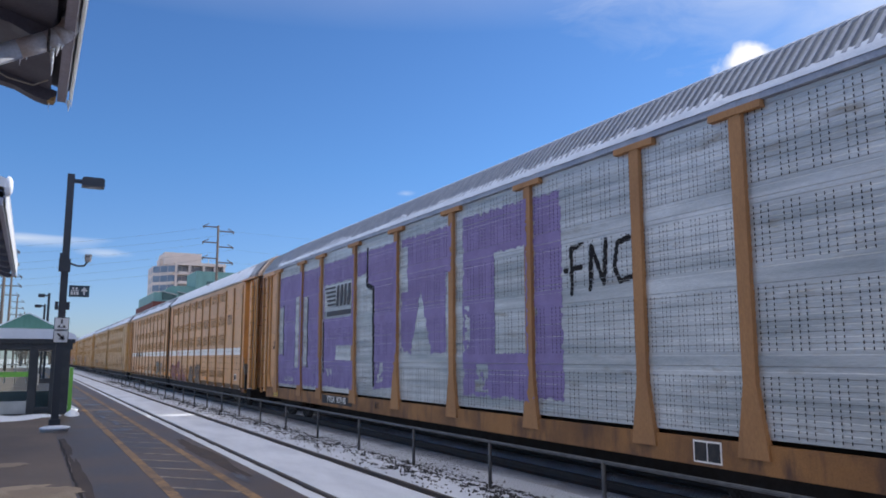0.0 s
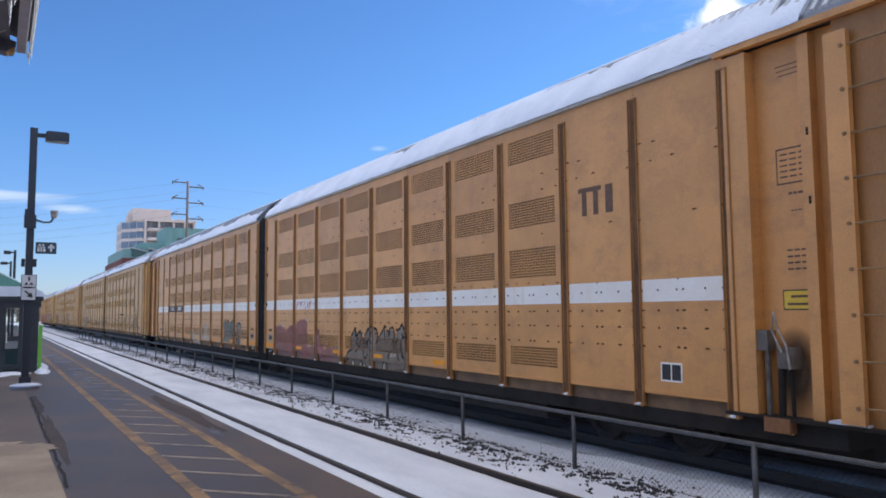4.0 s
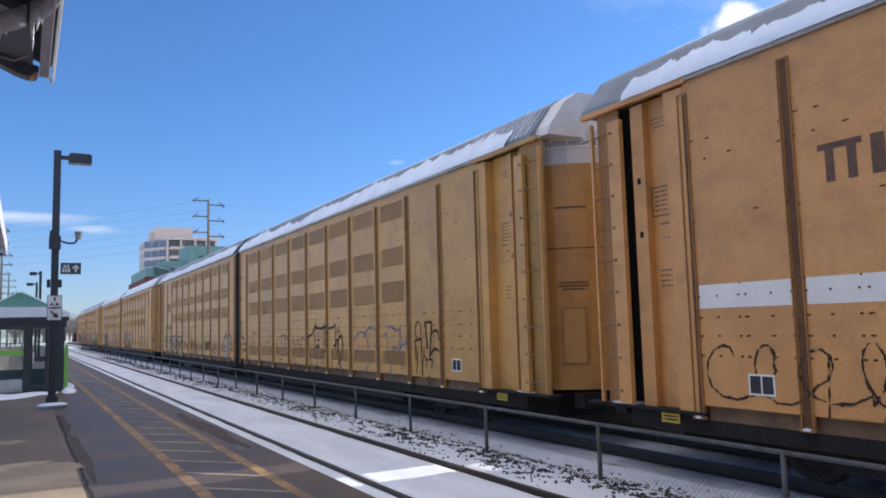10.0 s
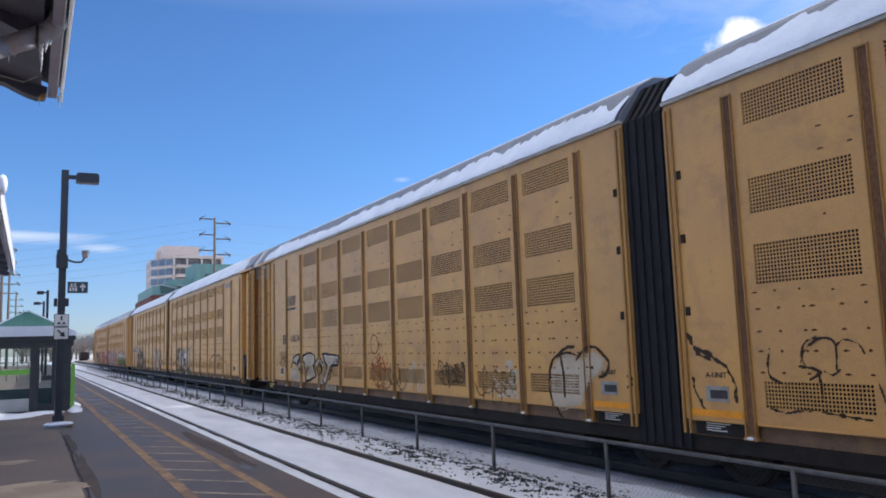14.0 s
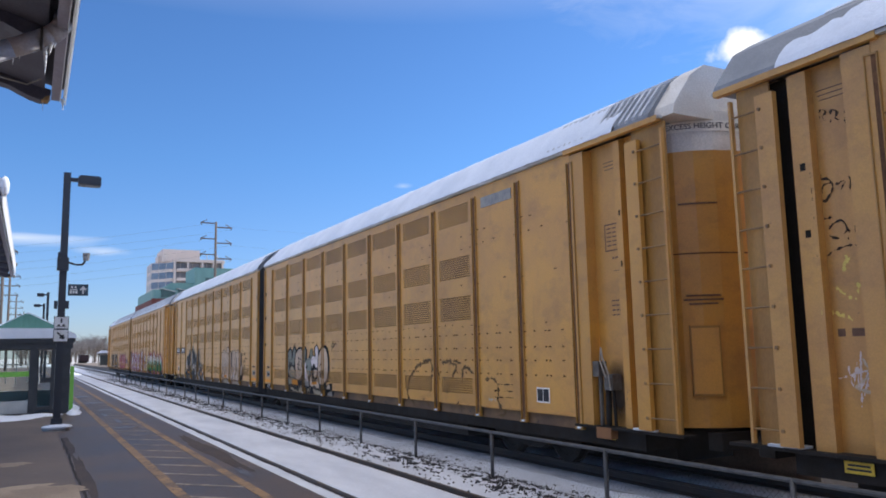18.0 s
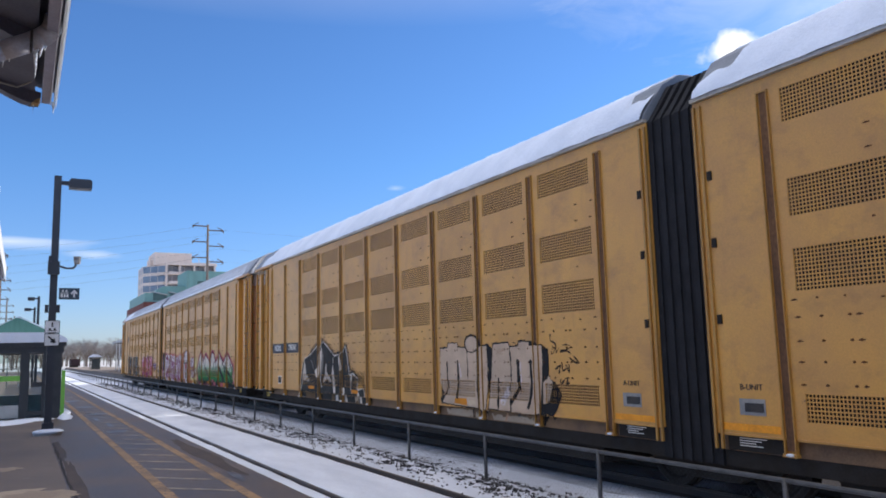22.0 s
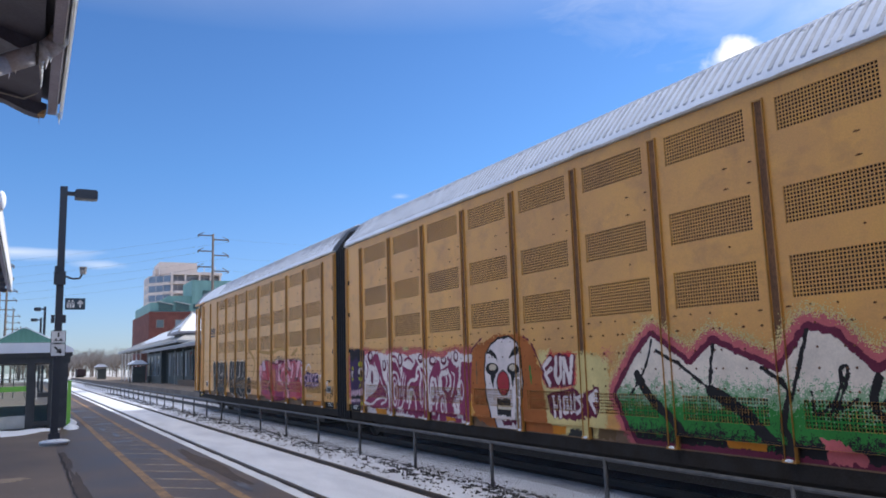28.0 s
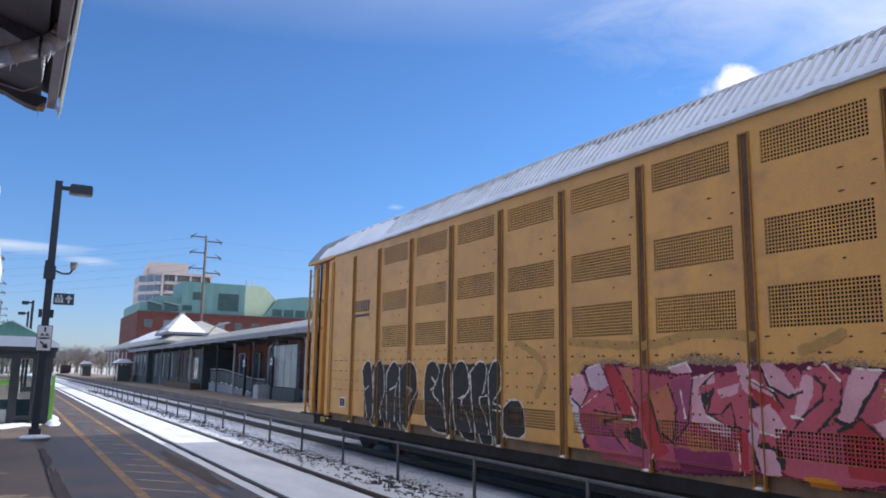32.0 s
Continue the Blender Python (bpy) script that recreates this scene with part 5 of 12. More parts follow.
# ---------------------------------------------------------------- lamp post with signs, on the near platform
def lamp_post(x, y, signs, head_to, name="platform_lamp", h=6.55):
    lp = root(name, (x, y, 0), "dark square lamp post with a flat shoebox head" + (" and station signs" if signs else ""), "lamp post", "platform lamps")
    bm = bmesh.new()
    prism(bm, [(-0.085, -0.085), (0.085, -0.085), (0.085, 0.085), (-0.085, 0.085)], 0.1, h, "z")
    part("pole", bm, M["pole_paint"], lp)
    part("base_plate", boxes((-0.2, 0.2, -0.2, 0.2, 0.06, 0.14), (-0.13, 0.13, -0.13, 0.13, 0.14, 0.30)), M["pole_paint"], lp)
    bm = bmesh.new()
    tube(bm, (0, 0, -0.05), (0, 0, 0.08), 0.33, 0.31, 16)
    part("footing", bm, M["concrete"], lp, "round concrete footing")
    s = 1 if head_to > 0 else -1
    part("arm", boxes((min(0, s * 0.3), max(0, s * 0.3), -0.04, 0.04, h - 0.22, h - 0.12)), M["pole_paint"], lp)
    bm = bmesh.new()
    a, b = s * 0.26, head_to
    prism(bm, [(min(a, b), h - 0.30), (max(a, b), h - 0.30), (max(a, b), h - 0.10), (max(a, b) - 0.05, h - 0.06), (min(a, b) + 0.05, h - 0.06), (min(a, b), h - 0.10)], -0.17, 0.17)
    head = part("lamp_head", bm, M["pole_paint"], lp, "flat shoebox lamp head")
    part("lens", boxes((min(a, b) + 0.08, max(a, b) - 0.08, -0.13, 0.13, h - 0.315, h - 0.30)), M["tag_grey"], head, "grey lens under the head")
    if not signs:
        return lp
    bm = bmesh.new()
    bmesh.ops.create_uvsphere(bm, u_segments=14, v_segments=8, radius=1, matrix=Matrix.Translation((0.02, -0.1, 0.085)) @ Matrix.Diagonal((0.36, 0.26, 0.07, 1)))
    part("snow_cap", done(bm, True), M["snow"], lp, "snow on the footing")
    part("control_box", boxes((-0.15, 0.12, -0.15, -0.085, 3.98, 4.32), (-0.14, -0.06, -0.2, -0.1, 4.3, 4.45)), M["pole_paint"], lp, "dark control box")
    bm = bmesh.new()
    pts = [Vector((0.08, -0.05, 4.22)), Vector((0.28, -0.05, 4.15)), Vector((0.44, -0.05, 4.16)), Vector((0.50, -0.05, 4.26))]
    for p, q in zip(pts, pts[1:]):
        tube(bm, p, q, 0.025, n=8)
    cam_arm = part("camera_arm", bm, M["pole_paint"], lp, "curved bracket")
    bm = bmesh.new()
    tube(bm, (0.52, -0.05, 4.27), (0.52, -0.05, 4.46), 0.075, 0.09, 12)
    part("camera_dome", bm, M["tag_grey"], cam_arm, "small grey camera housing")
    sg = part("exit_sign", boxes((0.13, 0.60, -0.03, 0.03, 3.36, 3.65)), M["teal_sign"], lp, "dark blue-grey direction sign")
    bm = bmesh.new()
    box(bm, 0.46, 0.50, -0.036, -0.03, 3.41, 3.56)
    prism(bm, [(0.40, 3.52), (0.48, 3.61), (0.56, 3.52), (0.53, 3.49), (0.48, 3.55), (0.43, 3.49)], -0.036, -0.03)
    part("arrow", bm, M["white_sign"], sg, "white up arrow")
    bm = bmesh.new()
    for x0, x1, z0, z1 in ((0.17, 0.22, 3.41, 3.49), (0.24, 0.28, 3.41, 3.49), (0.30, 0.35, 3.41, 3.49), (0.17, 0.35, 3.51, 3.53), (0.20, 0.24, 3.55, 3.60), (0.28, 0.32, 3.55, 3.60)):
        box(bm, x0, x1, -0.036, -0.03, z0, z1)
    part("pictogram", bm, M["white_sign"], sg, "small white pictogram")
    for dx in (-0.2, 0.16):
        part("loudspeaker", boxes((dx * 0.72 - 0.03, dx * 0.72 + 0.05, -0.07, 0.06, 3.02, 3.22)), M["pole_paint"], lp, "small dark loudspeaker")
    for z0, z1, kind in ((2.505, 2.82, "access"), (2.18, 2.495, "arrow")):
        pl = part("platform_sign", boxes((-0.16, 0.18, -0.115, -0.09, z0, z1)), M["black"], lp, "white square sign with a black border")
        part("sign_face", boxes((-0.145, 0.165, -0.119, -0.115, z0 + 0.015, z1 - 0.015)), M["white_sign"], pl, "white face")
        bm = bmesh.new()
        zc = (z0 + z1) / 2
        if kind == "arrow":
            m = Matrix.Translation((0.01, -0.121, zc)) @ Matrix.Rotation(radians(45), 4, "Y")
            box(bm, -0.115, 0.06, -0.003, 0.0, -0.02, 0.02, m)
            for sgn in (1, -1):
                box(bm, -0.02, 0.10, -0.003, 0.0, -0.02, 0.02, m @ Matrix.Translation((0.03, 0, sgn * 0.042)) @ Matrix.Rotation(radians(45 * sgn), 4, "Y"))
        else:
            box(bm, -0.01, 0.03, -0.122, -0.119, zc + 0.0, zc + 0.11)
            box(bm, -0.10, 0.12, -0.122, -0.119, zc - 0.10, zc - 0.085)
            box(bm, -0.07, -0.02, -0.122, -0.119, zc - 0.085, zc - 0.04)
            box(bm, 0.04, 0.09, -0.122, -0.119, zc - 0.085, zc - 0.04)
        part("symbol", bm, M["black"], pl, "black symbol")
    return lp


lamp_post(0.65, 21.6, True, 0.80)
lamp_post(0.98, 63.0, False, -0.72)
lamp_post(0.90, 76.0, False, -0.80)
lamp_post(-1.75, 40.0, False, 0.95, h=6.7)


# ---------------------------------------------------------------- waiting shelter on the near platform
def near_shelter():
    sh = root("waiting_shelter", (0, 28, 0), "dark glazed platform shelter with lime trim and a snowy roof", "shelter")
    D = M["shelter_metal"]
    part("fascia", boxes((-5, 1.24, 0, 4.6, 2.08, 2.40)), D, sh, "dark roof fascia")
    part("gutter", boxes((-5, 1.30, -0.06, 0.0, 2.28, 2.42)), D, sh)
    for x0, x1 in ((0.0, 0.22), (0.64, 1.18), (-2.4, -2.3), (-5, -4.85)):
        part("column", boxes((x0, x1, 0.0, 0.16, 0, 2.08)), D, sh, "dark steel column")
    part("side_wall", boxes((1.10, 1.18, 0.16, 4.4, 0.0, 2.08)), D, sh, "dark side wall")
    part("rear_wall", boxes((-5, 1.1, 4.3, 4.4, 0.0, 0.6)), M["tag_pale"], sh, "low pale rear wall")
    for x0, x1, z0, z1 in ((-2.3, 0.0, 1.38, 2.08), (-2.3, 0.0, 0.45, 1.20), (0.26, 0.62, 1.15, 2.02), (0.26, 0.62, 0.25, 1.0), (-4.85, -2.4, 0.45, 2.08)):
        p = part("pane", boxes((x0, x1, 0.06, 0.075, z0, z1)), M["clear_glass"], sh, "clear glass pane")
        p.visible_shadow = False
    part("lime_band", boxes((-2.3, 0.0, 0.03, 0.09, 1.21, 1.37)), M["lime"], sh, "lime green band")
    part("kick_panel", boxes((-2.3, 0.0, 0.02, 0.1, 0.05, 0.45)), M["tag_pale"], sh, "pale kick panel")
    part("door_frame", boxes((0.22, 0.26, 0.02, 0.12, 0.1, 2.06), (0.62, 0.64, 0.02, 0.12, 0.1, 2.06), (0.26, 0.62, 0.02, 0.12, 1.0, 1.15), (0.26, 0.62, 0.02, 0.12, 0.1, 0.25)), D, sh, "dark door frame")
    bm = bmesh.new()
    tube(bm, (0.29, -0.04, 0.95), (0.29, -0.04, 1.30), 0.018)
    part("door_pull", bm, M["tag_pale"], sh, "steel door pull")
    part("lime_post", boxes((1.19, 1.30, -0.02, 0.1, 0.05, 1.50)), M["lime"], sh, "lime green corner post")
    for x in (-0.75, -0.42, -0.05):
        part("mullion", boxes((x - 0.015, x + 0.015, 4.2, 4.25, 0.9, 2.05)), M["white_sign"], sh, "white mullion")
    part("transom", boxes((-2.3, 0.0, 4.2, 4.25, 1.55, 1.58)), M["white_sign"], sh, "white transom")
    bm = bmesh.new()
    prism(bm, [(-5.1, 2.42), (1.34, 2.42), (1.30, 2.55), (1.05, 2.68), (0.7, 2.74), (-5.1, 2.78)], -0.1, 4.7)
    part("roof_snow", bm, M["snow"], sh, "thick snow on the flat roof")
    bm = bmesh.new()
    prism(bm, [(-0.95, 2.76), (0.75, 2.76), (0.75, 2.82), (-0.07, 3.24), (-0.2, 3.24), (-0.95, 2.82)], 0.6, 3.6)
    part("lantern_roof", bm, M["green_roof"], sh, "green metal lantern roof")
    bm = bmesh.new()
    for s in (-1, 1):
        c = -0.1
        prism(bm, [(c, 3.25), (c + s * 0.9, 2.80), (c + s * 0.92, 2.84), (c, 3.30)], 0.62, 3.62)
    part("lantern_snow", bm, M["snow"], sh, "snow on the lantern roof slopes")
    return sh


M["tag_pale"] = mat("tag_pale", (0.45, 0.46, 0.45), 0.5, alt=(0.38, 0.39, 0.38), scale=3)
cg = bpy.data.materials.new("clear_glass")
cg.use_nodes = True
cgb = cg.node_tree.nodes["Principled BSDF"]
cgb.inputs["Base Color"].default_value = (0.75, 0.85, 0.83, 1)
cgb.inputs["Transmission Weight"].default_value, cgb.inputs["Roughness"].default_value = 1.0, 0.05
cgb.inputs["IOR"].default_value = 1.02
M["clear_glass"] = cg
near_shelter()


def snow_bank(name, x, y, rx, ry, h, seed):
    bm = bmesh.new()
    n, rings = 26, 7
    prev = None
    for j in range(rings):
        q = 1 - j / (rings - 1)
        row = []
        for i in range(n):
            a = 2 * math.pi * i / n
            k = 1 + 0.35 * noise.noise(Vector((math.cos(a) * 1.5, math.sin(a) * 1.5, seed)))
            zz = h * (1 - q ** 2) * (1 + 0.4 * noise.noise(Vector((a * 2, q * 3, seed))))
            row.append(bm.verts.new((rx * q * k * math.cos(a), ry * q * k * math.sin(a), zz)))
        if prev:
            for i in range(n):
                bm.faces.new((prev[i], prev[(i + 1) % n], row[(i + 1) % n], row[i]))
        prev = row
    whole(name, done(bm, True), M["snow"], "shovelled bank of snow on the platform", "snow bank", at=(x, y, 0.004))


snow_bank("snow_bank", -1.6, 26.6, 2.2, 1.3, 0.10, 1)
snow_bank("snow_bank", 1.32, 27.5, 0.22, 0.9, 0.14, 2)
snow_bank("snow_bank", 0.35, 27.3, 0.7, 0.5, 0.06, 3)
snow_bank("snow_bank", 1.45, 31.0, 0.16, 2.2, 0.08, 4)


# ---------------------------------------------------------------- canopies of the near platform
def canopy(name, x_edge, y0, y1, z, snow, pipe):
    """A sloping timber roof over the platform; its eave runs along y, and the roof climbs away from the tracks."""
    c = root(name, (x_edge, y1 if pipe else y0, z), "dark timber platform canopy hung with icicles", "canopy")
    w, L = 5.0, y1 - y0
    o = -L if pipe else 0.0
    rise = 0.30
    up = lambda x, dz: (x, dz + rise * (-0.16 - x))

    def slab(name_, x0, x1, dz0, dz1, ya, yb, m, label=""):
        bm = bmesh.new()
        prism(bm, [up(x0, dz0), up(x1, dz0), up(x1, dz1), up(x0, dz1)], ya, yb)
        part(name_, bm, m, c, label)
    n = 7
    for k in range(n):
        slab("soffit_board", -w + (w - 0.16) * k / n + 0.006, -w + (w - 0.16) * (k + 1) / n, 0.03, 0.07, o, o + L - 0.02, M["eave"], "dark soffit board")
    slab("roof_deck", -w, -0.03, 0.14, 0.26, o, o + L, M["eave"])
    part("fascia", boxes((-0.105, -0.035, o, o + L, -0.015, 0.20)), M["fascia"], c, "grey fascia board")
    part("drip_edge", boxes((-0.004, 0.014, o, o + L, 0.03, 0.30)), M["white_sign"], c, "white metal drip edge")
    part("inner_drip", boxes((-0.034, -0.026, o, o + L, -0.024, 0.1)), M["thin_ice"], c, "icy inner lip")
    part("ice_lip", boxes((0.014, 0.019, o, o + L, -0.05, 0.06)), M["thin_ice"], c, "rim of thin ice along the eave")
    part("gutter_floor", boxes((-0.034, 0.0, o, o + L, 0.1, 0.13)), M["fascia"], c)
    y = o + L - 0.10
    tail = [(-w, 0.03 + rise * (w - 0.16)), (-w, -0.16 + rise * (w - 0.16)), (-1.3, 0.20), (-0.85, 0.10), (-0.58, 0.06), (-0.45, 0.03), (-0.37, -0.01), (-0.28, -0.05), (-0.20, -0.072),
            (-0.13, -0.065), (-0.112, -0.02), (-0.11, 0.03)]
    first = True
    while y > o:
        bm = bmesh.new()
        prism(bm, tail, y - 0.07, y + 0.07)
        r_ = part("rafter", bm, M["eave"], c, "curved rafter tail")
        if first:
            bm = bmesh.new()
            prism(bm, [(-0.185, -0.076), (-0.128, -0.070), (-0.112, -0.02), (-0.15, -0.04)], y - 0.078, y + 0.02)
            part("rafter_tip", bm, M["bare_wood"], r_, "bare split wood on the rafter tip")
            first = False
        y -= 1.45
    if pipe:
        bm = bmesh.new()
        yy = -1.73
        pts = [Vector((-3.0, yy, -1.62)), Vector((-0.388, yy, -0.20)), Vector((-0.215, yy, -0.105)), Vector((-0.15, yy, -0.062)), Vector((-0.10, yy, -0.015)), Vector((-0.065, yy, 0.045)), Vector((-0.055, yy, 0.13))]
        for a, b in zip(pts, pts[1:]):
            tube(bm, a, b, 0.07, n=16)
        for p in pts[1:-1]:
            bmesh.ops.create_uvsphere(bm, u_segments=14, v_segments=8, radius=0.07, matrix=Matrix.Translation(p))
        part("downpipe", done(bm, True), M["pipe"], c, "grey bent rain pipe with ice")
        bm = bmesh.new()
        bmesh.ops.create_circle(bm, segments=14, radius=0.078, cap_ends=False, matrix=Matrix.Translation((-0.20, yy, -0.097)) @ Matrix.Rotation(radians(90), 4, "Y"))
        ring = [v.co.copy() for v in bm.verts]
        bm.free()
        bm = bmesh.new()
        for p, q in zip(ring, ring[1:] + ring[:1]):
            tube(bm, p, q, 0.010, n=6)
        part("pipe_clip", bm, M["pole_paint"], c, "dark pipe clip")

        def icicle(x, y_, zz, ln, r):
            bm = bmesh.new()
            rr = random.Random(int(abs(x * 1000) + abs(y_ * 77)))
            p, rad = Vector((x, y_, zz + 0.01)), r
            for k in range(6):
                q = p + Vector((rr.uniform(-0.2, 0.2) * r, rr.uniform(-0.2, 0.2) * r, -ln / 6))
                r2 = r * (1 - (k + 1) / 6.6) * rr.uniform(0.8, 1.15)
                tube(bm, p, q, rad, r2, 8)
                p, rad = q, r2
            part("icicle", done(bm, True), M["ice"], c, "small hanging icicle")
        for q in ((-0.17, yy, -0.15, 0.22, 0.020), (-0.135, yy - 0.02, -0.125, 0.10, 0.020), (-0.115, yy, -0.10, 0.06, 0.018), (-0.33, yy, -0.235, 0.05, 0.009), (-0.37, yy, -0.26, 0.07, 0.009), (-0.27, yy, -0.20, 0.03, 0.008),
                  (0.0, -0.02, -0.02, 0.10, 0.014), (-0.012, -0.06, -0.02, 0.06, 0.012), (0.002, -0.13, -0.02, 0.035, 0.010), (-0.17, -0.12, -0.072, 0.10, 0.004)):
            icicle(*q)
        for y_, lift in ((-0.55, 0.0), (-2.9, 0.05)):
            bm = bmesh.new()
            arc = [Vector((-1.3, y_ - 0.3, 0.33 + lift)), Vector((-0.8, y_, 0.12 + lift)), Vector((-0.5, y_ + 0.1, 0.0 + lift)), Vector((-0.3, y_ + 0.12, -0.03 + lift)), Vector((-0.19, y_ + 0.1, 0.03 + lift))]
            for a, b in zip(arc, arc[1:]):
                tube(bm, a, b, 0.006, n=6)
            part("cable", bm, M["tag_pale"], c, "slack grey cable under the eave")
    if snow:
        bm = bmesh.new()
        prism(bm, [up(-w, 0.26), (-0.0, 0.26), (0.03, 0.32), (0.0, 0.41), (-0.15, 0.46), up(-w, 0.5)], o - 0.05, o + L)
        part("roof_snow", bm, M["snow"], c, "snow overhanging the roof edge")
        bm = bmesh.new()
        bmesh.ops.create_icosphere(bm, subdivisions=2, radius=1, matrix=Matrix.Translation((0.03, o + 0.05, 0.30)) @ Matrix.Diagonal((0.07, 0.12, 0.17, 1)))
        part("snow_overhang", done(bm, True), M["snow"], c, "lump of snow sliding off the corner")
    for yy in ((o + 1.0, o + L - 3.5) if pipe else (o + 2.5, o + L - 1)):
        part("post", boxes((-w + 0.3, -w + 0.5, yy, yy + 0.2, -z, 1.2)), M["eave"], c, "square canopy post")
    return c


M["thin_ice"] = bpy.data.materials.new("thin_ice")
M["thin_ice"].use_nodes = True
_t = M["thin_ice"].node_tree
_a, _b, _m = _t.nodes.new("ShaderNodeBsdfTranslucent"), _t.nodes.new("ShaderNodeBsdfDiffuse"), _t.nodes.new("ShaderNodeMixShader")
_a.inputs["Color"].default_value, _b.inputs["Color"].default_value, _m.inputs[0].default_value = (0.85, 0.88, 0.92, 1), (0.8, 0.83, 0.88, 1), 0.4
_n = _t.nodes.new("ShaderNodeTexNoise")
_n.inputs["Scale"].default_value = 9
_t.links.new(_n.outputs["Fac"], _m.inputs[0])
_t.links.new(_a.outputs[0], _m.inputs[1])
_t.links.new(_b.outputs[0], _m.inputs[2])
_t.links.new(_m.outputs[0], _t.nodes["Material Output"].inputs["Surface"])
M["pipe"] = mat("pipe", (0.46, 0.48, 0.56), 0.5, alt=(0.36, 0.38, 0.45), scale=4, fine=50)
M["bare_wood"] = mat("bare_wood", (0.5, 0.38, 0.22), 0.8, alt=(0.35, 0.24, 0.12), scale=12, fine=60)
# added out of view: blocks low sky and ground bounce on the near panels
whole("wall_west", boxes((-5.1, -4.75, -14.0, 7.7, 0.0, 5.5)), M["brick"], "unseen plain red-brick wall added to keep light off the near car panels", "wall", "structure")
canopy("platform_canopy", 0.172, -8.0, 7.75, 4.20, False, True)
canopy("platform_canopy", -0.50, 13.6, 25.5, 4.20, True, False)


# ---------------------------------------------------------------- far side: station canopy, building, shelters
def station():
    st = root("station_canopy", (0, 0, 0), "long grey metal platform canopy on dark posts beside the far track", "canopy")
    bm = bmesh.new()
    prism(bm, [(13.6, 3.88), (13.6, 4.15), (15.9, 4.94), (17.6, 4.72), (17.6, 4.02)], -8, 110.5)
    part("roof", bm, M["grey_roof"], st, "grey standing-seam roof slope")
    for k in range(36):
        part("seam", cached("seam", seam_mesh), M["grey_roof"], st, at=(0, 33.6 + 2.1 * k, 0))
    part("fascia", boxes((13.54, 13.6, -8, 110.5, 3.84, 4.16)), M["fascia_grey"], st, "grey-mauve fascia")
    part("gutter_lip", boxes((13.50, 13.54, -8, 110.5, 4.10, 4.17)), M["tag_pale"], st, "pale gutter lip")
    post = done(boxes((-0.055, 0.055, -0.055, 0.055, 0, 4.0)))
    beam = done(boxes((-0.7, 2.2, -0.06, 0.06, 3.68, 3.9)))
    bm = bmesh.new()
    for q in range(5):
        a0, a1 = q * 0.31, (q + 1) * 0.31
        tube(bm, (0, 0.9 - 0.9 * math.cos(a0), 2.9 + 0.85 * math.sin(a0)), (0, 0.9 - 0.9 * math.cos(a1), 2.9 + 0.85 * math.sin(a1)), 0.032, n=6)
    brace = done(bm)
    for k in range(14):
        p = part("post", post, M["tag_pale"] if k % 3 == 1 else M["station_dark"], st, "canopy post", at=(14.4, 36 + 5.3 * k, 0))
        part("brace", brace, M["tag_pale"], p, "curved pale brace")
        part("beam", beam, M["station_dark"], p, "cross beam")
    return st


def seam_mesh():
    bm = bmesh.new()
    prism(bm, [(13.6, 4.15), (13.6, 4.175), (15.9, 4.965), (15.9, 4.94)], 0, 0.04)
    return done(bm)


M["panel_grey"] = mat("panel_grey", (0.21, 0.22, 0.23), 0.5, alt=(0.28, 0.29, 0.30), scale=0.7, fine=8)
M["pale_glass"] = mat("pale_glass", (0.28, 0.33, 0.36), 0.2, alt=(0.22, 0.26, 0.3), scale=0.5)
M["fascia_grey"] = mat("fascia_grey", (0.25, 0.24, 0.26), 0.6, alt=(0.31, 0.30, 0.32), scale=0.8, fine=12)
M["station_dark"] = mat("station_dark", (0.05, 0.062, 0.06), 0.6, alt=(0.075, 0.085, 0.08), scale=2)
station()


def window_on(parent, x, y, z, w, h, material, along="y", frame_mat=None):
    """A framed window in a wall: along y (in a wall that faces -x) or along x (in a wall that faces -y)."""
    fm = frame_mat or M["white_sign"]
    t = 0.07
    if along == "y":
        fr = boxes((-0.06, 0.02, -w / 2, w / 2, 0, t), (-0.06, 0.02, -w / 2, w / 2, h - t, h), (-0.06, 0.02, -w / 2, -w / 2 + t, t, h - t), (-0.06, 0.02, w / 2 - t, w / 2, t, h - t))
        pn = boxes((-0.02, 0.0, -w / 2 + t, w / 2 - t, t, h - t))
    else:
        fr = boxes((-w / 2, w / 2, -0.06, 0.02, 0, t), (-w / 2, w / 2, -0.06, 0.02, h - t, h), (-w / 2, -w / 2 + t, -0.06, 0.02, t, h - t), (w / 2 - t, w / 2, -0.06, 0.02, t, h - t))
        pn = boxes((-w / 2 + t, w / 2 - t, -0.02, 0.0, t, h - t))
    f = part("window_frame", fr, fm, parent, at=(x, y, z))
    part("pane", pn, material, f, "dark glass pane")


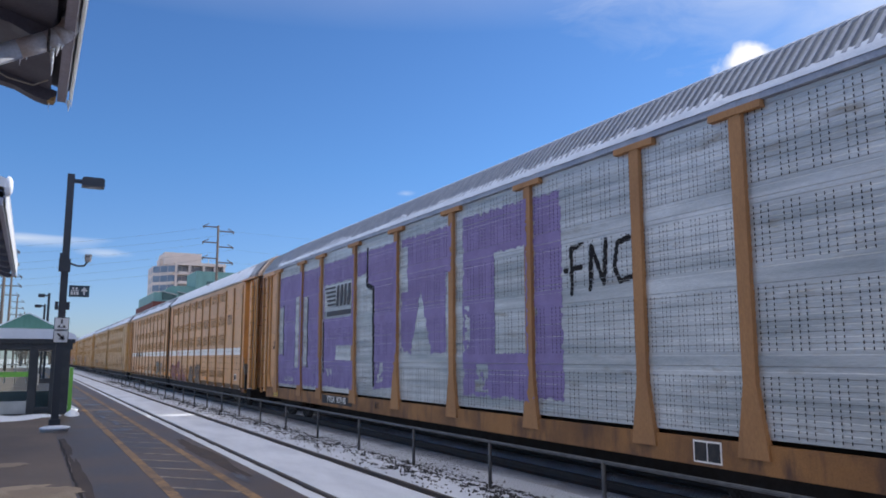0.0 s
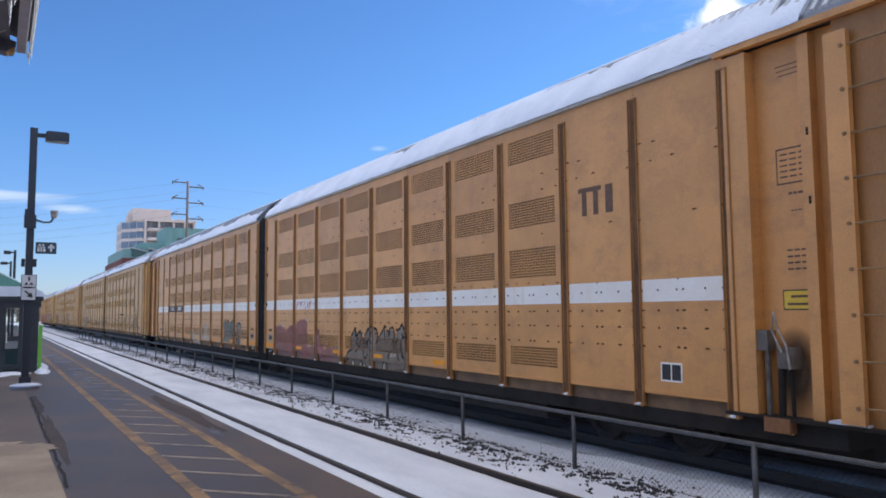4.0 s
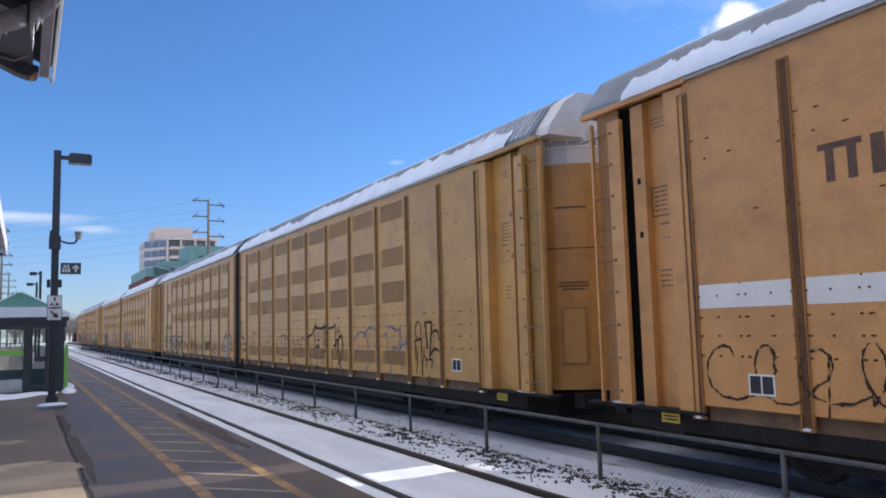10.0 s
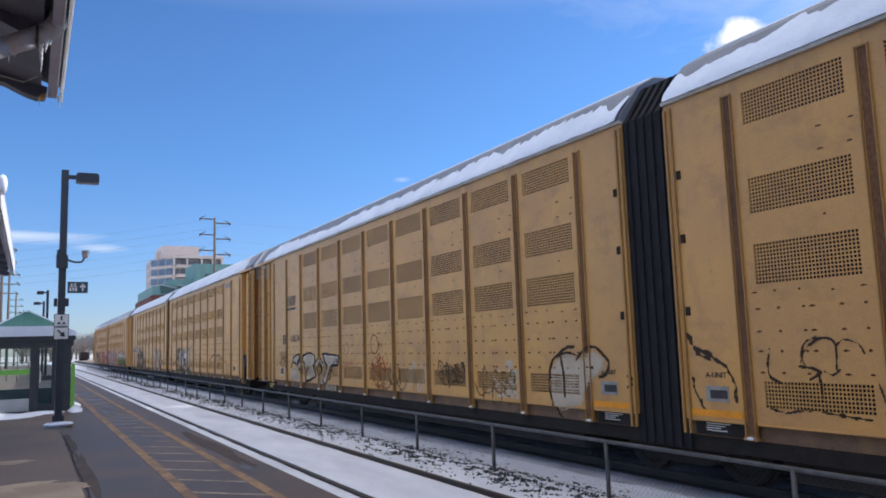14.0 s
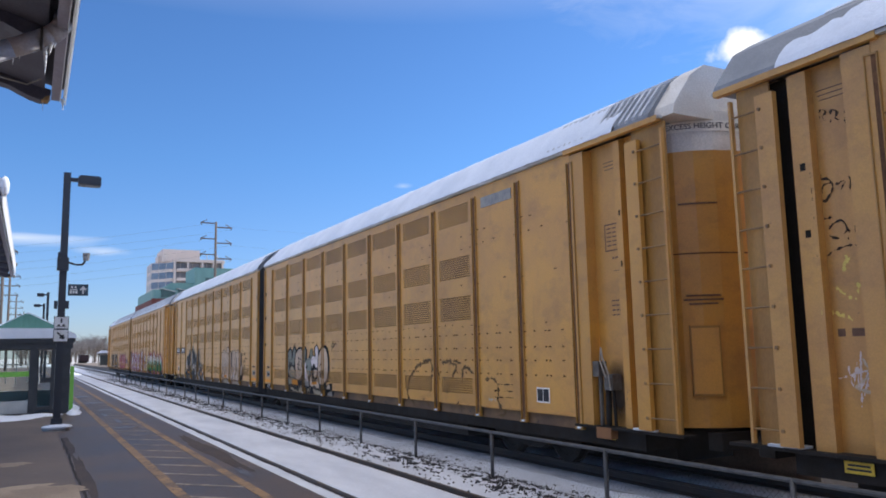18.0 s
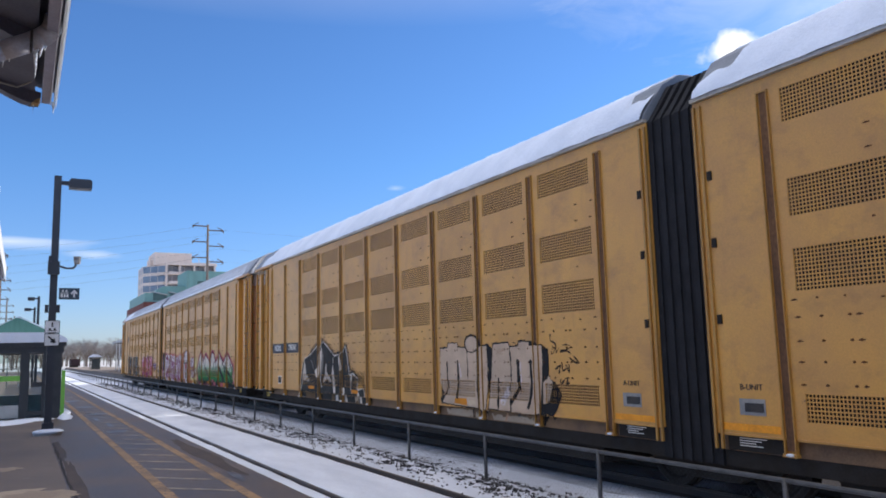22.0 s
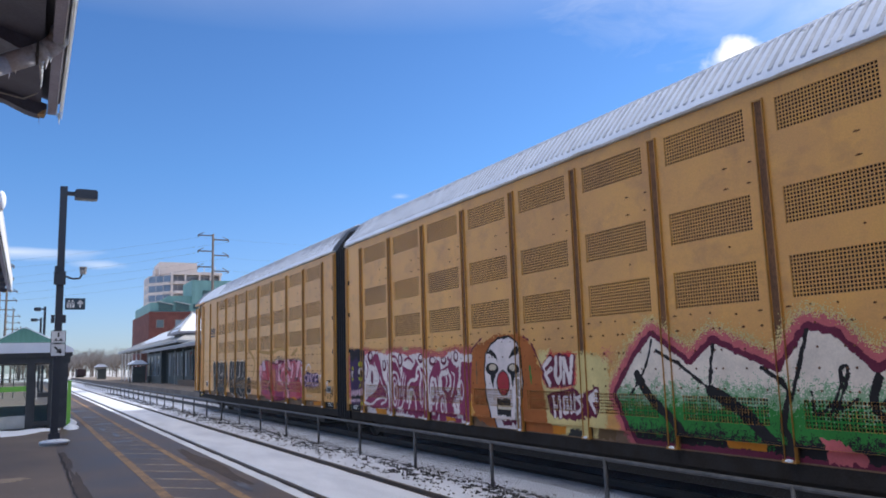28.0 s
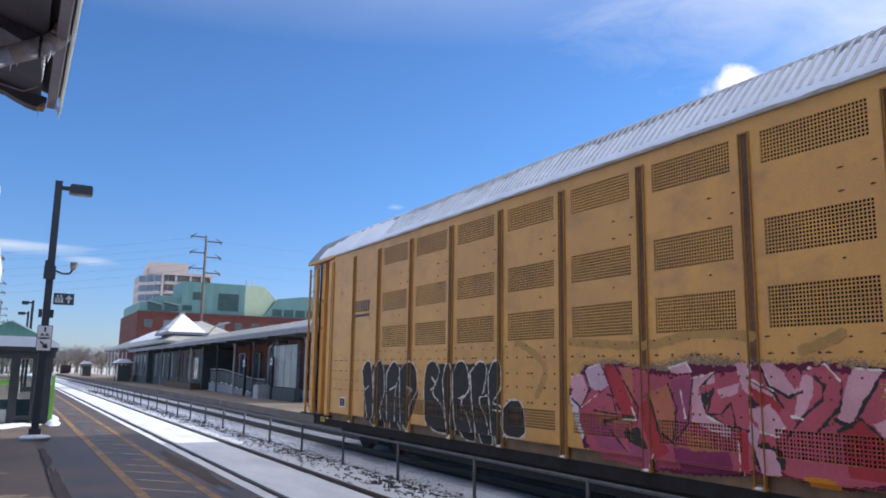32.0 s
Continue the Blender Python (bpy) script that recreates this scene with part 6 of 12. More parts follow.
def station_house():
    h = root("station_building", (0, 0, 0), "brick station building with pale pilasters and a snowy hipped roof", "building")
    part("wall", boxes((17.5, 24, 42, 98, 0, 4.6)), M["brick"], h, "red-brown brick wall")
    part("plinth", boxes((17.42, 17.5, 42, 98, 0, 0.5)), M["concrete"], h)
    for k in range(11):
        y = 45 + 4.8 * k
        part("pilaster", boxes((17.38, 17.5, y - 0.25, y + 0.25, 0.5, 4.0)), M["brick"], h)
        window_on(h, 17.44, y + 2.3, 1.0, 1.7, 2.2, M["glass"], frame_mat=M["white_sign"] if k % 3 == 1 else M["station_dark"])
    # dark corner room, then an open end on white posts
    part("end_room", boxes((14.3, 24, 98.2, 111, 0, 4.3)), M["station_dark"], h, "dark end room of the station")
    for k in range(4):
        window_on(h, 14.27, 100.0 + 2.9 * k, 0.9, 1.5, 2.5, M["pale_glass"] if k % 2 else M["glass"], frame_mat=M["panel_grey"])
    for k in range(6):
        part("end_post", boxes((13.75, 13.87, 114 + 4.6 * k, 114.12 + 4.6 * k, 0, 4.6)), M["white_sign"], h, "white post")
    # projecting waiting room with grey panels
    part("waiting_room", boxes((14.9, 17.5, 70, 98.2, 0, 3.6)), M["station_dark"], h, "dark glazed waiting room")
    for k in range(9):
        part("grey_panel", boxes((14.82, 14.9, 74 + 2.6 * k, 74.7 + 2.6 * k, 0.9, 3.4)), M["panel_grey"] if k > 3 else M["brick"], h)
    window_on(h, 14.84, 72.6, 0.9, 2.0, 1.9, M["glass"])
    for k in range(4):
        window_on(h, 14.84, 76.2 + 5.2 * k, 0.9, 1.4, 2.2, M["glass"], frame_mat=M["station_dark"])
    part("planter", boxes((13.9, 14.7, 70, 84, 0, 0.55)), M["wood"], h, "long timber planter")
    # grey hipped roof with snow on its upper slope
    bm = bmesh.new()
    eave = [bm.verts.new(p) for p in ((13.4, 82, 4.65), (23.0, 82, 4.65), (23.0, 140, 4.65), (13.4, 140, 4.65))]
    low = [bm.verts.new((v.co.x, v.co.y, 4.42)) for v in eave]
    near_, far_ = bm.verts.new((18.2, 88, 7.15)), bm.verts.new((18.2, 122, 7.15))
    for f in ((eave[0], eave[1], near_), (eave[1], eave[2], far_, near_), (eave[2], eave[3], far_), (eave[3], eave[0], near_, far_), low[::-1]):
        bm.faces.new(f)
    for i in range(4):
        bm.faces.new((low[i], low[(i + 1) % 4], eave[(i + 1) % 4], eave[i]))
    part("hipped_roof", done(bm), M["grey_roof"], h, "grey hipped roof")
    bm = bmesh.new()
    rows = []
    for i in range(41):
        y = 90 + 0.85 * i
        reach = max(0.06, 0.80 - 0.3 * max(0.0, (y - 116) / 10) + 0.10 * noise.noise(Vector((y * 0.35, 2.0, 0))) + 0.05 * noise.noise(Vector((y * 1.4, 5.0, 0))))
        top = 1.0 if y <= 122 else 1 - (y - 122) / 18
        rows.append([bm.verts.new((13.4 + 4.8 * f, y, 4.72 + 2.5 * f)) for f in (max(0.02, top - reach), top - reach * 0.6, top - reach * 0.3, top)])
    for r0, r1 in zip(rows, rows[1:]):
        for q in range(3):
            bm.faces.new((r0[q], r1[q], r1[q + 1], r0[q + 1]))
    part("roof_snow", done(bm, True), M["snow"], h, "snow on the upper slope of the hipped roof")
    # pyramid roof over a lantern
    bm = bmesh.new()
    base = [bm.verts.new(p) for p in ((13.9, 83.4, 5.62), (17.9, 83.4, 5.62), (17.9, 90.4, 5.62), (13.9, 90.4, 5.62))]
    apex = bm.verts.new((15.9, 86.9, 7.85))
    for i in range(4):
        bm.faces.new((base[i], base[(i + 1) % 4], apex))
    bm.faces.new(base[::-1])
    part("pyramid_roof", done(bm), M["snow"], h, "snow-covered pyramid roof")
    part("pyramid_eave", boxes((13.75, 18.05, 83.25, 90.55, 5.36, 5.615)), M["fascia_grey"], h, "grey eave under the pyramid roof")
    part("ridge_cap", boxes((15.65, 16.15, 86.65, 87.15, 7.7, 7.92)), M["grey_roof"], h)
    for y in (83.4, 90.4):
        bm = bmesh.new()
        tube(bm, (15.9, 86.9, 7.83), (13.85, y, 5.64), 0.10)
        part("hip_flashing", bm, M["grey_roof"], h, "grey flashing along the hip")
    part("snow_guard", boxes((14.22, 14.27, 84.0, 90.0, 5.99, 6.08)), M["grey_roof"], h, "thin snow guard rail")
    part("lantern_wall", boxes((14.6, 17.4, 84.2, 89.8, 4.7, 5.36)), M["station_dark"], h, "dark lantern wall")
    # downpipe with a bend
    bm = bmesh.new()
    for a, b in (((17.3, 56, 4.0), (17.1, 57.5, 3.5)), ((17.1, 57.5, 3.5), (17.1, 57.6, 0.4))):
        tube(bm, a, b, 0.09)
    part("downpipe", bm, M["white_sign"], h, "white downpipe")
    return h


station_house()


def ramp():
    r = root("access_ramp", (0, 0, 0), "grey access ramp with dark panelled railings", "ramp")
    bm = bmesh.new()
    prism(bm, [(49, 0.0), (66, 0.0), (66, 0.7), (60, 0.65), (51, 0.05)], 14.6, 15.9, "x")
    part("slope", bm, M["fascia_grey"], r, "shaded concrete slope")
    n = 10
    for k in range(n + 1):
        y = 49.5 + 1.6 * k
        z = max(0.05, min(0.68, (y - 51) * 0.068))
        part("rail_post", boxes((14.57, 14.63, y - 0.03, y + 0.03, z, z + 1.15)), M["fence"], r)
        if k < n:
            y2 = y + 1.6
            z2 = max(0.05, min(0.68, (y2 - 51) * 0.068))
            bm = bmesh.new()
            prism(bm, [(y + 0.04, z + 0.2), (y2 - 0.04, z2 + 0.2), (y2 - 0.04, z2 + 0.98), (y + 0.04, z + 0.98)], 14.59, 14.61, "x")
            part("rail_panel", bm, M["station_dark"], r, "dark railing panel")
            bm = bmesh.new()
            tube(bm, (14.55, y, z + 1.12), (14.55, y2, z2 + 1.12), 0.04)
            part("handrail", bm, M["tag_pale"], r, "pale handrail")
            bm = bmesh.new()
            prism(bm, [(y + 0.3, z + 0.06), (y2 - 0.3, z2 + 0.06), (y2 - 0.3, z2 + 0.14), (y + 0.3, z + 0.14)], 14.56, 14.6, "x")
            part("kerb_gap", bm, M["white_sign"], r, "pale kerb dash")
    return r


ramp()


def far_shelter(y, name):
    s = root(name, (0, y, 0), "small dark platform shelter with a snow-topped roof", "shelter", "far platform shelters")
    for x_, y_ in ((12.1, -1.6), (13.6, -1.6), (12.1, 1.5), (13.6, 1.5)):
        part("post", boxes((x_, x_ + 0.1, y_, y_ + 0.1, 0, 2.3)), M["station_dark"], s, "dark post")
    part("rear_wall", boxes((13.6, 13.66, -1.5, 1.5, 0.1, 2.2)), M["station_dark"], s)
    part("kick_wall", boxes((12.2, 13.6, -1.58, -1.52, 0.1, 2.1)), M["station_dark"], s, "dark end wall")
    part("eaves", boxes((11.7, 14.0, -2.0, 2.0, 2.3, 2.42)), M["station_dark"], s)
    bm = bmesh.new()
    prism(bm, [(11.7, 2.42), (14.0, 2.42), (13.2, 2.95), (12.5, 2.95)], -2.0, 2.0)
    part("snow_roof", bm, M["snow"], s, "snow on the roof")
    part("bench", boxes((13.1, 13.5, -1.2, 1.2, 0.42, 0.48), (13.2, 13.3, -1.0, -0.9, 0, 0.42), (13.2, 13.3, 0.9, 1.0, 0, 0.42)), M["wood"], s, "timber bench")


far_shelter(109, "far_shelter")
far_shelter(166, "far_shelter")


def glass_shelter():
    s = root("glass_shelter", (14.6, 45.5, 0), "frosted glass wind screen beside the ramp", "shelter")
    part("dark_base", boxes((-0.4, 0.0, -3, 2.0, 0, 0.75)), M["station_dark"], s, "dark base wall")
    for k in range(4):
        p = part("pane", boxes((-0.25, -0.2, -2.9 + 1.2 * k, -1.8 + 1.2 * k, 0.8, 3.3)), M["frost"], s, "frosted pane with faint bars")
        for j in range(6):
            part("bar", boxes((-0.27, -0.255, -2.8 + 1.2 * k, -1.95 + 1.2 * k, 1.0 + 0.2 * j, 1.06 + 0.2 * j)), M["tag_pale"], p)
    for y_ in (-3.05, 1.9):
        part("corner_post", boxes((-0.3, -0.15, y_, y_ + 0.15, 0, 3.5)), M["station_dark"], s)
    part("salt_box", boxes((-0.9, -0.1, 2.6, 3.7, 0, 0.85)), M["tag_pale"], s, "pale salt box")
    return s


M["frost"] = mat("frost", (0.42, 0.43, 0.38), 0.4, alt=(0.30, 0.32, 0.30), scale=1.2, fine=20, streaks=(0.55, 0.53, 0.42))
glass_shelter()
for yy, zt in ((53.3, 2.5), (46.9, 2.6)):
    s = root("platform_marker", (14.2, yy, 0), "black platform marker post with a small white sign", "sign post", "platform markers")
    part("stem", boxes((-0.08, 0.08, -0.1, 0.1, 0, zt)), M["black"], s)
    part("plate", boxes((-0.11, -0.08, -0.22, 0.22, zt - 0.5, zt - 0.05)), M["white_sign"], s, "white plate")
    part("dot", boxes((-0.125, -0.11, -0.09, 0.09, zt - 0.37, zt - 0.19)), M["black"], s, "black dot")
goose = root("gooseneck_lamp", (17.0, 79.0, 0), "curved gooseneck lamp standing behind the canopy roof", "lamp post")
bm = bmesh.new()
for a, b in (((0, 0, 4.2), (0, 0, 5.0)), ((0, 0, 5.0), (0, -1.6, 5.6)), ((0, -1.6, 5.6), (0, -4.0, 5.98)), ((0, -4.0, 5.98), (0, -6.5, 6.05))):
    tube(bm, a, b, 0.07, 0.06)
part("stem", bm, M["tag_pale"], goose)
part("lamp_head", boxes((-0.15, 0.15, -8.6, -6.3, 5.98, 6.10)), M["tag_pale"], goose)


# ---------------------------------------------------------------- buildings behind the station
def brick_block():
    b = root("brick_building", (14, 130, 0), "long red-brick building with green copper-clad upper storeys", "building")
    part("wall", boxes((2.9, 36, 0, 22, 0, 10.8)), M["brick"], b, "red brick wall")
    part("cornice", boxes((2.8, 36.1, -0.12, 0, 10.55, 10.9)), M["brick"], b)
    part("low_copper_storey", boxes((3.1, 9.6, 0.4, 20, 10.9, 12.4)), M["copper"], b, "low green copper storey")
    bm = bmesh.new()
    prism(bm, [(4.6, 12.4), (9.7, 12.4), (9.7, 13.6), (6.0, 13.6), (5.2, 13.1)], 1.2, 18)
    part("copper_mansard", bm, M["copper"], b, "green mansard roof")
    for x in (4.4, 7.0):
        bm = bmesh.new()
        prism(bm, [(x, 11.2), (x + 2.1, 11.2), (x + 2.1, 12.0), (x, 12.5)], 0.2, 1.6)
        d = part("dormer", done(bm), M["copper_dark"], b, "small dark dormer")
        bm = bmesh.new()
        prism(bm, [(x - 0.2, 12.52), (x + 2.3, 12.0), (x + 2.3, 12.14), (x - 0.2, 12.68)], 0.0, 1.7)
        part("dormer_snow", done(bm), M["tag_pale"], d, "pale sloping dormer roof")
    blk = part("copper_block", boxes((9.6, 20.1, 0.6, 9, 10.9, 16.2)), M["copper"], b, "tall green copper-clad block")
    bm = bmesh.new()
    prism(bm, [(20.12, 10.9), (23.3, 10.9), (25.5, 14.0), (24.8, 15.0), (23.2, 16.3), (20.12, 16.25)], 0.9, 12.0)
    # this face's sunlight comes from the paler material
    part("pale_face", done(bm), M["copper_sunlit"], b, "green copper face with sunlight put into its pale colour")
    for x, z, w, h in ((17.3, 11.6, 3.4, 2.9), (12.05, 13.2, 1.4, 1.3), (10.6, 11.4, 1.5, 0.8)):
        part("louvre", boxes((x - w / 2, x + w / 2, 0.5, 0.62, z, z + h)), M["copper_dark"], blk, "dark louvred opening")
        for j in range(int(h / 0.3)):
            part("slat", boxes((x - w / 2, x + w / 2, 0.46, 0.5, z + 0.08 + 0.3 * j, z + 0.14 + 0.3 * j)), M["copper_dark"], blk)
    bm = bmesh.new()
    prism(bm, [(23.4, 10.9), (36.0, 10.9), (36.0, 15.0), (30.0, 14.7), (25.8, 14.1)], 0.3, 16)
    part("vaulted_roof", done(bm), M["copper"], b, "green vaulted roof")
    for k in range(5):
        part("roof_glazing", boxes((24.9 + 2.1 * k, 26.6 + 2.1 * k, 0.2, 0.3, 11.1, 12.3)), M["copper_dark"], b, "dark glazing")
    for x in (21.6, 22.8):
        bm = bmesh.new()
        tube(bm, (x, 6, 16.2), (x, 6, 17.8), 0.12)
        part("vent_pipe", bm, M["tag_pale"], b)
    for r, z in enumerate((1.6, 5.0, 8.3)):
        for k in range(11):
            window_on(b, 4.6 + 2.9 * k, -0.01, z, 1.2, 1.3, M["pale_glass"] if (k + r) % 3 == 0 else M["glass"], "x", M["grey_brick"])
    return b


M["copper_dark"] = mat("copper_dark", (0.05, 0.10, 0.10), 0.6, alt=(0.07, 0.13, 0.12), scale=1)
M["blue_glass"] = mat("blue_glass", (0.13, 0.17, 0.23), 0.15, alt=(0.19, 0.24, 0.31), scale=0.4)
brick_block()


def tower():
    t = root("apartment_tower", (33.2, 250, 0), "pale pink concrete apartment tower with rows of balconies", "building")
    part("core", boxes((5.7, 21.0, 1.6, 18, 0, 31.2)), M["tower_dark"], t, "dark recessed glazing")
    bm = bmesh.new()
    prism(bm, [(-0.2, 18.0), (-0.2, 7.0), (5.6, 0.2), (5.6, 18.0)], 0, 31.0, "z")
    part("corner_bay", bm, M["tower_wall"], t, "canted corner bay")
    part("penthouse", boxes((2.6, 14.0, 3, 16, 31.2, 35.3)), M["tower_wall"], t, "penthouse storey")
    part("penthouse_low", boxes((1.6, 3.0, 6, 12, 31.0, 33.4)), M["tower_wall"], t)
    strip = done(boxes((-1.35, 1.35, -0.10, 0.05, 0.0, 2.0)))
    ledge = done(boxes((-1.3, 1.3, -0.75, 0.05, 0.0, 0.75)))
    cant = math.atan2(-6.8, 5.8)
    for k in range(11):
        z = 1.0 + 3.0 * k
        part("floor_slab", boxes((5.8, 21.2, 0, 1.7, z, z + 0.42)), M["tower_wall"], t, "pale floor slab")
        for x0, x1 in ((6.5, 9.5), (10.3, 13.9), (14.7, 17.5), (18.1, 20.9)):
            if k > 0:
                part("balcony", boxes((x0, x1, -0.5, 0.0, z + 0.1, z + 0.95)), M["tower_wall"], t, "balcony parapet")
                part("door_frame", boxes((x0 + 1.2, x0 + 1.35, 1.45, 1.6, z + 0.5, z + 2.9)), M["tower_wall"], t)
        for j, f in enumerate((0.17, 0.5, 0.83)):
            if k < 10:
                g = part("corner_window", strip, M["blue_glass"], t, "bluish window strip", at=(-0.2 + 5.8 * f, 7.0 - 6.8 * f, z + 0.8))
                g.rotation_euler = (0, 0, cant)
                if j == 2:
                    r = part("balcony", ledge, M["tower_wall"], t, "balcony parapet", at=(-0.2 + 5.8 * f, 7.0 - 6.8 * f, z + 0.0))
                    r.rotation_euler = (0, 0, cant)
    for k in range(10):
        for y0 in (8.2, 13.0):
            part("side_window", boxes((-0.26, -0.2, y0, y0 + 2.6, 1.7 + 3.0 * k, 3.5 + 3.0 * k)), M["tower_dark"], t, "dark side window")
    for x in (5.9, 9.9, 14.3, 17.8, 20.7):
        part("pier", boxes((x - 0.28, x + 0.28, -0.25, 1.7, 0, 31.8)), M["tower_wall"], t, "pale pier")
    part("parapet", boxes((5.4, 21.3, -0.3, 1.8, 31.0, 31.9)), M["tower_wall"], t)
    return t


tower()


# ---------------------------------------------------------------- poles, wires, far wagon
def power_pole(x, y, h, arms, r=0.17, name="power_pole", label="tall weathered utility pole with staggered cross arms"):
    p = root(name, (x, y, 0), label, "utility pole", "utility poles")
    bm = bmesh.new()
    tube(bm, (0, 0, -0.5), (0, 0, h), r * 1.25, r * 0.8, 10)
    part("pole", done(bm, True), M["timber_pole"], p)
    tips = []
    for side, z, ln in arms:
        a = part("cross_arm", boxes((min(0, side * ln), max(0, side * ln), -0.06, 0.06, z - 0.07, z + 0.07)), M["timber_pole"], p, "cross arm")
        bm = bmesh.new()
        tube(bm, (side * ln * 0.95, 0, z + 0.05), (side * ln * 0.6, 0, z + 0.40), 0.05, n=6)
        tube(bm, (side * ln * 0.95, 0, z - 0.25), (side * ln * 0.95, 0, z), 0.07, n=6)
        part("insulator", bm, M["timber_pole"], a, "insulator and stay")
        tips.append(Vector((x + side * ln * 0.95, y, z - 0.25)))
    return tips


def wire(a, b, sag, r=0.009):
    cu = bpy.data.curves.new("wire", "CURVE")
    cu.dimensions, cu.bevel_depth, cu.bevel_resolution = "3D", r, 0
    sp = cu.splines.new("POLY")
    n = 12
    sp.points.add(n)
    for i in range(n + 1):
        q = i / n
        p = a.lerp(b, q)
        sp.points[i].co = (p.x, p.y, p.z - 4 * sag * q * (1 - q), 1)
    cu.materials.append(M["timber_pole"])
    ob = new("overhead_wire", cu)
    tagged(ob, "thin dark overhead wire strung between poles", "wire", "overhead wires")


main_tips = power_pole(20.0, 97.0, 18.4, ((-1, 18.2, 1.9), (-1, 16.2, 1.9), (-1, 14.2, 1.9), (1, 17.7, 2.0), (1, 15.7, 2.0), (1, 13.7, 2.0)))
side_arms = ((-1, 14.0, 1.4), (1, 14.0, 1.4), (-1, 12.6, 1.4), (1, 12.6, 1.4), (-1, 11.2, 1.2), (1, 11.2, 1.2))
rows_tips = [power_pole(-3.15, yy, 14.6 + dz, side_arms) for yy, dz in ((100, 0.0), (131, 0.4), (190, 0.6))]
power_pole(-2.1, 250, 15, side_arms)
for i, tip in enumerate(main_tips):
    wire(tip, Vector((-40, 112, tip.z - 4.5)), 1.6, 0.008)
    if i % 2 == 0:
        wire(tip, Vector((95, 82, tip.z + 1.0)), 1.8, 0.006)
for a, b in zip(rows_tips, rows_tips[1:]):
    for p, q in zip(a[::2], b[::2]):
        wire(p, q, 0.6)


def far_wagon():
    w = root("parked_wagon", (14.5, 256, -0.4), "dark freight wagon standing far down the line", "rail car")
    part("body", boxes((-1.1, 1.1, 0, 12, 0.9, 2.75)), M["far_dark"], w)
    part("end_frame", boxes((-1.2, 1.2, -0.15, 0.0, 0.8, 1.1), (-1.2, -1.05, -0.15, 0, 0.8, 2.8), (1.05, 1.2, -0.15, 0, 0.8, 2.8)), M["far_dark"], w)
    part("truck", boxes((-0.9, 0.9, 1, 3, 0.1, 0.9), (-0.9, 0.9, 9, 11, 0.1, 0.9)), M["under"], w)


M["far_dark"] = mat("far_dark", (0.045, 0.022, 0.02), 0.8, alt=(0.06, 0.03, 0.03), scale=1)
far_wagon()


# ---------------------------------------------------------------- bare winter trees at the end of the line
def tree_parts(seed):
    r = random.Random(seed)
    trunk, twig = bmesh.new(), bmesh.new()
    h = r.uniform(8.5, 11.5)
    tube(trunk, (0, 0, -0.5), (0, 0, h * 0.45), 0.22, 0.13, 7)
    verts, faces = [], []

    def limb(p, d, ln, rad, depth):
        q = p + d * ln
        if depth < 2:
            tube(trunk, p, q, rad, rad * 0.6, 5)
        else:
            n = len(verts)
            side = d.cross(Vector((0, 1, 0.2))).normalized() * rad
            verts.extend([tuple(p - side), tuple(p + side), tuple(q + side * 0.4), tuple(q - side * 0.4), tuple(p + Vector((0, rad * 1.6, 0)))])
            faces.extend([(n, n + 1, n + 2, n + 3), (n + 1, n + 4, n + 2), (n + 4, n, n + 3)])
        if depth >= 5:
            return
        for _ in range(3 if depth < 4 else 2):
            nd = (d + Vector((r.uniform(-0.8, 0.8), r.uniform(-0.8, 0.8), r.uniform(-0.15, 0.55)))).normalized()
            limb(p.lerp(q, r.uniform(0.6, 1.0)), nd, ln * r.uniform(0.6, 0.8), rad * 0.6, depth + 1)
    for k in range(6):
        a = k * 1.05 + r.uniform(-0.3, 0.3)
        limb(Vector((0, 0, h * (0.18 + 0.05 * k))), Vector((math.cos(a) * 0.7, math.sin(a) * 0.7, 0.75)).normalized(), h * 0.27, 0.10, 0)
    me = bpy.data.meshes.new("twigs")
    me.from_pydata(verts, [], faces)
    twig.free()
    return done(trunk), me


TREES = []
for s in range(4):
    tm, cm = tree_parts(40 + s)
    t = root("bare_tree", (0, 330, -0.6), "bare leafless winter tree beside the line", "tree", "bare trees")
    part("trunk", tm, M["bark"], t)
    tagged(part("crown", cm, M["twigs"], t, "haze of bare brown twigs"), kind="stuff")
    TREES.append(t)
r = random.Random(8)
for k in range(100):
    x, y = -4 + k * 0.55 + r.uniform(-1.5, 1.5), 330 + r.uniform(-50, 110)
    m = pose(x, y, -0.6, 0, 0, r.uniform(0, 360))
    if k < 4:
        TREES[k].matrix_basis = m
    else:
        o = copy_thing(TREES[k % 4], m)
        s = r.uniform(0.8, 1.15)
        o.scale = (s, s, s)

# ---------------------------------------------------------------- lettering and spray paint on the cars
def spray(name, rgb, rough=0.75):
    return mat(name, rgb, rough, spec=0.25, alt=tuple(c * 0.82 for c in rgb), scale=2.2, fine=40, grain=0.08, bump=0.05, wear=(0.2, 0.12, 0.06), wear_at=0.74, wear_scale=8)


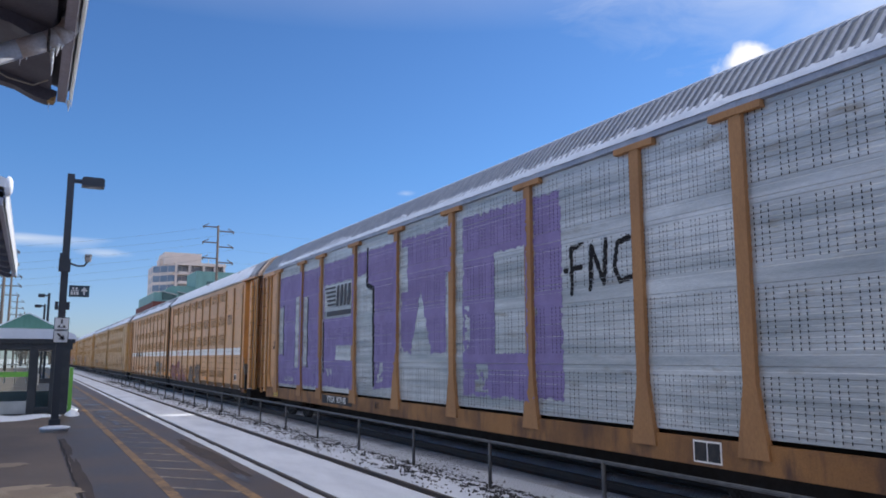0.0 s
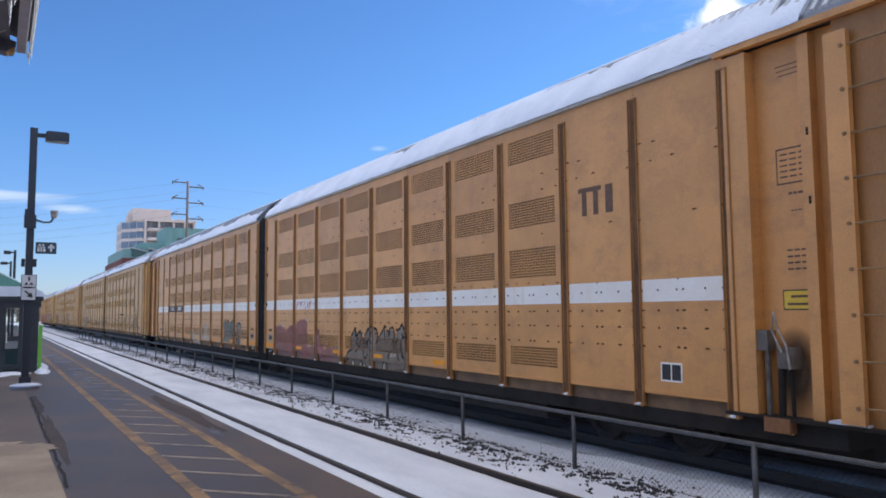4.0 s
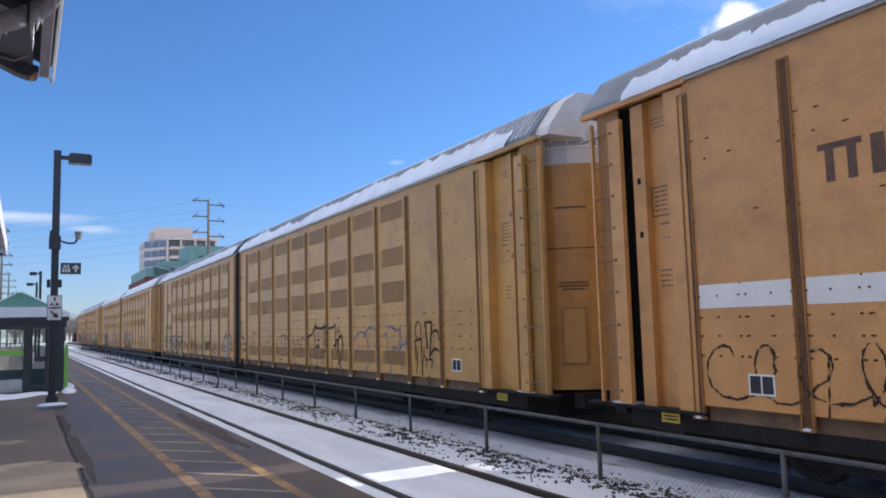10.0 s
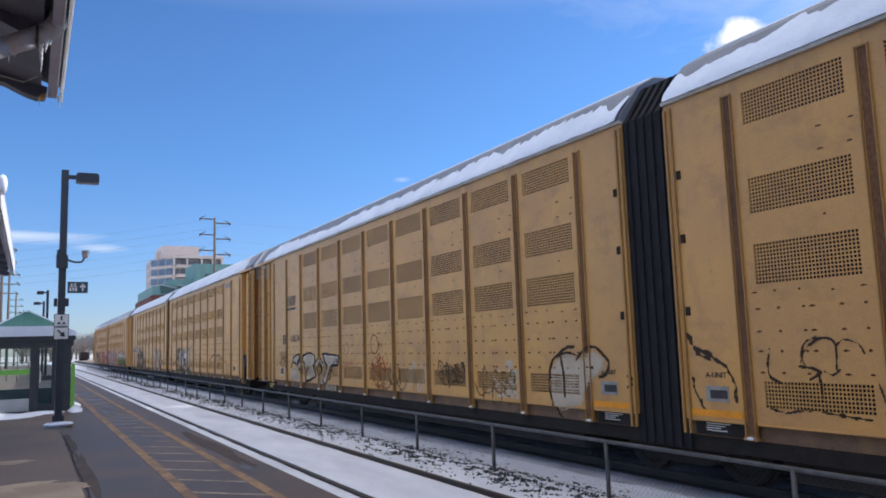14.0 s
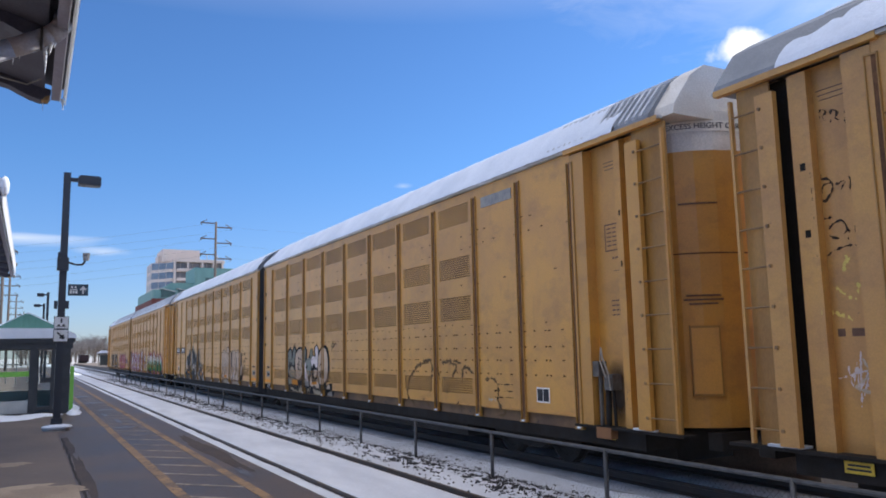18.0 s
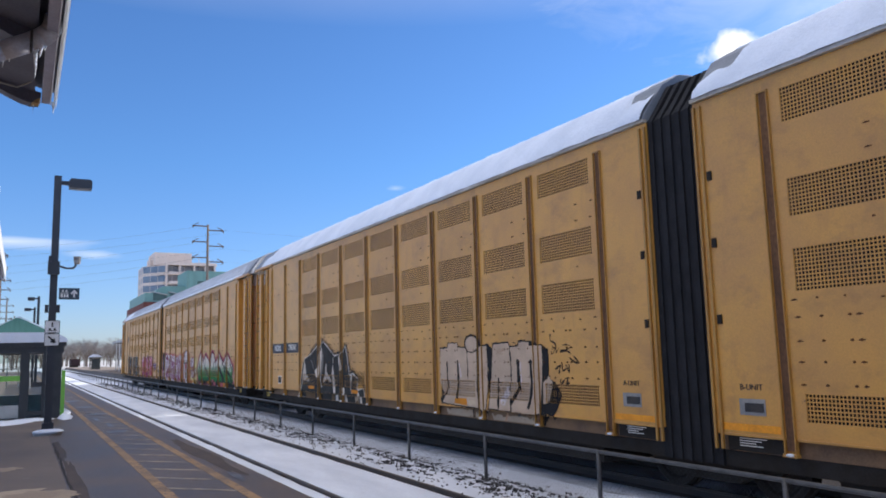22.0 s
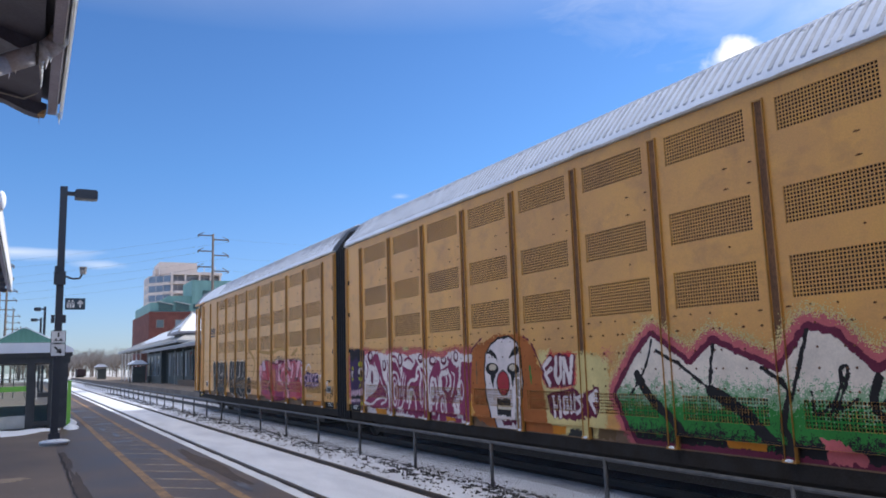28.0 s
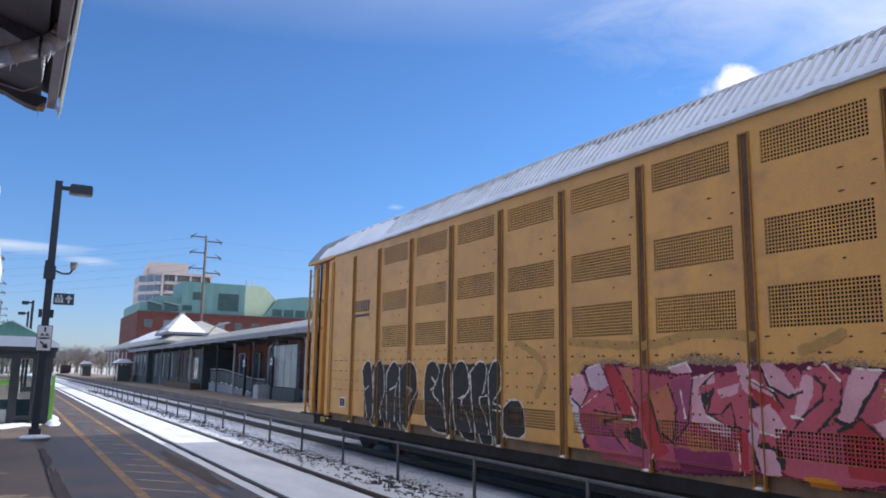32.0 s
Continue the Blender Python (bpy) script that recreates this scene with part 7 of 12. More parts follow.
INK = {k: spray("spray_" + k, (min(0.9, v[0] * 1.12), v[1] * 0.97, v[2] * 0.8)) for k, v in {
    "white": (0.70, 0.70, 0.70), "black": (0.018, 0.018, 0.022), "silver": (0.47, 0.45, 0.41), "maroon": (0.25, 0.045, 0.13), "pink": (0.62, 0.26, 0.36),
    "rose": (0.46, 0.11, 0.17), "green": (0.03, 0.22, 0.05), "yellow": (0.72, 0.66, 0.22), "red": (0.55, 0.06, 0.08), "violet": (0.05, 0.03, 0.10),
    "lilac": (0.55, 0.42, 0.58), "rust": (0.36, 0.13, 0.04), "blue": (0.14, 0.19, 0.33), "umber": (0.16, 0.11, 0.06), "dusk": (0.24, 0.22, 0.20), "haze": (0.55, 0.52, 0.46), "teal": (0.19, 0.25, 0.27), "cream": (0.62, 0.55, 0.45), "lime": (0.38, 0.42, 0.04), "sage": (0.44, 0.40, 0.32), "ash": (0.42, 0.38, 0.33), "crimson": (0.40, 0.05, 0.07),
    "tealgrey": (0.25, 0.27, 0.24), "mauve": (0.32, 0.165, 0.17), "scrawl": (0.05, 0.038, 0.03), "ghost": (0.46, 0.30, 0.12), "orange": (0.62, 0.26, 0.03), "purple": (0.27, 0.245, 0.55),
    "sagegreen": (0.24, 0.28, 0.28), "coal": (0.040, 0.042, 0.045), "bone": (0.57, 0.48, 0.41), "pinkred": (0.50, 0.14, 0.18), "paleyellow": (0.62, 0.58, 0.30), "magenta": (0.36, 0.09, 0.20),
    "salmon": (0.48, 0.18, 0.12), "blush": (0.64, 0.38, 0.50), "chalk": (0.68, 0.68, 0.78), "wine": (0.13, 0.022, 0.06), "ashgrey": (0.27, 0.27, 0.28), "mint": (0.24, 0.42, 0.30), "rustred": (0.44, 0.17, 0.07), "peach": (0.46, 0.32, 0.24)}.items()}


COATS = {}                       # coats of paint laid on each car so far


class Wall:
    """A field of paint on a car's side, w wide from its left end and from z0 to z1 above the rail, drawn cell by cell."""

    def __init__(self, left, w, z0, z1, cell=0.013):
        self.left, self.cell = left, cell
        self.p, self.z = np.meshgrid(np.arange(0, w, cell) + cell / 2, np.arange(z0, z1, cell) + cell / 2)
        self.idx = np.zeros(self.p.shape, int)
        self.inks = [None]
        r = np.random.default_rng(int(abs(left) * 100) % 9973)
        rough = r.normal(size=self.p.shape)
        for _ in range(9):
            rough = (rough + np.roll(rough, 1, 0) + np.roll(rough, 1, 1) + np.roll(rough, -1, 0) + np.roll(rough, -1, 1)) / 5
        self.n = rough / (rough.std() + 1e-9)
        self.f = r.normal(size=self.p.shape)

    def put(self, mask, ink):
        if ink not in self.inks:
            self.inks.append(ink)
        self.idx[mask] = 0 if ink is None else self.inks.index(ink)

    def window(self, pts, margin):
        """The rows and columns of cells round some points."""
        ps, zs = [q[0] for q in pts], [q[1] for q in pts]
        c0, c1 = ((v - self.p[0, 0]) / self.cell for v in (min(ps) - margin, max(ps) + margin))
        r0, r1 = ((v - self.z[0, 0]) / self.cell for v in (min(zs) - margin, max(zs) + margin))
        return slice(max(0, int(r0)), max(0, int(r1) + 2)), slice(max(0, int(c0)), max(0, int(c1) + 2))

    def near(self, pts):
        full = np.full(self.p.shape, 9.0)
        win = self.window(pts, 0.5)
        p, z, d = self.p[win], self.z[win], full[win]
        for (a, b), (c, e) in zip(pts, pts[1:]):
            vx, vz = c - a, e - b
            l2 = vx * vx + vz * vz + 1e-9
            t = np.clip(((p - a) * vx + (z - b) * vz) / l2, 0, 1)
            d = np.minimum(d, np.hypot(p - a - t * vx, z - b - t * vz))
        full[win] = d
        return full

    def stroke(self, pts, width, ink, fuzz=0.006):
        self.put(self.near(pts) + self.n * fuzz < width / 2, ink)

    def inside(self, pts):
        full = np.zeros(self.p.shape, bool)
        win = self.window(pts, 0.05)
        p, z, m = self.p[win], self.z[win], full[win].copy()
        for (a, b), (c, e) in zip(pts, pts[1:] + pts[:1]):
            if b == e:
                continue
            m ^= ((b > z) != (e > z)) & (p < (c - a) * (z - b) / (e - b) + a)
        full[win] = m
        return full

    def poly(self, pts, ink, fuzz=0.0):
        m = self.inside(pts)
        if fuzz:
            m = m & (self.near(pts + pts[:1]) > np.abs(self.f if fuzz > 0.045 else self.n) * fuzz)
        self.put(m, ink)

    def halo(self, pts, reach, ink, fuzz=0.04):
        self.put(self.inside(pts) | (self.near(pts + pts[:1]) + (self.f if fuzz > 0.025 else self.n) * fuzz < reach), ink)

    def oval(self, p, z, rp, rz, ink, fuzz=0.008):
        self.put(np.hypot((self.p - p) / rp, (self.z - z) / rz) + self.n * fuzz < 1, ink)

    def shade(self, ink, low, between):
        """Within one ink, recolour what lies below a height, with a cloudy edge."""
        k = self.inks.index(ink)
        self.put((self.idx == k) & (self.z + self.n * 0.05 + self.f * 0.07 < between), low)

    def lay(self, car, depth, label):
        rows, cols = self.idx.shape
        COATS[car.name] = COATS.get(car.name, 0) + 1
        x = depth(self.left - self.p, self.z) - 0.0007 * COATS[car.name]
        key = np.where(np.isnan(x), 0, self.idx)
        verts, faces, mi = [], [], []
        used = [i for i in range(1, len(self.inks)) if (key == i).any() and self.inks[i] is not None]
        c = self.cell / 2
        xr = np.where(np.isnan(x), 0, np.round(x, 4))
        for r_ in range(rows):
            k, xx = key[r_], xr[r_]
            cut = np.flatnonzero((np.diff(k) != 0) | (np.diff(xx) != 0)) + 1
            for a, b in zip(np.r_[0, cut], np.r_[cut, cols]):
                if k[a] == 0:
                    continue
                ya, yb = self.left - self.p[r_, a] + c, self.left - self.p[r_, b - 1] - c
                z0, z1 = self.z[r_, a] - c, self.z[r_, a] + c
                n = len(verts)
                verts += [(xx[a], ya, z0), (xx[a], yb, z0), (xx[a], yb, z1), (xx[a], ya, z1)]
                faces.append((n, n + 1, n + 2, n + 3))
                mi.append(used.index(k[a]))
        me = bpy.data.meshes.new("paint")
        me.from_pydata(verts, [], faces)
        for i in used:
            me.materials.append(INK[self.inks[i]])
        me.polygons.foreach_set("material_index", mi)
        ob = new("graffiti", me)
        ob.parent = car
        tagged(ob, label, kind="stuff")


def rack_depth(g):
    """How far out the steel lies at a place on an articulated unit's side; nan where there is a hole."""
    edges = [0.45] + POSTS

    def depth(y, z):
        d = g * y
        x = np.where(z < Z_PANEL - 0.012, NEAR + 0.081, np.where(z < Z_PANEL + 0.014, NEAR + 0.005, NEAR + 0.016))
        for k in range(1, 9):
            a, b = edges[k], edges[k + 1]
            w = b - a - 0.47
            mid = (a + b) / 2
            ny = round(w / 0.046)
            for z0, z1 in ROWS:
                h = z1 - z0
                nz = max(5, round(h / 0.046))
                m = (np.abs(d - mid) < w / 2) & (z > z0) & (z < z1)
                fy = np.abs((y - g * mid + w / 2) / (w / ny) + 0.5) % 1 - 0.5
                fz = np.abs((z - z0) / (h / nz) + 0.5) % 1 - 0.5
                bar = (np.abs(fz) * (h / nz) < 0.0082) | (np.abs(fy) * (w / ny) < 0.0082)
                x = np.where(m, np.where(bar, NEAR + 0.019, np.nan), x)
        x = np.where((z > 2.16) & (z < 2.49), NEAR + 0.0135, x)
        for dp in POSTS:
            o = np.abs(d - dp)
            x = np.where((o < PW) & (z > Z_FOOT), np.where(o > PW - 0.014, NEAR - 0.012, NEAR + 0.0115), x)
        x = np.where((d > 19.97) & (d < 20.6 - 0.16 * (g > 0)), NEAR + 0.1975, x)
        x = np.where((d < 0.46) | (d > 19.7) & (d < 19.97) | (d > 20.6 - 0.16 * (g > 0)) | (z < 0.72), np.nan, x)
        return x
    return depth


def bay(g, k, f):
    """Local y at a fraction f from the left edge (as seen) of bay k."""
    e = [0.45] + POSTS
    a, b = e[k], e[k + 1]
    return -(a + (b - a) * f) if g < 0 else b - (b - a) * f


def scribble(w, p0, p1, z0, z1, n, ink, seed, width=0.035):
    r = random.Random(seed)
    for i in range(n):
        x = p0 + (p1 - p0) * (i + 0.5) / n
        s, h = (p1 - p0) / n * 0.55, z1 - z0
        pts = []
        ph = r.uniform(0, 6)
        for k in range(14):
            q = k / 13
            pts.append((x + s * math.sin(q * 5.2 + ph) * (0.5 + 0.5 * q), z0 + h * (0.5 + 0.5 * math.cos(q * 4.1 + ph * 0.7))))
        w.stroke(pts, width, ink, 0.004)
        if r.random() < 0.6:
            w.stroke([(x + r.uniform(-s, s), z0), (x + r.uniform(-s, s) * 0.4, z1)], width, ink, 0.004)


def loops(w, p0, p1, z0, z1, turns, ink, seed, width=0.04):
    """Running handwriting: a looping line with uneven loops, some underlined or crossed."""
    r = random.Random(seed)
    h, step = (z1 - z0) / 2, (p1 - p0) / turns
    pts, ph = [], r.uniform(0, 6)
    for k in range(turns):
        rad, up, lean = r.uniform(0.5, 0.85) * step, r.uniform(0.6, 1.0) * h, r.uniform(-0.25, 0.35)
        for j in range(12):
            q = j / 12
            zz = math.sin(ph + q * 6.28) * up
            pts.append((p0 + step * (k + q) + rad * math.cos(ph + q * 6.28) * 0.75 + lean * zz, z0 + h + zz))
        ph += r.uniform(-0.9, 0.9)
    w.stroke(pts, width, ink, 0.005)
    for k in range(turns):
        if r.random() < 0.5:
            x = p0 + step * (k + 0.5)
            w.stroke([(x, z0 - 0.1 * h), (x + r.uniform(-0.1, 0.2) * step, z0 + h * r.uniform(1.0, 1.9))], width, ink, 0.005)


def curved(pts, n=5):
    """The points with a smooth line drawn through them."""
    q = [pts[0]] + list(pts) + [pts[-1]]
    out = []
    for a, b, c, d in zip(q, q[1:], q[2:], q[3:]):
        for k in range(n):
            t = k / n
            out.append(tuple(0.5 * (2 * b[i] + (c[i] - a[i]) * t + (2 * a[i] - 5 * b[i] + 4 * c[i] - d[i]) * t * t + (3 * b[i] - a[i] - 3 * c[i] + d[i]) * t ** 3) for i in (0, 1)))
    return out + [pts[-1]]


def letter(w, pts, ink):
    """A fat letter: a rounded shape with a thin white edge."""
    ring = curved(pts + pts[:1])
    w.poly(ring, ink)
    w.stroke(ring, 0.028, "white", 0.006)


def paint_cars():
    D = {1: rack_depth(1), -1: rack_depth(-1)}

    def wall(i, g, k0, f0, k1, f1, z0, z1):
        a, b = bay(g, k0, f0), bay(g, k1, f1)
        return Wall(a, a - b, z0, z1), a - b

    # first pair: grey throw-ups, faded mauve patches
    w, W = wall(0, -1, 1, 0.05, 3, 0.85, 0.72, 1.9)
    top = np.where(w.p < 1.7, 1.62 + 0.06 * np.sin(w.p * 5), np.where(w.p < 2.9, 1.78 + 0.08 * np.sin(w.p * 3.1), 1.1 + 0.55 * np.exp(-((w.p - 3.75) / 0.22) ** 2)))
    w.put(w.z < top + 0.03 * w.n, "mauve")
    w.put((w.idx > 0) & (w.n + np.sin(w.p * 4.1) - (w.z - 0.85) * 6 > 1.0), "dusk")
    w.put((w.idx > 0) & (w.n + np.sin(w.p * 3.3 + 2) > 2.5), "lilac")
    w.put((w.idx == 0) & (w.z < top + 0.07 + 0.03 * w.n) & (np.sin(w.p * 2.7) > 0.75), "haze")
    w.lay(UNITS[0, -1], D[-1], "faded mauve spray patches over the lower panels")
    w, W = wall(0, -1, 2, 0.05, 2, 0.8, 2.1, 2.5)
    scribble(w, 0.05, W, 2.2, 2.4, 5, "rose", 5, 0.022)
    w.lay(UNITS[0, -1], D[-1], "thin red scrawl over the white band")
    part("lettering", text_mesh("TMB20M", 0.15), M["stencil_black"], UNITS[0, 1], "black stencilled lettering on the sill", at=(NEAR + 0.08, 2.45, 0.83))
    w, W = wall(0, 1, 5, 0.0, 4, 1.0, 0.74, 1.8)
    q = w.p % (W / 2)
    side = np.minimum(q, W / 2 - q)
    w.put((w.z < 1.12 + 0.03 * w.n) & (w.z > 0.95) | (side < 0.24) & (w.z < 1.5 - 0.2 * np.sin(q * 3) + 0.05 * w.n) & (w.z > 0.95), "haze")
    w.put((np.abs(q - 0.95) < 0.3) & (w.z > 1.1) & (w.z < 1.58 + 0.08 * np.abs(np.sin(q * 14))) & (w.p > W / 2), "haze")
    w.put((w.z < 0.93) & (w.p < W / 2) & (w.n > -0.6), "haze")
    w.lay(UNITS[0, 1], D[1], "thin silver-grey overspray along the panel feet")
    w, W = wall(0, 1, 10, 0.1, 9, 0.9, 0.9, 1.9)
    loops(w, 0.1, W - 0.2, 0.95, 1.75, 4, "scrawl", 14, 0.022)
    w.lay(UNITS[0, 1], D[1], "faint brown scribbles")
    # second pair: thin tags
    w, W = wall(1, -1, 0, 0.12, 0, 0.9, 0.95, 2.2)
    for pts in ([(0.03, 2.05), (0.15, 1.85), (0.4, 1.76), (0.65, 1.62), (0.78, 1.4), (0.78, 1.2)], [(0.05, 1.5), (0.12, 1.25), (0.28, 1.0)], [(0.18, 1.78), (0.4, 1.7)]):
        w.stroke(pts, 0.04, "scrawl", 0.015)
    w.lay(UNITS[1, -1], D[-1], "soft black arcs beside the bellows")
    w, W = wall(1, 1, 5, 0.0, 0, 0.9, 0.76, 2.2)
    loops(w, 0.6, 2.4, 0.9, 1.6, 4, "scrawl", 21, 0.03)
    scribble(w, 2.6, 3.6, 0.95, 1.6, 2, "haze", 22, 0.05)
    for k in range(4):
        loops(w, 4.2 + 0.1 * k, 5.4 - 0.08 * k, 1.12 + 0.08 * k, 1.66 - 0.05 * k, 4, "scrawl", 23 + k, 0.03)
    loops(w, 5.9, 7.2, 0.95, 1.55, 4, "umber", 29, 0.03)
    w.put((w.n + np.sin(w.p * 2.0) > 1.2) & (w.p > 5.8) & (w.p < 7.3) & (w.z > 0.97) & (w.z < 1.5) & (w.idx == 0), "haze")
    w.lay(UNITS[1, 1], D[1], "black scrawls along the foot")
    w, W = wall(1, 1, 5, 0.1, 5, 0.9, 0.9, 2.4)
    w.put(np.abs(np.hypot((w.p - W * 0.3), (w.z - 2.05)) - 0.24) < 0.012, "scrawl")
    w.put((w.n * 0.5 + np.sin(w.p * 2.2) - np.abs(w.z - 1.4) * 2 > 0.55), "rust")
    w.lay(UNITS[1, 1], D[1], "thin circle and a rusty red smear")
    w, W = wall(1, 1, 10, 0.1, 10, 0.9, 1.3, 2.0)
    scribble(w, 0.1, W, 1.4, 1.9, 3, "scrawl", 33, 0.02)
    w.lay(UNITS[1, 1], D[1], "small dark scribble")
    # third pair: silver piece, arcs, white blocks, black and white piece
    w = Wall(-13.0, 4.9, 0.74, 2.0, 0.011)
    for width, pts in ((0.07, [(0.37, 0.76), (0.20, 0.92), (0.13, 1.06), (0.17, 1.24), (0.28, 1.37), (0.5, 1.55), (0.75, 1.69), (1.35, 1.81)]), (0.06, [(1.30, 1.81), (1.42, 1.66), (1.39, 1.50), (1.31, 1.12)]),
                       (0.055, [(1.9, 1.75), (2.25, 1.79), (2.69, 1.75)]), (0.06, [(2.25, 1.74), (2.54, 1.71), (2.38, 1.48)]), (0.06, [(2.75, 1.32), (2.82, 1.64), (3.04, 1.65), (3.14, 1.56)]),
                       (0.045, [(1.67, 1.63), (1.76, 1.39)]), (0.06, [(2.12, 1.30), (2.11, 1.13)]), (0.05, [(3.69, 1.42), (3.96, 1.46), (4.13, 1.32), (4.14, 1.04), (4.30, 0.83), (4.08, 0.76)]),
                       (0.05, [(1.0, 0.92), (1.12, 0.78)]), (0.05, [(2.55, 0.95), (2.6, 0.78)])):
        w.stroke(curved(pts), width, "umber", 0.014)
    for z in (1.35, 1.23, 1.11):
        w.stroke([(4.02, z), (4.30, z + 0.005)], 0.014, "scrawl")
        w.stroke([(4.36, z + 0.005), (4.64, z + 0.01)], 0.014, "scrawl")
    w.poly([(3.73, 1.02), (3.80, 1.09), (4.04, 1.09), (4.05, 1.03)], "haze", 0.02)
    w.lay(UNITS[2, -1], D[-1], "black arcs of a sprayed tag")
    # small tags one above the other on a recessed end wall
    w = Wall(20.62, 0.66, 0.95, 4.95, 0.008)
    for pts in ([(0.23, 4.62), (0.25, 4.75), (0.32, 4.71), (0.27, 4.66), (0.34, 4.58)], [(0.37, 4.58), (0.39, 4.71), (0.46, 4.67), (0.43, 4.61), (0.49, 4.56)], [(0.50, 4.68), (0.60, 4.66)], [(0.55, 4.67), (0.55, 4.52)],
                [(0.19, 3.94), (0.30, 3.89), (0.32, 3.78), (0.22, 3.66), (0.17, 3.72), (0.21, 3.85), (0.32, 3.86)], [(0.38, 3.84), (0.47, 3.85), (0.42, 3.76), (0.53, 3.89), (0.54, 3.73), (0.61, 3.85)],
                [(0.54, 3.73), (0.61, 3.83), (0.62, 3.69)], [(0.14, 4.03), (0.19, 3.97)], [(0.14, 3.45), (0.26, 3.46)],
                [(0.47, 3.27), (0.40, 3.41), (0.25, 3.35), (0.24, 3.25), (0.35, 3.21), (0.47, 3.29), (0.46, 3.19)], [(0.06, 2.92), (0.25, 3.06), (0.45, 3.11), (0.56, 3.10)],
                [(0.59, 3.41), (0.55, 3.26), (0.63, 3.22)], [(0.56, 3.10), (0.62, 2.98), (0.64, 2.86)]):
        w.stroke(curved(pts), 0.016, "scrawl")
    for pts in ([(0.27, 2.66), (0.35, 2.56), (0.48, 2.51), (0.54, 2.66)], [(0.18, 2.37), (0.40, 2.28)], [(0.37, 2.86), (0.41, 2.99)]):
        w.stroke(curved(pts), 0.022, "yellow", 0.014)
    for pts in ([(0.32, 1.75), (0.36, 1.54), (0.43, 1.80), (0.43, 1.50), (0.56, 1.70), (0.48, 1.45)], [(0.20, 1.62), (0.61, 1.73)], [(0.48, 1.95), (0.44, 1.32)]):
        w.stroke(curved(pts), 0.014, "chalk")
    w.lay(UNITS[1, 1], D[1], "thin black scribbles on the end wall")
    # large pieces, unit by unit
    w = Wall(-7.06, 4.17, 0.72, 2.07)
    w.poly([(0.30, 0.78), (0.54, 1.07), (0.74, 1.17), (0.73, 1.45), (0.92, 1.61), (1.03, 1.65), (1.08, 1.48), (1.29, 1.60), (1.38, 1.49), (1.47, 1.29), (1.60, 1.53), (1.83, 1.68), (2.04, 1.73), (2.22, 1.63), (2.29, 1.45), (2.55, 1.60), (2.72, 1.75), (2.75, 1.53), (2.86, 1.62), (2.98, 1.68), (3.21, 1.65), (3.25, 1.43), (3.35, 1.65), (3.57, 1.77), (3.70, 1.70), (3.83, 1.51), (3.73, 1.45), (3.78, 1.24), (3.87, 1.13), (3.85, 0.73), (3.43, 0.75), (2.44, 0.68), (1.36, 0.71), (0.34, 0.76)], "dusk", 0.02)
    w.poly([(0.79, 1.26), (0.81, 1.45), (1.00, 1.56), (1.08, 1.38), (1.29, 1.54), (1.38, 1.36), (1.11, 1.27)], "ashgrey", 0.03)
    w.poly([(1.61, 1.37), (1.71, 1.55), (1.98, 1.67), (2.16, 1.59), (2.20, 1.32), (1.95, 1.03), (1.68, 1.01)], "ashgrey", 0.03)
    w.poly([(2.33, 1.33), (2.70, 1.68), (2.70, 1.35), (2.47, 1.21)], "ashgrey", 0.03)
    w.poly([(2.94, 1.10), (3.29, 1.13), (3.36, 1.03), (2.99, 1.00)], "haze", 0.06)
    w.poly([(3.38, 1.58), (3.58, 1.71), (3.77, 1.50), (3.64, 1.45), (3.55, 1.14), (3.45, 1.38)], "ashgrey", 0.03)
    w.stroke(curved([(0.73, 1.16), (0.73, 1.43), (0.90, 1.59), (0.99, 1.68)]), 0.05, "black")
    w.stroke(curved([(1.01, 1.65), (1.04, 1.45), (1.19, 1.55), (1.33, 1.57), (1.38, 1.42), (1.23, 1.28), (1.03, 1.28), (1.14, 1.43)]), 0.05, "black")
    w.stroke(curved([(1.47, 1.30), (1.58, 1.51), (1.81, 1.67), (1.91, 1.49), (1.70, 1.33), (1.51, 1.29)]), 0.05, "black")
    w.stroke(curved([(1.77, 1.61), (1.93, 1.71), (2.03, 1.67), (1.95, 1.57)]), 0.05, "black")
    w.stroke(curved([(2.12, 1.70), (2.27, 1.62), (2.31, 1.45), (2.20, 1.31)]), 0.05, "black")
    w.stroke([(2.34, 1.44), (2.55, 1.60), (2.68, 1.73), (2.76, 1.71)], 0.05, "black")
    w.stroke([(2.69, 1.71), (2.69, 1.41)], 0.04, "black")
    w.oval(2.84, 1.56, 0.076, 0.093, "black")
    w.oval(2.83, 1.56, 0.046, 0.060, "ashgrey")
    w.stroke(curved([(2.95, 1.49), (2.95, 1.66), (3.07, 1.70), (3.17, 1.65), (3.20, 1.46), (3.09, 1.36)]), 0.05, "black")
    w.stroke(curved([(3.32, 1.65), (3.45, 1.67), (3.57, 1.77), (3.65, 1.73)]), 0.05, "black")
    w.stroke([(3.65, 1.72), (3.83, 1.49), (3.62, 1.49), (3.58, 1.57)], 0.06, "black")
    w.stroke(curved([(3.56, 1.45), (3.52, 1.27), (3.59, 1.08), (3.67, 1.01)]), 0.07, "black")
    w.stroke(curved([(3.36, 1.44), (3.24, 1.31), (3.33, 1.12), (3.41, 0.97)]), 0.05, "black")
    w.stroke(curved([(3.15, 1.43), (3.15, 1.24), (2.94, 1.10), (2.88, 1.04), (2.90, 0.95)]), 0.05, "black")
    w.stroke(curved([(1.68, 1.30), (1.52, 1.14), (1.49, 0.96), (1.64, 0.93)]), 0.045, "black")
    w.stroke(curved([(1.75, 1.30), (1.76, 1.08), (1.67, 0.93), (1.75, 0.72)]), 0.045, "black")
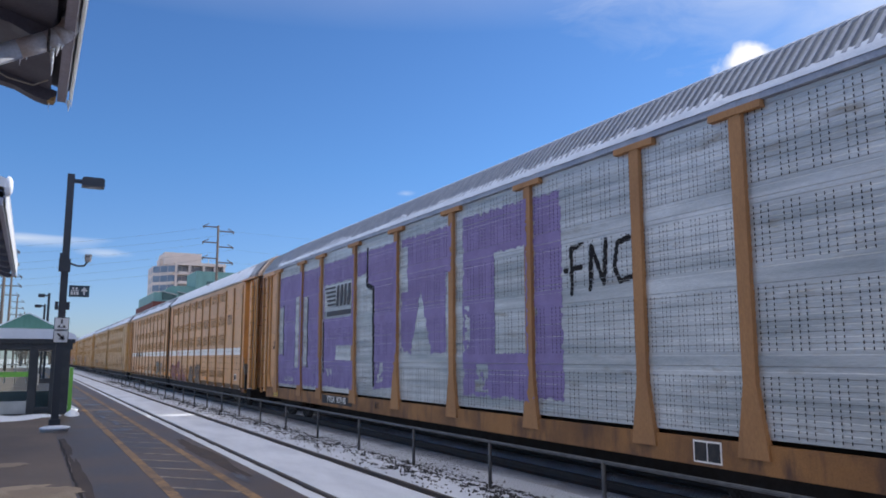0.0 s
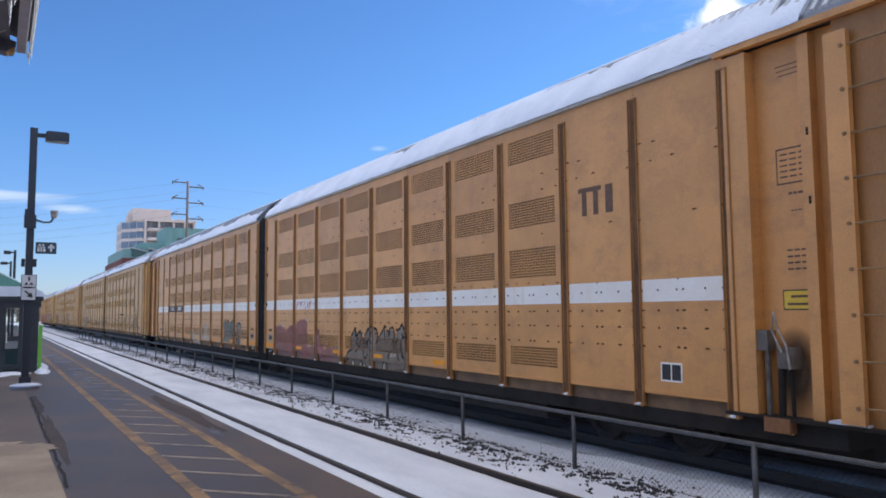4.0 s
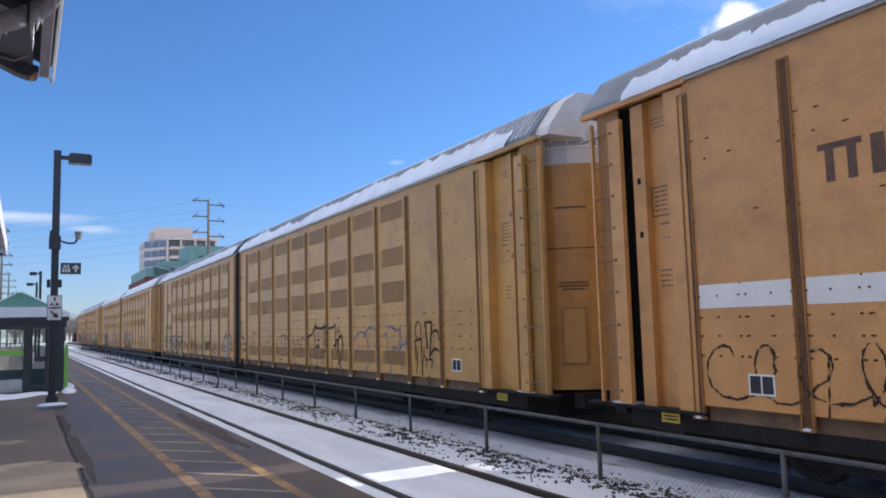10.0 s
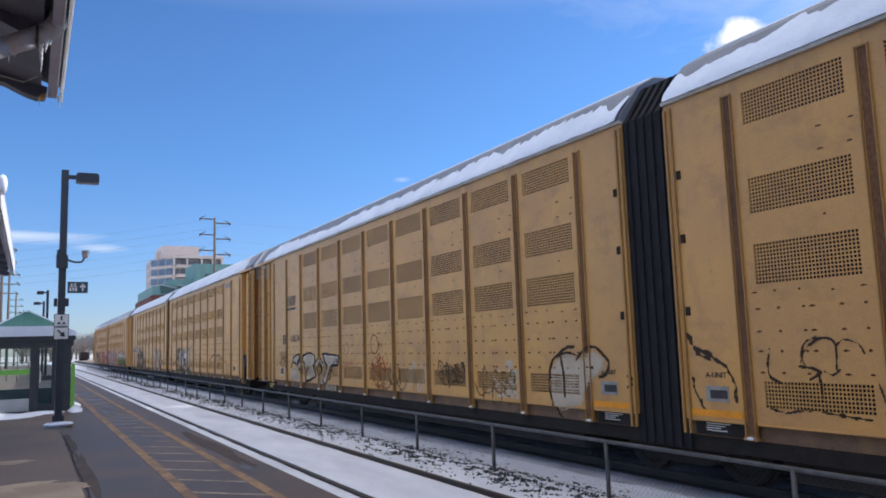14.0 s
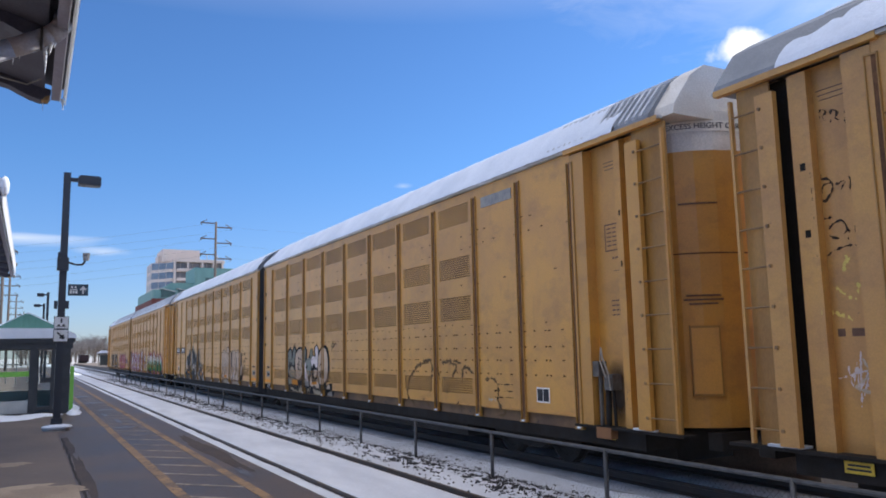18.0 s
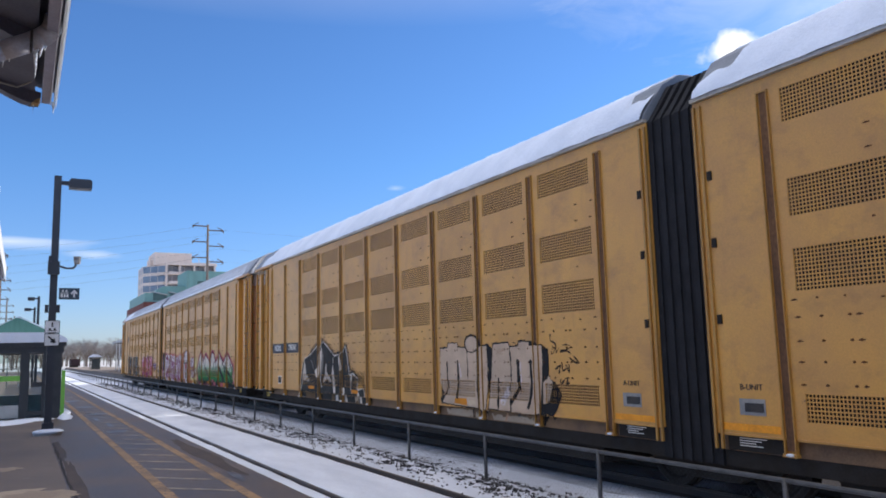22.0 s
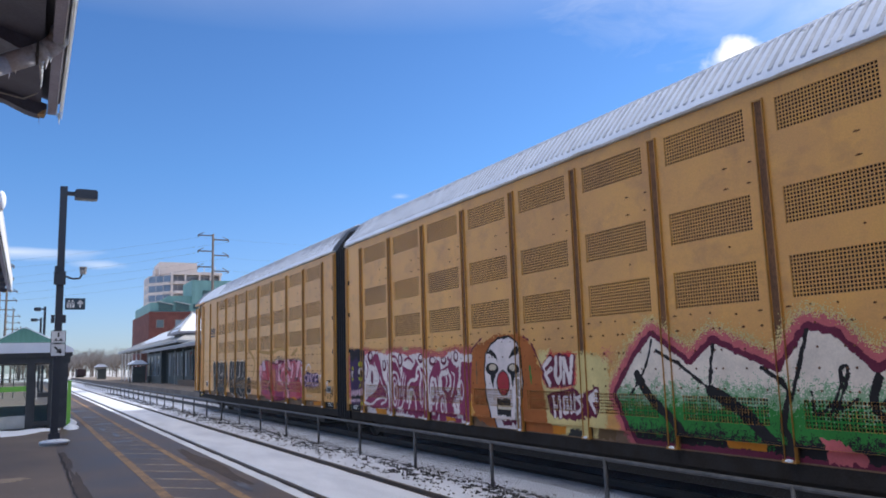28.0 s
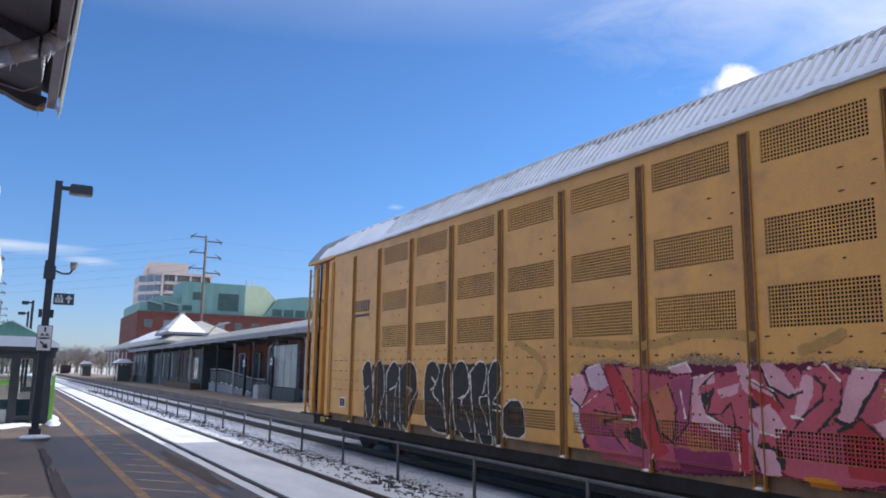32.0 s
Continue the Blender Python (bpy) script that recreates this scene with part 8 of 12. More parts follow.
    w.stroke(curved([(1.33, 1.28), (1.17, 1.17), (1.02, 1.07)]), 0.04, "black")
    w.stroke(curved([(1.92, 1.35), (2.02, 1.21), (1.92, 1.11)]), 0.04, "black")
    w.stroke(curved([(0.34, 0.83), (0.52, 1.03), (0.79, 1.11)]), 0.05, "black")
    w.stroke([(3.78, 1.43), (3.79, 1.24), (3.87, 1.16)], 0.05, "black")
    w.oval(0.70, 0.76, 0.131, 0.095, "black")
    w.oval(0.70, 0.76, 0.077, 0.071, "haze")
    w.oval(1.20, 0.77, 0.121, 0.076, "black")
    w.oval(1.18, 0.76, 0.071, 0.053, "haze")
    w.oval(1.40, 0.73, 0.088, 0.082, "black")
    w.oval(1.40, 0.72, 0.049, 0.060, "haze")
    w.oval(2.52, 0.78, 0.096, 0.108, "black")
    w.oval(2.53, 0.77, 0.064, 0.081, "haze")
    w.oval(3.58, 0.72, 0.091, 0.073, "black")
    w.oval(3.57, 0.71, 0.058, 0.049, "haze")
    w.stroke([(2.68, 0.87), (2.70, 0.70)], 0.04, "black")
    w.lay(UNITS[0, -1], D[-1], "dull grey spray shapes with heavy black outlines")
    w = Wall(5.47, 3.29, 0.72, 2.13)
    w.poly([(0.46, 1.70), (0.75, 1.82), (0.83, 1.66), (1.00, 1.79), (1.16, 1.82), (1.25, 1.65), (1.24, 1.38), (1.40, 1.71), (1.88, 1.79), (1.84, 1.53), (1.75, 1.20), (1.77, 0.94), (0.47, 0.93), (0.30, 0.95), (0.47, 1.12), (0.57, 1.42)], "teal", 0.02)
    w.poly([(0.48, 0.96), (0.58, 1.29), (1.04, 1.23), (1.28, 1.10), (1.76, 1.11), (1.77, 0.93), (1.02, 0.92)], "tealgrey", 0.06)
    w.poly([(1.23, 1.64), (1.31, 1.65), (1.30, 1.32), (1.20, 1.32)], "ash", 0.02)
    w.poly([(1.81, 0.98), (1.80, 1.40), (1.90, 1.53), (2.05, 1.57), (2.03, 1.07), (1.94, 0.99)], "ashgrey", 0.03)
    w.poly([(2.09, 1.54), (2.19, 1.54), (2.22, 1.31), (2.20, 1.22), (2.08, 1.15)], "tealgrey", 0.02)
    w.poly([(2.37, 1.54), (2.32, 1.62), (2.58, 1.68), (3.00, 1.68), (2.93, 0.86), (2.22, 0.89), (2.34, 1.24)], "ashgrey", 0.02)
    w.poly([(2.44, 1.59), (2.82, 1.63), (2.99, 1.59), (2.93, 1.50), (2.56, 1.46)], "teal", 0.04)
    w.poly([(2.56, 1.55), (2.82, 1.58), (2.87, 1.47), (2.59, 1.45)], "haze", 0.05)
    w.stroke([(0.48, 1.70), (0.75, 1.83), (0.85, 1.66), (1.00, 1.79), (1.19, 1.83), (1.25, 1.68)], 0.04, "black")
    w.stroke(curved([(1.17, 1.79), (1.26, 1.58), (1.20, 1.29)]), 0.05, "black")
    w.stroke([(1.38, 1.70), (1.89, 1.82)], 0.04, "black")
    w.stroke(curved([(1.38, 1.68), (1.40, 1.52), (1.51, 1.33)]), 0.04, "black")
    w.stroke(curved([(0.40, 1.67), (0.52, 1.50), (0.51, 1.20), (0.38, 0.99)]), 0.05, "black")
    w.stroke(curved([(1.90, 1.53), (1.80, 1.40), (1.77, 1.20), (1.82, 0.94)]), 0.05, "black")
    w.stroke(curved([(2.20, 1.21), (2.42, 1.38), (2.47, 1.48), (2.33, 1.61)]), 0.07, "black")
    w.stroke(curved([(2.33, 1.63), (2.58, 1.70), (3.00, 1.66)]), 0.045, "black")
    w.stroke(curved([(2.48, 1.31), (2.53, 1.18), (2.62, 1.09), (2.65, 0.89)]), 0.06, "black")
    w.oval(2.37, 1.07, 0.067, 0.099, "black")
    w.stroke([(2.12, 1.54), (2.11, 1.31)], 0.05, "black")
    w.lay(UNITS[0, 1], D[1], "teal-grey spray shapes with black outlines")
    w = Wall(-8.58, 3.84, 0.72, 2.53)
    w.stroke(curved([(0.30, 1.89), (0.41, 1.80), (0.70, 1.82), (0.99, 1.90), (1.08, 2.00)]), 0.07, "scrawl")
    w.stroke(curved([(1.13, 2.04), (1.27, 2.14), (1.39, 2.07), (1.80, 2.05), (2.02, 2.08)]), 0.09, "scrawl")
    w.stroke([(1.28, 2.23), (1.28, 2.01)], 0.06, "scrawl")
    w.stroke([(2.04, 2.21), (2.05, 2.00)], 0.06, "scrawl")
    w.stroke([(2.19, 2.20), (2.20, 2.03)], 0.06, "scrawl")
    w.stroke([(2.02, 2.08), (2.28, 2.12)], 0.06, "scrawl")
    w.stroke([(1.19, 1.98), (1.13, 1.13)], 0.05, "scrawl")
    w.stroke([(1.17, 1.68), (1.59, 1.70), (1.58, 1.49), (1.17, 1.44)], 0.04, "scrawl")
    w.stroke(curved([(1.49, 1.99), (1.51, 1.70)]), 0.04, "scrawl")
    w.stroke([(2.03, 1.97), (1.98, 1.34)], 0.05, "scrawl")
    w.stroke([(2.00, 1.69), (2.30, 1.71)], 0.04, "scrawl")
    w.stroke([(2.04, 1.88), (2.36, 2.00)], 0.04, "scrawl")
    w.stroke([(2.01, 1.56), (2.16, 1.59)], 0.035, "scrawl")
    w.stroke(curved([(1.15, 1.13), (1.33, 1.31), (1.48, 1.30), (1.51, 1.15), (1.35, 0.93), (1.08, 0.84)]), 0.04, "scrawl")
    w.stroke(curved([(1.28, 1.48), (1.52, 1.52), (1.70, 1.33), (1.73, 1.10), (1.63, 0.92)]), 0.03, "scrawl")
    w.stroke(curved([(0.61, 1.77), (0.70, 1.43), (0.77, 1.11), (0.80, 0.98), (0.98, 0.93)]), 0.03, "scrawl")
    w.stroke(curved([(0.53, 1.77), (0.59, 1.52), (0.66, 1.20), (0.71, 1.01)]), 0.03, "scrawl")
    w.stroke(curved([(1.83, 1.41), (1.92, 1.32), (1.93, 1.04), (2.01, 0.88)]), 0.035, "scrawl")
    w.stroke(curved([(2.17, 1.39), (2.01, 1.34), (1.95, 1.24)]), 0.03, "scrawl")
    w.stroke(curved([(0.76, 0.94), (1.08, 0.81), (1.41, 0.87), (1.70, 0.82), (2.18, 0.88)]), 0.03, "scrawl")
    w.stroke([(2.42, 2.05), (2.75, 2.06), (3.00, 2.14)], 0.06, "scrawl")
    w.stroke([(3.00, 2.13), (2.97, 1.44)], 0.05, "scrawl")
    w.stroke(curved([(2.82, 1.53), (3.00, 1.56), (3.16, 1.66), (3.23, 1.72)]), 0.05, "scrawl")
    w.stroke([(2.97, 1.32), (3.14, 1.39), (3.10, 1.29)], 0.04, "scrawl")
    w.stroke(curved([(3.21, 1.70), (3.32, 1.80), (3.47, 1.79), (3.54, 1.63), (3.52, 1.40), (3.42, 1.19), (3.29, 1.06)]), 0.09, "scrawl")
    w.stroke(curved([(3.20, 1.59), (3.21, 1.40), (3.26, 1.14), (3.37, 0.94), (3.45, 0.71)]), 0.07, "scrawl")
    w.stroke(curved([(2.99, 1.65), (3.10, 1.72), (3.18, 1.59), (3.11, 1.43), (3.00, 1.45)]), 0.04, "scrawl")
    w.stroke(curved([(2.61, 1.07), (2.78, 0.89), (2.93, 0.84), (3.11, 0.93), (3.22, 1.10)]), 0.03, "scrawl")
    w.stroke([(3.11, 1.99), (3.15, 1.87)], 0.03, "scrawl")
    w.stroke([(3.22, 2.00), (3.22, 1.88)], 0.03, "scrawl")
    w.stroke([(3.29, 1.95), (3.39, 1.91)], 0.03, "scrawl")
    w.stroke(curved([(2.65, 1.37), (2.75, 1.31), (2.79, 1.17), (2.71, 1.00)]), 0.03, "scrawl")
    w.lay(UNITS[1, -1], D[-1], "thin and bold black spray tags")
    w = Wall(-5.46, 3.84, 0.72, 2.14)
    w.stroke(curved([(0.40, 1.21), (0.33, 1.45), (0.30, 1.65), (0.39, 1.76), (0.67, 1.79), (0.84, 1.84), (1.05, 1.82), (1.22, 1.78)]), 0.035, "scrawl")
    w.stroke(curved([(0.87, 1.82), (0.86, 1.54), (0.90, 1.31), (0.92, 1.12)]), 0.03, "scrawl")
    w.stroke(curved([(1.22, 1.84), (1.30, 1.84), (1.45, 1.78), (1.56, 1.67), (1.61, 1.56)]), 0.035, "scrawl")
    w.stroke(curved([(1.22, 1.80), (1.25, 1.69)]), 0.045, "scrawl")
    w.stroke(curved([(1.27, 1.74), (1.27, 1.40), (1.22, 1.12)]), 0.03, "scrawl")
    w.stroke(curved([(0.53, 1.14), (0.56, 0.97), (0.72, 1.01), (0.91, 1.02), (0.98, 1.10)]), 0.03, "scrawl")
    w.stroke(curved([(1.43, 1.34), (1.50, 1.25), (1.63, 1.20)]), 0.04, "scrawl")
    w.stroke([(1.54, 1.41), (1.57, 1.34)], 0.05, "scrawl")
    w.stroke(curved([(1.87, 1.36), (1.91, 1.29), (2.03, 1.25), (2.16, 1.24)]), 0.03, "scrawl")
    w.stroke(curved([(2.00, 1.71), (2.08, 1.66), (2.12, 1.57)]), 0.03, "scrawl")
    w.stroke(curved([(2.12, 1.60), (2.18, 1.68), (2.28, 1.71), (2.37, 1.61), (2.38, 1.38), (2.34, 1.28)]), 0.035, "scrawl")
    w.stroke(curved([(2.11, 1.63), (2.16, 1.49), (2.16, 1.30), (2.08, 1.12), (2.02, 0.98)]), 0.03, "scrawl")
    w.stroke([(2.02, 1.02), (2.03, 0.96)], 0.05, "scrawl")
    w.stroke(curved([(2.28, 1.09), (2.32, 1.00), (2.33, 0.94)]), 0.035, "scrawl")
    w.stroke(curved([(2.59, 1.53), (2.58, 1.62), (2.65, 1.70), (2.79, 1.69), (2.94, 1.66)]), 0.035, "scrawl")
    w.stroke([(2.59, 1.55), (2.79, 1.54)], 0.03, "scrawl")
    w.stroke(curved([(2.79, 1.54), (2.76, 1.39), (2.87, 1.37)]), 0.03, "scrawl")
    w.stroke(curved([(2.96, 1.53), (2.96, 1.66), (3.05, 1.74), (3.19, 1.76), (3.33, 1.71), (3.44, 1.64)]), 0.035, "scrawl")
    w.stroke(curved([(2.98, 1.54), (3.03, 1.53), (3.02, 1.34), (2.99, 1.18)]), 0.03, "scrawl")
    w.stroke(curved([(3.50, 1.49), (3.45, 1.33), (3.46, 1.29), (3.55, 1.27)]), 0.04, "scrawl")
    w.stroke(curved([(2.17, 0.89), (2.22, 0.77), (2.33, 0.82), (2.42, 0.93), (2.53, 0.84), (2.60, 0.76), (2.70, 0.81), (2.71, 0.91)]), 0.025, "scrawl")
    w.stroke(curved([(2.71, 0.89), (2.75, 0.81), (2.83, 0.76)]), 0.025, "scrawl")
    w.stroke(curved([(3.10, 0.76), (3.24, 0.80), (3.46, 0.81)]), 0.035, "scrawl")
    w.stroke(curved([(3.29, 1.36), (3.28, 1.17)]), 0.03, "scrawl")
    w.lay(UNITS[1, -1], D[-1], "black spray tag of joined loops")
    w = Wall(-1.56, 3.59, 0.72, 2.26)
    w.stroke(curved([(0.36, 1.84), (0.32, 1.67), (0.34, 1.50), (0.48, 1.44)]), 0.022, "scrawl")
    w.stroke(curved([(0.77, 1.67), (0.83, 1.88), (0.95, 1.95), (1.14, 1.96)]), 0.022, "scrawl")
    w.stroke(curved([(0.84, 1.63), (0.80, 1.77), (0.99, 1.93), (1.22, 1.91), (1.22, 1.60)]), 0.022, "scrawl")
    w.stroke(curved([(0.76, 1.63), (0.92, 1.61), (1.02, 1.56), (0.88, 1.48)]), 0.03, "scrawl")
    w.stroke(curved([(1.07, 1.58), (1.17, 1.54), (1.26, 1.60)]), 0.025, "scrawl")
    w.stroke(curved([(1.24, 1.87), (1.33, 1.93), (1.49, 1.89), (1.56, 1.79)]), 0.022, "scrawl")
    w.stroke(curved([(1.00, 1.52), (1.02, 1.28)]), 0.025, "scrawl")
    w.stroke(curved([(0.30, 1.13), (0.51, 1.08), (0.80, 1.13), (1.17, 1.10), (1.58, 1.07)]), 0.022, "scrawl")
    w.stroke(curved([(1.69, 1.46), (1.75, 1.24), (1.75, 1.11), (1.87, 1.13)]), 0.022, "scrawl")
    w.stroke(curved([(2.99, 1.69), (3.01, 1.59), (3.11, 1.64), (3.17, 1.70), (3.24, 1.63), (3.29, 1.70)]), 0.016, "scrawl")
    w.stroke(curved([(3.02, 1.66), (3.13, 1.59), (3.26, 1.70)]), 0.016, "scrawl")
    w.lay(UNITS[1, -1], D[-1], "thin black loops and scrawls")
    w = Wall(4.34, 4.18, 0.72, 2.21)
    w.poly([(1.77, 1.51), (1.93, 1.70), (2.31, 1.84), (2.58, 1.72), (2.93, 1.87), (3.22, 1.74), (3.24, 1.55), (2.98, 1.41), (2.78, 1.26), (2.60, 0.92), (1.82, 0.79), (1.74, 1.13)], "haze", 0.05)
    w.poly([(0.35, 1.70), (0.65, 1.72), (0.63, 1.51), (0.30, 1.50)], "haze", 0.04)
    w.stroke(curved([(1.74, 1.45), (1.84, 1.67), (2.18, 1.86), (2.45, 1.91)]), 0.05, "scrawl")
    w.stroke(curved([(2.50, 1.69), (2.69, 1.84), (2.93, 1.90), (3.15, 1.80), (3.30, 1.64), (3.21, 1.47), (3.07, 1.42)]), 0.05, "scrawl")
    w.stroke(curved([(1.74, 1.45), (1.74, 1.13), (1.90, 0.77), (2.20, 0.66)]), 0.05, "scrawl")
    w.stroke(curved([(2.09, 1.72), (2.14, 1.43), (2.14, 1.08)]), 0.05, "scrawl")
    w.stroke(curved([(1.96, 1.74), (2.26, 1.81), (2.51, 1.76)]), 0.04, "scrawl")
    w.stroke([(3.72, 1.46), (3.88, 1.36), (3.69, 1.28)], 0.05, "scrawl")
    w.stroke([(2.76, 1.57), (2.90, 1.57)], 0.03, "scrawl")
    w.lay(UNITS[1, 1], D[1], "pale sprayed bubble with a black outline")
    w = Wall(20.53, 3.44, 0.72, 2.15)
    w.stroke(curved([(1.64, 1.75), (1.55, 1.56), (1.69, 1.45), (1.90, 1.61), (2.01, 1.69)]), 0.03, "scrawl")
    w.stroke(curved([(1.82, 1.45), (2.02, 1.63), (2.20, 1.66), (2.34, 1.47), (2.10, 1.34)]), 0.025, "scrawl")
    w.stroke(curved([(1.93, 1.35), (2.09, 1.46), (2.41, 1.57), (2.51, 1.69)]), 0.025, "scrawl")
    w.stroke(curved([(1.93, 1.69), (2.50, 1.72), (2.45, 1.60)]), 0.02, "scrawl")
    w.stroke(curved([(1.85, 1.27), (2.14, 1.42), (2.48, 1.37)]), 0.02, "scrawl")
    w.stroke(curved([(2.99, 1.49), (2.96, 1.37), (3.10, 1.39), (3.14, 1.49)]), 0.04, "scrawl")
    w.stroke(curved([(0.41, 1.85), (0.47, 1.67), (0.30, 1.53), (0.53, 1.47)]), 0.025, "haze")
    w.lay(UNITS[1, 1], D[1], "thin black scribbles and a faint scrawl")
    w = Wall(17.93, 6.47, 0.72, 2.43)
    w.poly([(0.90, 1.94), (1.23, 1.97), (1.36, 1.81), (0.95, 1.77)], "yellow", 0.12)
    w.poly([(2.95, 1.81), (3.08, 1.87), (3.17, 1.65), (2.97, 1.59)], "yellow", 0.12)
    w.poly([(4.36, 1.85), (4.57, 1.92), (4.68, 1.86), (4.70, 1.76), (4.38, 1.78)], "yellow", 0.12)
    w.poly([(3.59, 1.79), (3.69, 1.82), (3.70, 1.73)], "yellow", 0.1)
    w.poly([(5.33, 1.70), (6.16, 1.74), (6.11, 1.28), (5.27, 1.28)], "rustred", 0.5)
    w.halo([(0.53, 1.51), (0.70, 1.70), (0.95, 1.77), (1.33, 1.81), (1.44, 1.76), (1.34, 1.61), (0.98, 1.44), (0.81, 1.55)], 0.03, "black", 0.006)
    w.poly([(0.57, 1.53), (0.73, 1.68), (0.98, 1.75), (1.33, 1.79), (1.23, 1.61), (1.01, 1.46), (0.81, 1.57)], "silver", 0.008)
    w.poly([(1.14, 1.61), (1.41, 1.79), (1.49, 1.70), (1.34, 1.56), (1.01, 1.43)], "black", 0.01)
    w.halo([(1.13, 1.45), (1.34, 1.59), (1.58, 1.49), (1.59, 1.37), (1.26, 1.33)], 0.03, "black", 0.006)
    w.poly([(1.16, 1.45), (1.36, 1.56), (1.55, 1.47), (1.49, 1.37), (1.26, 1.34)], "silver", 0.01)
    w.poly([(1.15, 1.32), (1.51, 1.37), (1.68, 1.43), (1.66, 1.18), (1.49, 1.14)], "black", 0.01)
    w.poly([(0.30, 0.91), (0.52, 1.34), (1.06, 1.34), (1.28, 1.17), (1.51, 1.05), (1.65, 0.75), (1.30, 0.74), (1.25, 0.92)], "ash", 0.02)
    w.poly([(0.39, 1.30), (1.03, 1.32), (1.10, 1.12), (0.40, 1.03)], "haze", 0.05)
    w.stroke([(0.36, 0.90), (0.41, 0.73)], 0.025, "white")
    w.stroke([(1.26, 0.95), (1.30, 0.74)], 0.025, "white")
    w.halo([(1.61, 1.60), (1.73, 1.76), (2.18, 1.84), (2.65, 1.82), (2.89, 1.71), (2.94, 1.54), (2.76, 1.47), (2.88, 1.33), (3.01, 1.12), (2.46, 0.98), (2.00, 0.93), (1.88, 1.29), (1.82, 1.55)], 0.035, "black", 0.006)
    w.poly([(1.67, 1.60), (1.78, 1.72), (2.20, 1.81), (2.63, 1.79), (2.85, 1.70), (2.88, 1.54), (2.67, 1.45), (2.81, 1.31), (2.97, 1.12), (2.40, 1.02), (1.98, 0.96), (1.93, 1.30), (1.85, 1.57)], "silver", 0.008)
    w.poly([(1.93, 0.99), (2.06, 1.30), (2.21, 1.41), (2.36, 1.39), (2.15, 1.22), (2.08, 0.98)], "black", 0.01)
    w.poly([(1.98, 1.00), (2.15, 1.25), (2.31, 1.15), (2.42, 1.01)], "paleyellow", 0.02)
    w.stroke([(1.72, 1.60), (1.81, 1.72), (2.20, 1.81), (2.63, 1.79), (2.87, 1.68)], 0.02, "white")
    w.stroke([(2.67, 1.45), (2.84, 1.31), (3.01, 1.10)], 0.035, "black")
    w.poly([(2.88, 1.52), (3.24, 1.78), (3.33, 1.81), (3.41, 1.73), (3.83, 1.48), (4.00, 1.47), (3.94, 1.41), (3.71, 1.41), (3.37, 1.58), (3.06, 1.42)], "black", 0.02)
    w.halo([(3.04, 1.38), (3.27, 1.56), (3.37, 1.59), (3.62, 1.43), (3.53, 1.34), (3.52, 1.24), (3.15, 1.19), (3.12, 1.31)], 0.03, "black", 0.006)
    w.poly([(2.92, 1.49), (3.28, 1.73), (3.38, 1.65), (3.79, 1.47), (3.62, 1.42), (3.37, 1.58), (3.11, 1.42)], "silver", 0.01)
    w.poly([(3.14, 1.29), (3.25, 1.42), (3.38, 1.46), (3.47, 1.35), (3.44, 1.23), (3.17, 1.20)], "paleyellow", 0.02)
    w.poly([(3.12, 1.16), (3.56, 1.21), (3.55, 0.97), (3.49, 0.71), (3.15, 0.73), (3.13, 0.96)], "ash", 0.03)
    w.stroke([(3.32, 1.42), (3.28, 0.80)], 0.06, "black")
    w.halo([(3.65, 1.79), (3.75, 1.82), (5.04, 1.74), (4.95, 1.47), (4.47, 1.49), (4.16, 1.24), (3.95, 0.93), (3.61, 0.95), (3.85, 1.22), (4.07, 1.45), (3.84, 1.54)], 0.035, "black", 0.006)
    w.poly([(3.71, 1.78), (3.79, 1.79), (4.98, 1.71), (4.91, 1.50), (4.43, 1.51), (4.12, 1.26), (3.91, 0.94), (3.65, 0.96), (3.88, 1.24), (4.11, 1.45), (3.88, 1.56)], "silver", 0.008)
    w.poly([(4.98, 1.72), (5.14, 1.70), (5.08, 1.54), (4.94, 1.47)], "black", 0.01)
    w.poly([(4.13, 1.01), (4.34, 1.33), (4.52, 1.46), (4.69, 1.47), (4.46, 1.32), (4.26, 1.02)], "black", 0.01)
    w.poly([(4.34, 1.21), (4.54, 1.35), (4.50, 1.12), (4.37, 1.08)], "paleyellow", 0.04)
    w.poly([(4.23, 1.06), (4.38, 1.07), (4.35, 0.96), (4.23, 0.96)], "paleyellow", 0.04)
    w.stroke([(4.64, 1.68), (4.61, 1.57), (4.68, 1.57)], 0.025, "black")
    w.stroke([(4.74, 1.68), (4.74, 1.56)], 0.025, "black")
    w.stroke([(4.82, 1.66), (4.89, 1.64), (4.81, 1.58), (4.89, 1.56)], 0.025, "black")
    w.stroke([(3.71, 1.78), (4.98, 1.71)], 0.02, "white")
    w.stroke([(3.93, 0.93), (3.61, 0.93)], 0.02, "white")
    w.poly([(3.62, 0.89), (4.55, 0.88), (4.54, 0.69), (3.64, 0.70)], "ash", 0.03)
    w.stroke([(4.60, 0.91), (4.73, 0.84), (4.69, 0.69)], 0.04, "black")
    w.stroke([(4.56, 0.88), (4.54, 0.69)], 0.025, "white")
    w.stroke(curved([(4.08, 0.78), (4.20, 0.82), (4.25, 0.76), (4.42, 0.81)]), 0.03, "dusk")
    w.oval(5.65, 1.95, 0.169, 0.180, "scrawl")
    w.oval(5.65, 1.95, 0.155, 0.168, None)
    w.lay(UNITS[1, 1], D[1], "silver block letters outlined in black with yellow flecks")
    w = Wall(-12.68, 3.96, 0.72, 2.35)
    w.stroke(curved([(0.32, 1.69), (0.57, 1.87), (0.87, 1.92), (1.12, 1.85), (1.25, 1.64), (1.30, 1.31), (1.24, 1.04), (1.05, 0.83), (0.75, 0.84)]), 0.05, "blue")
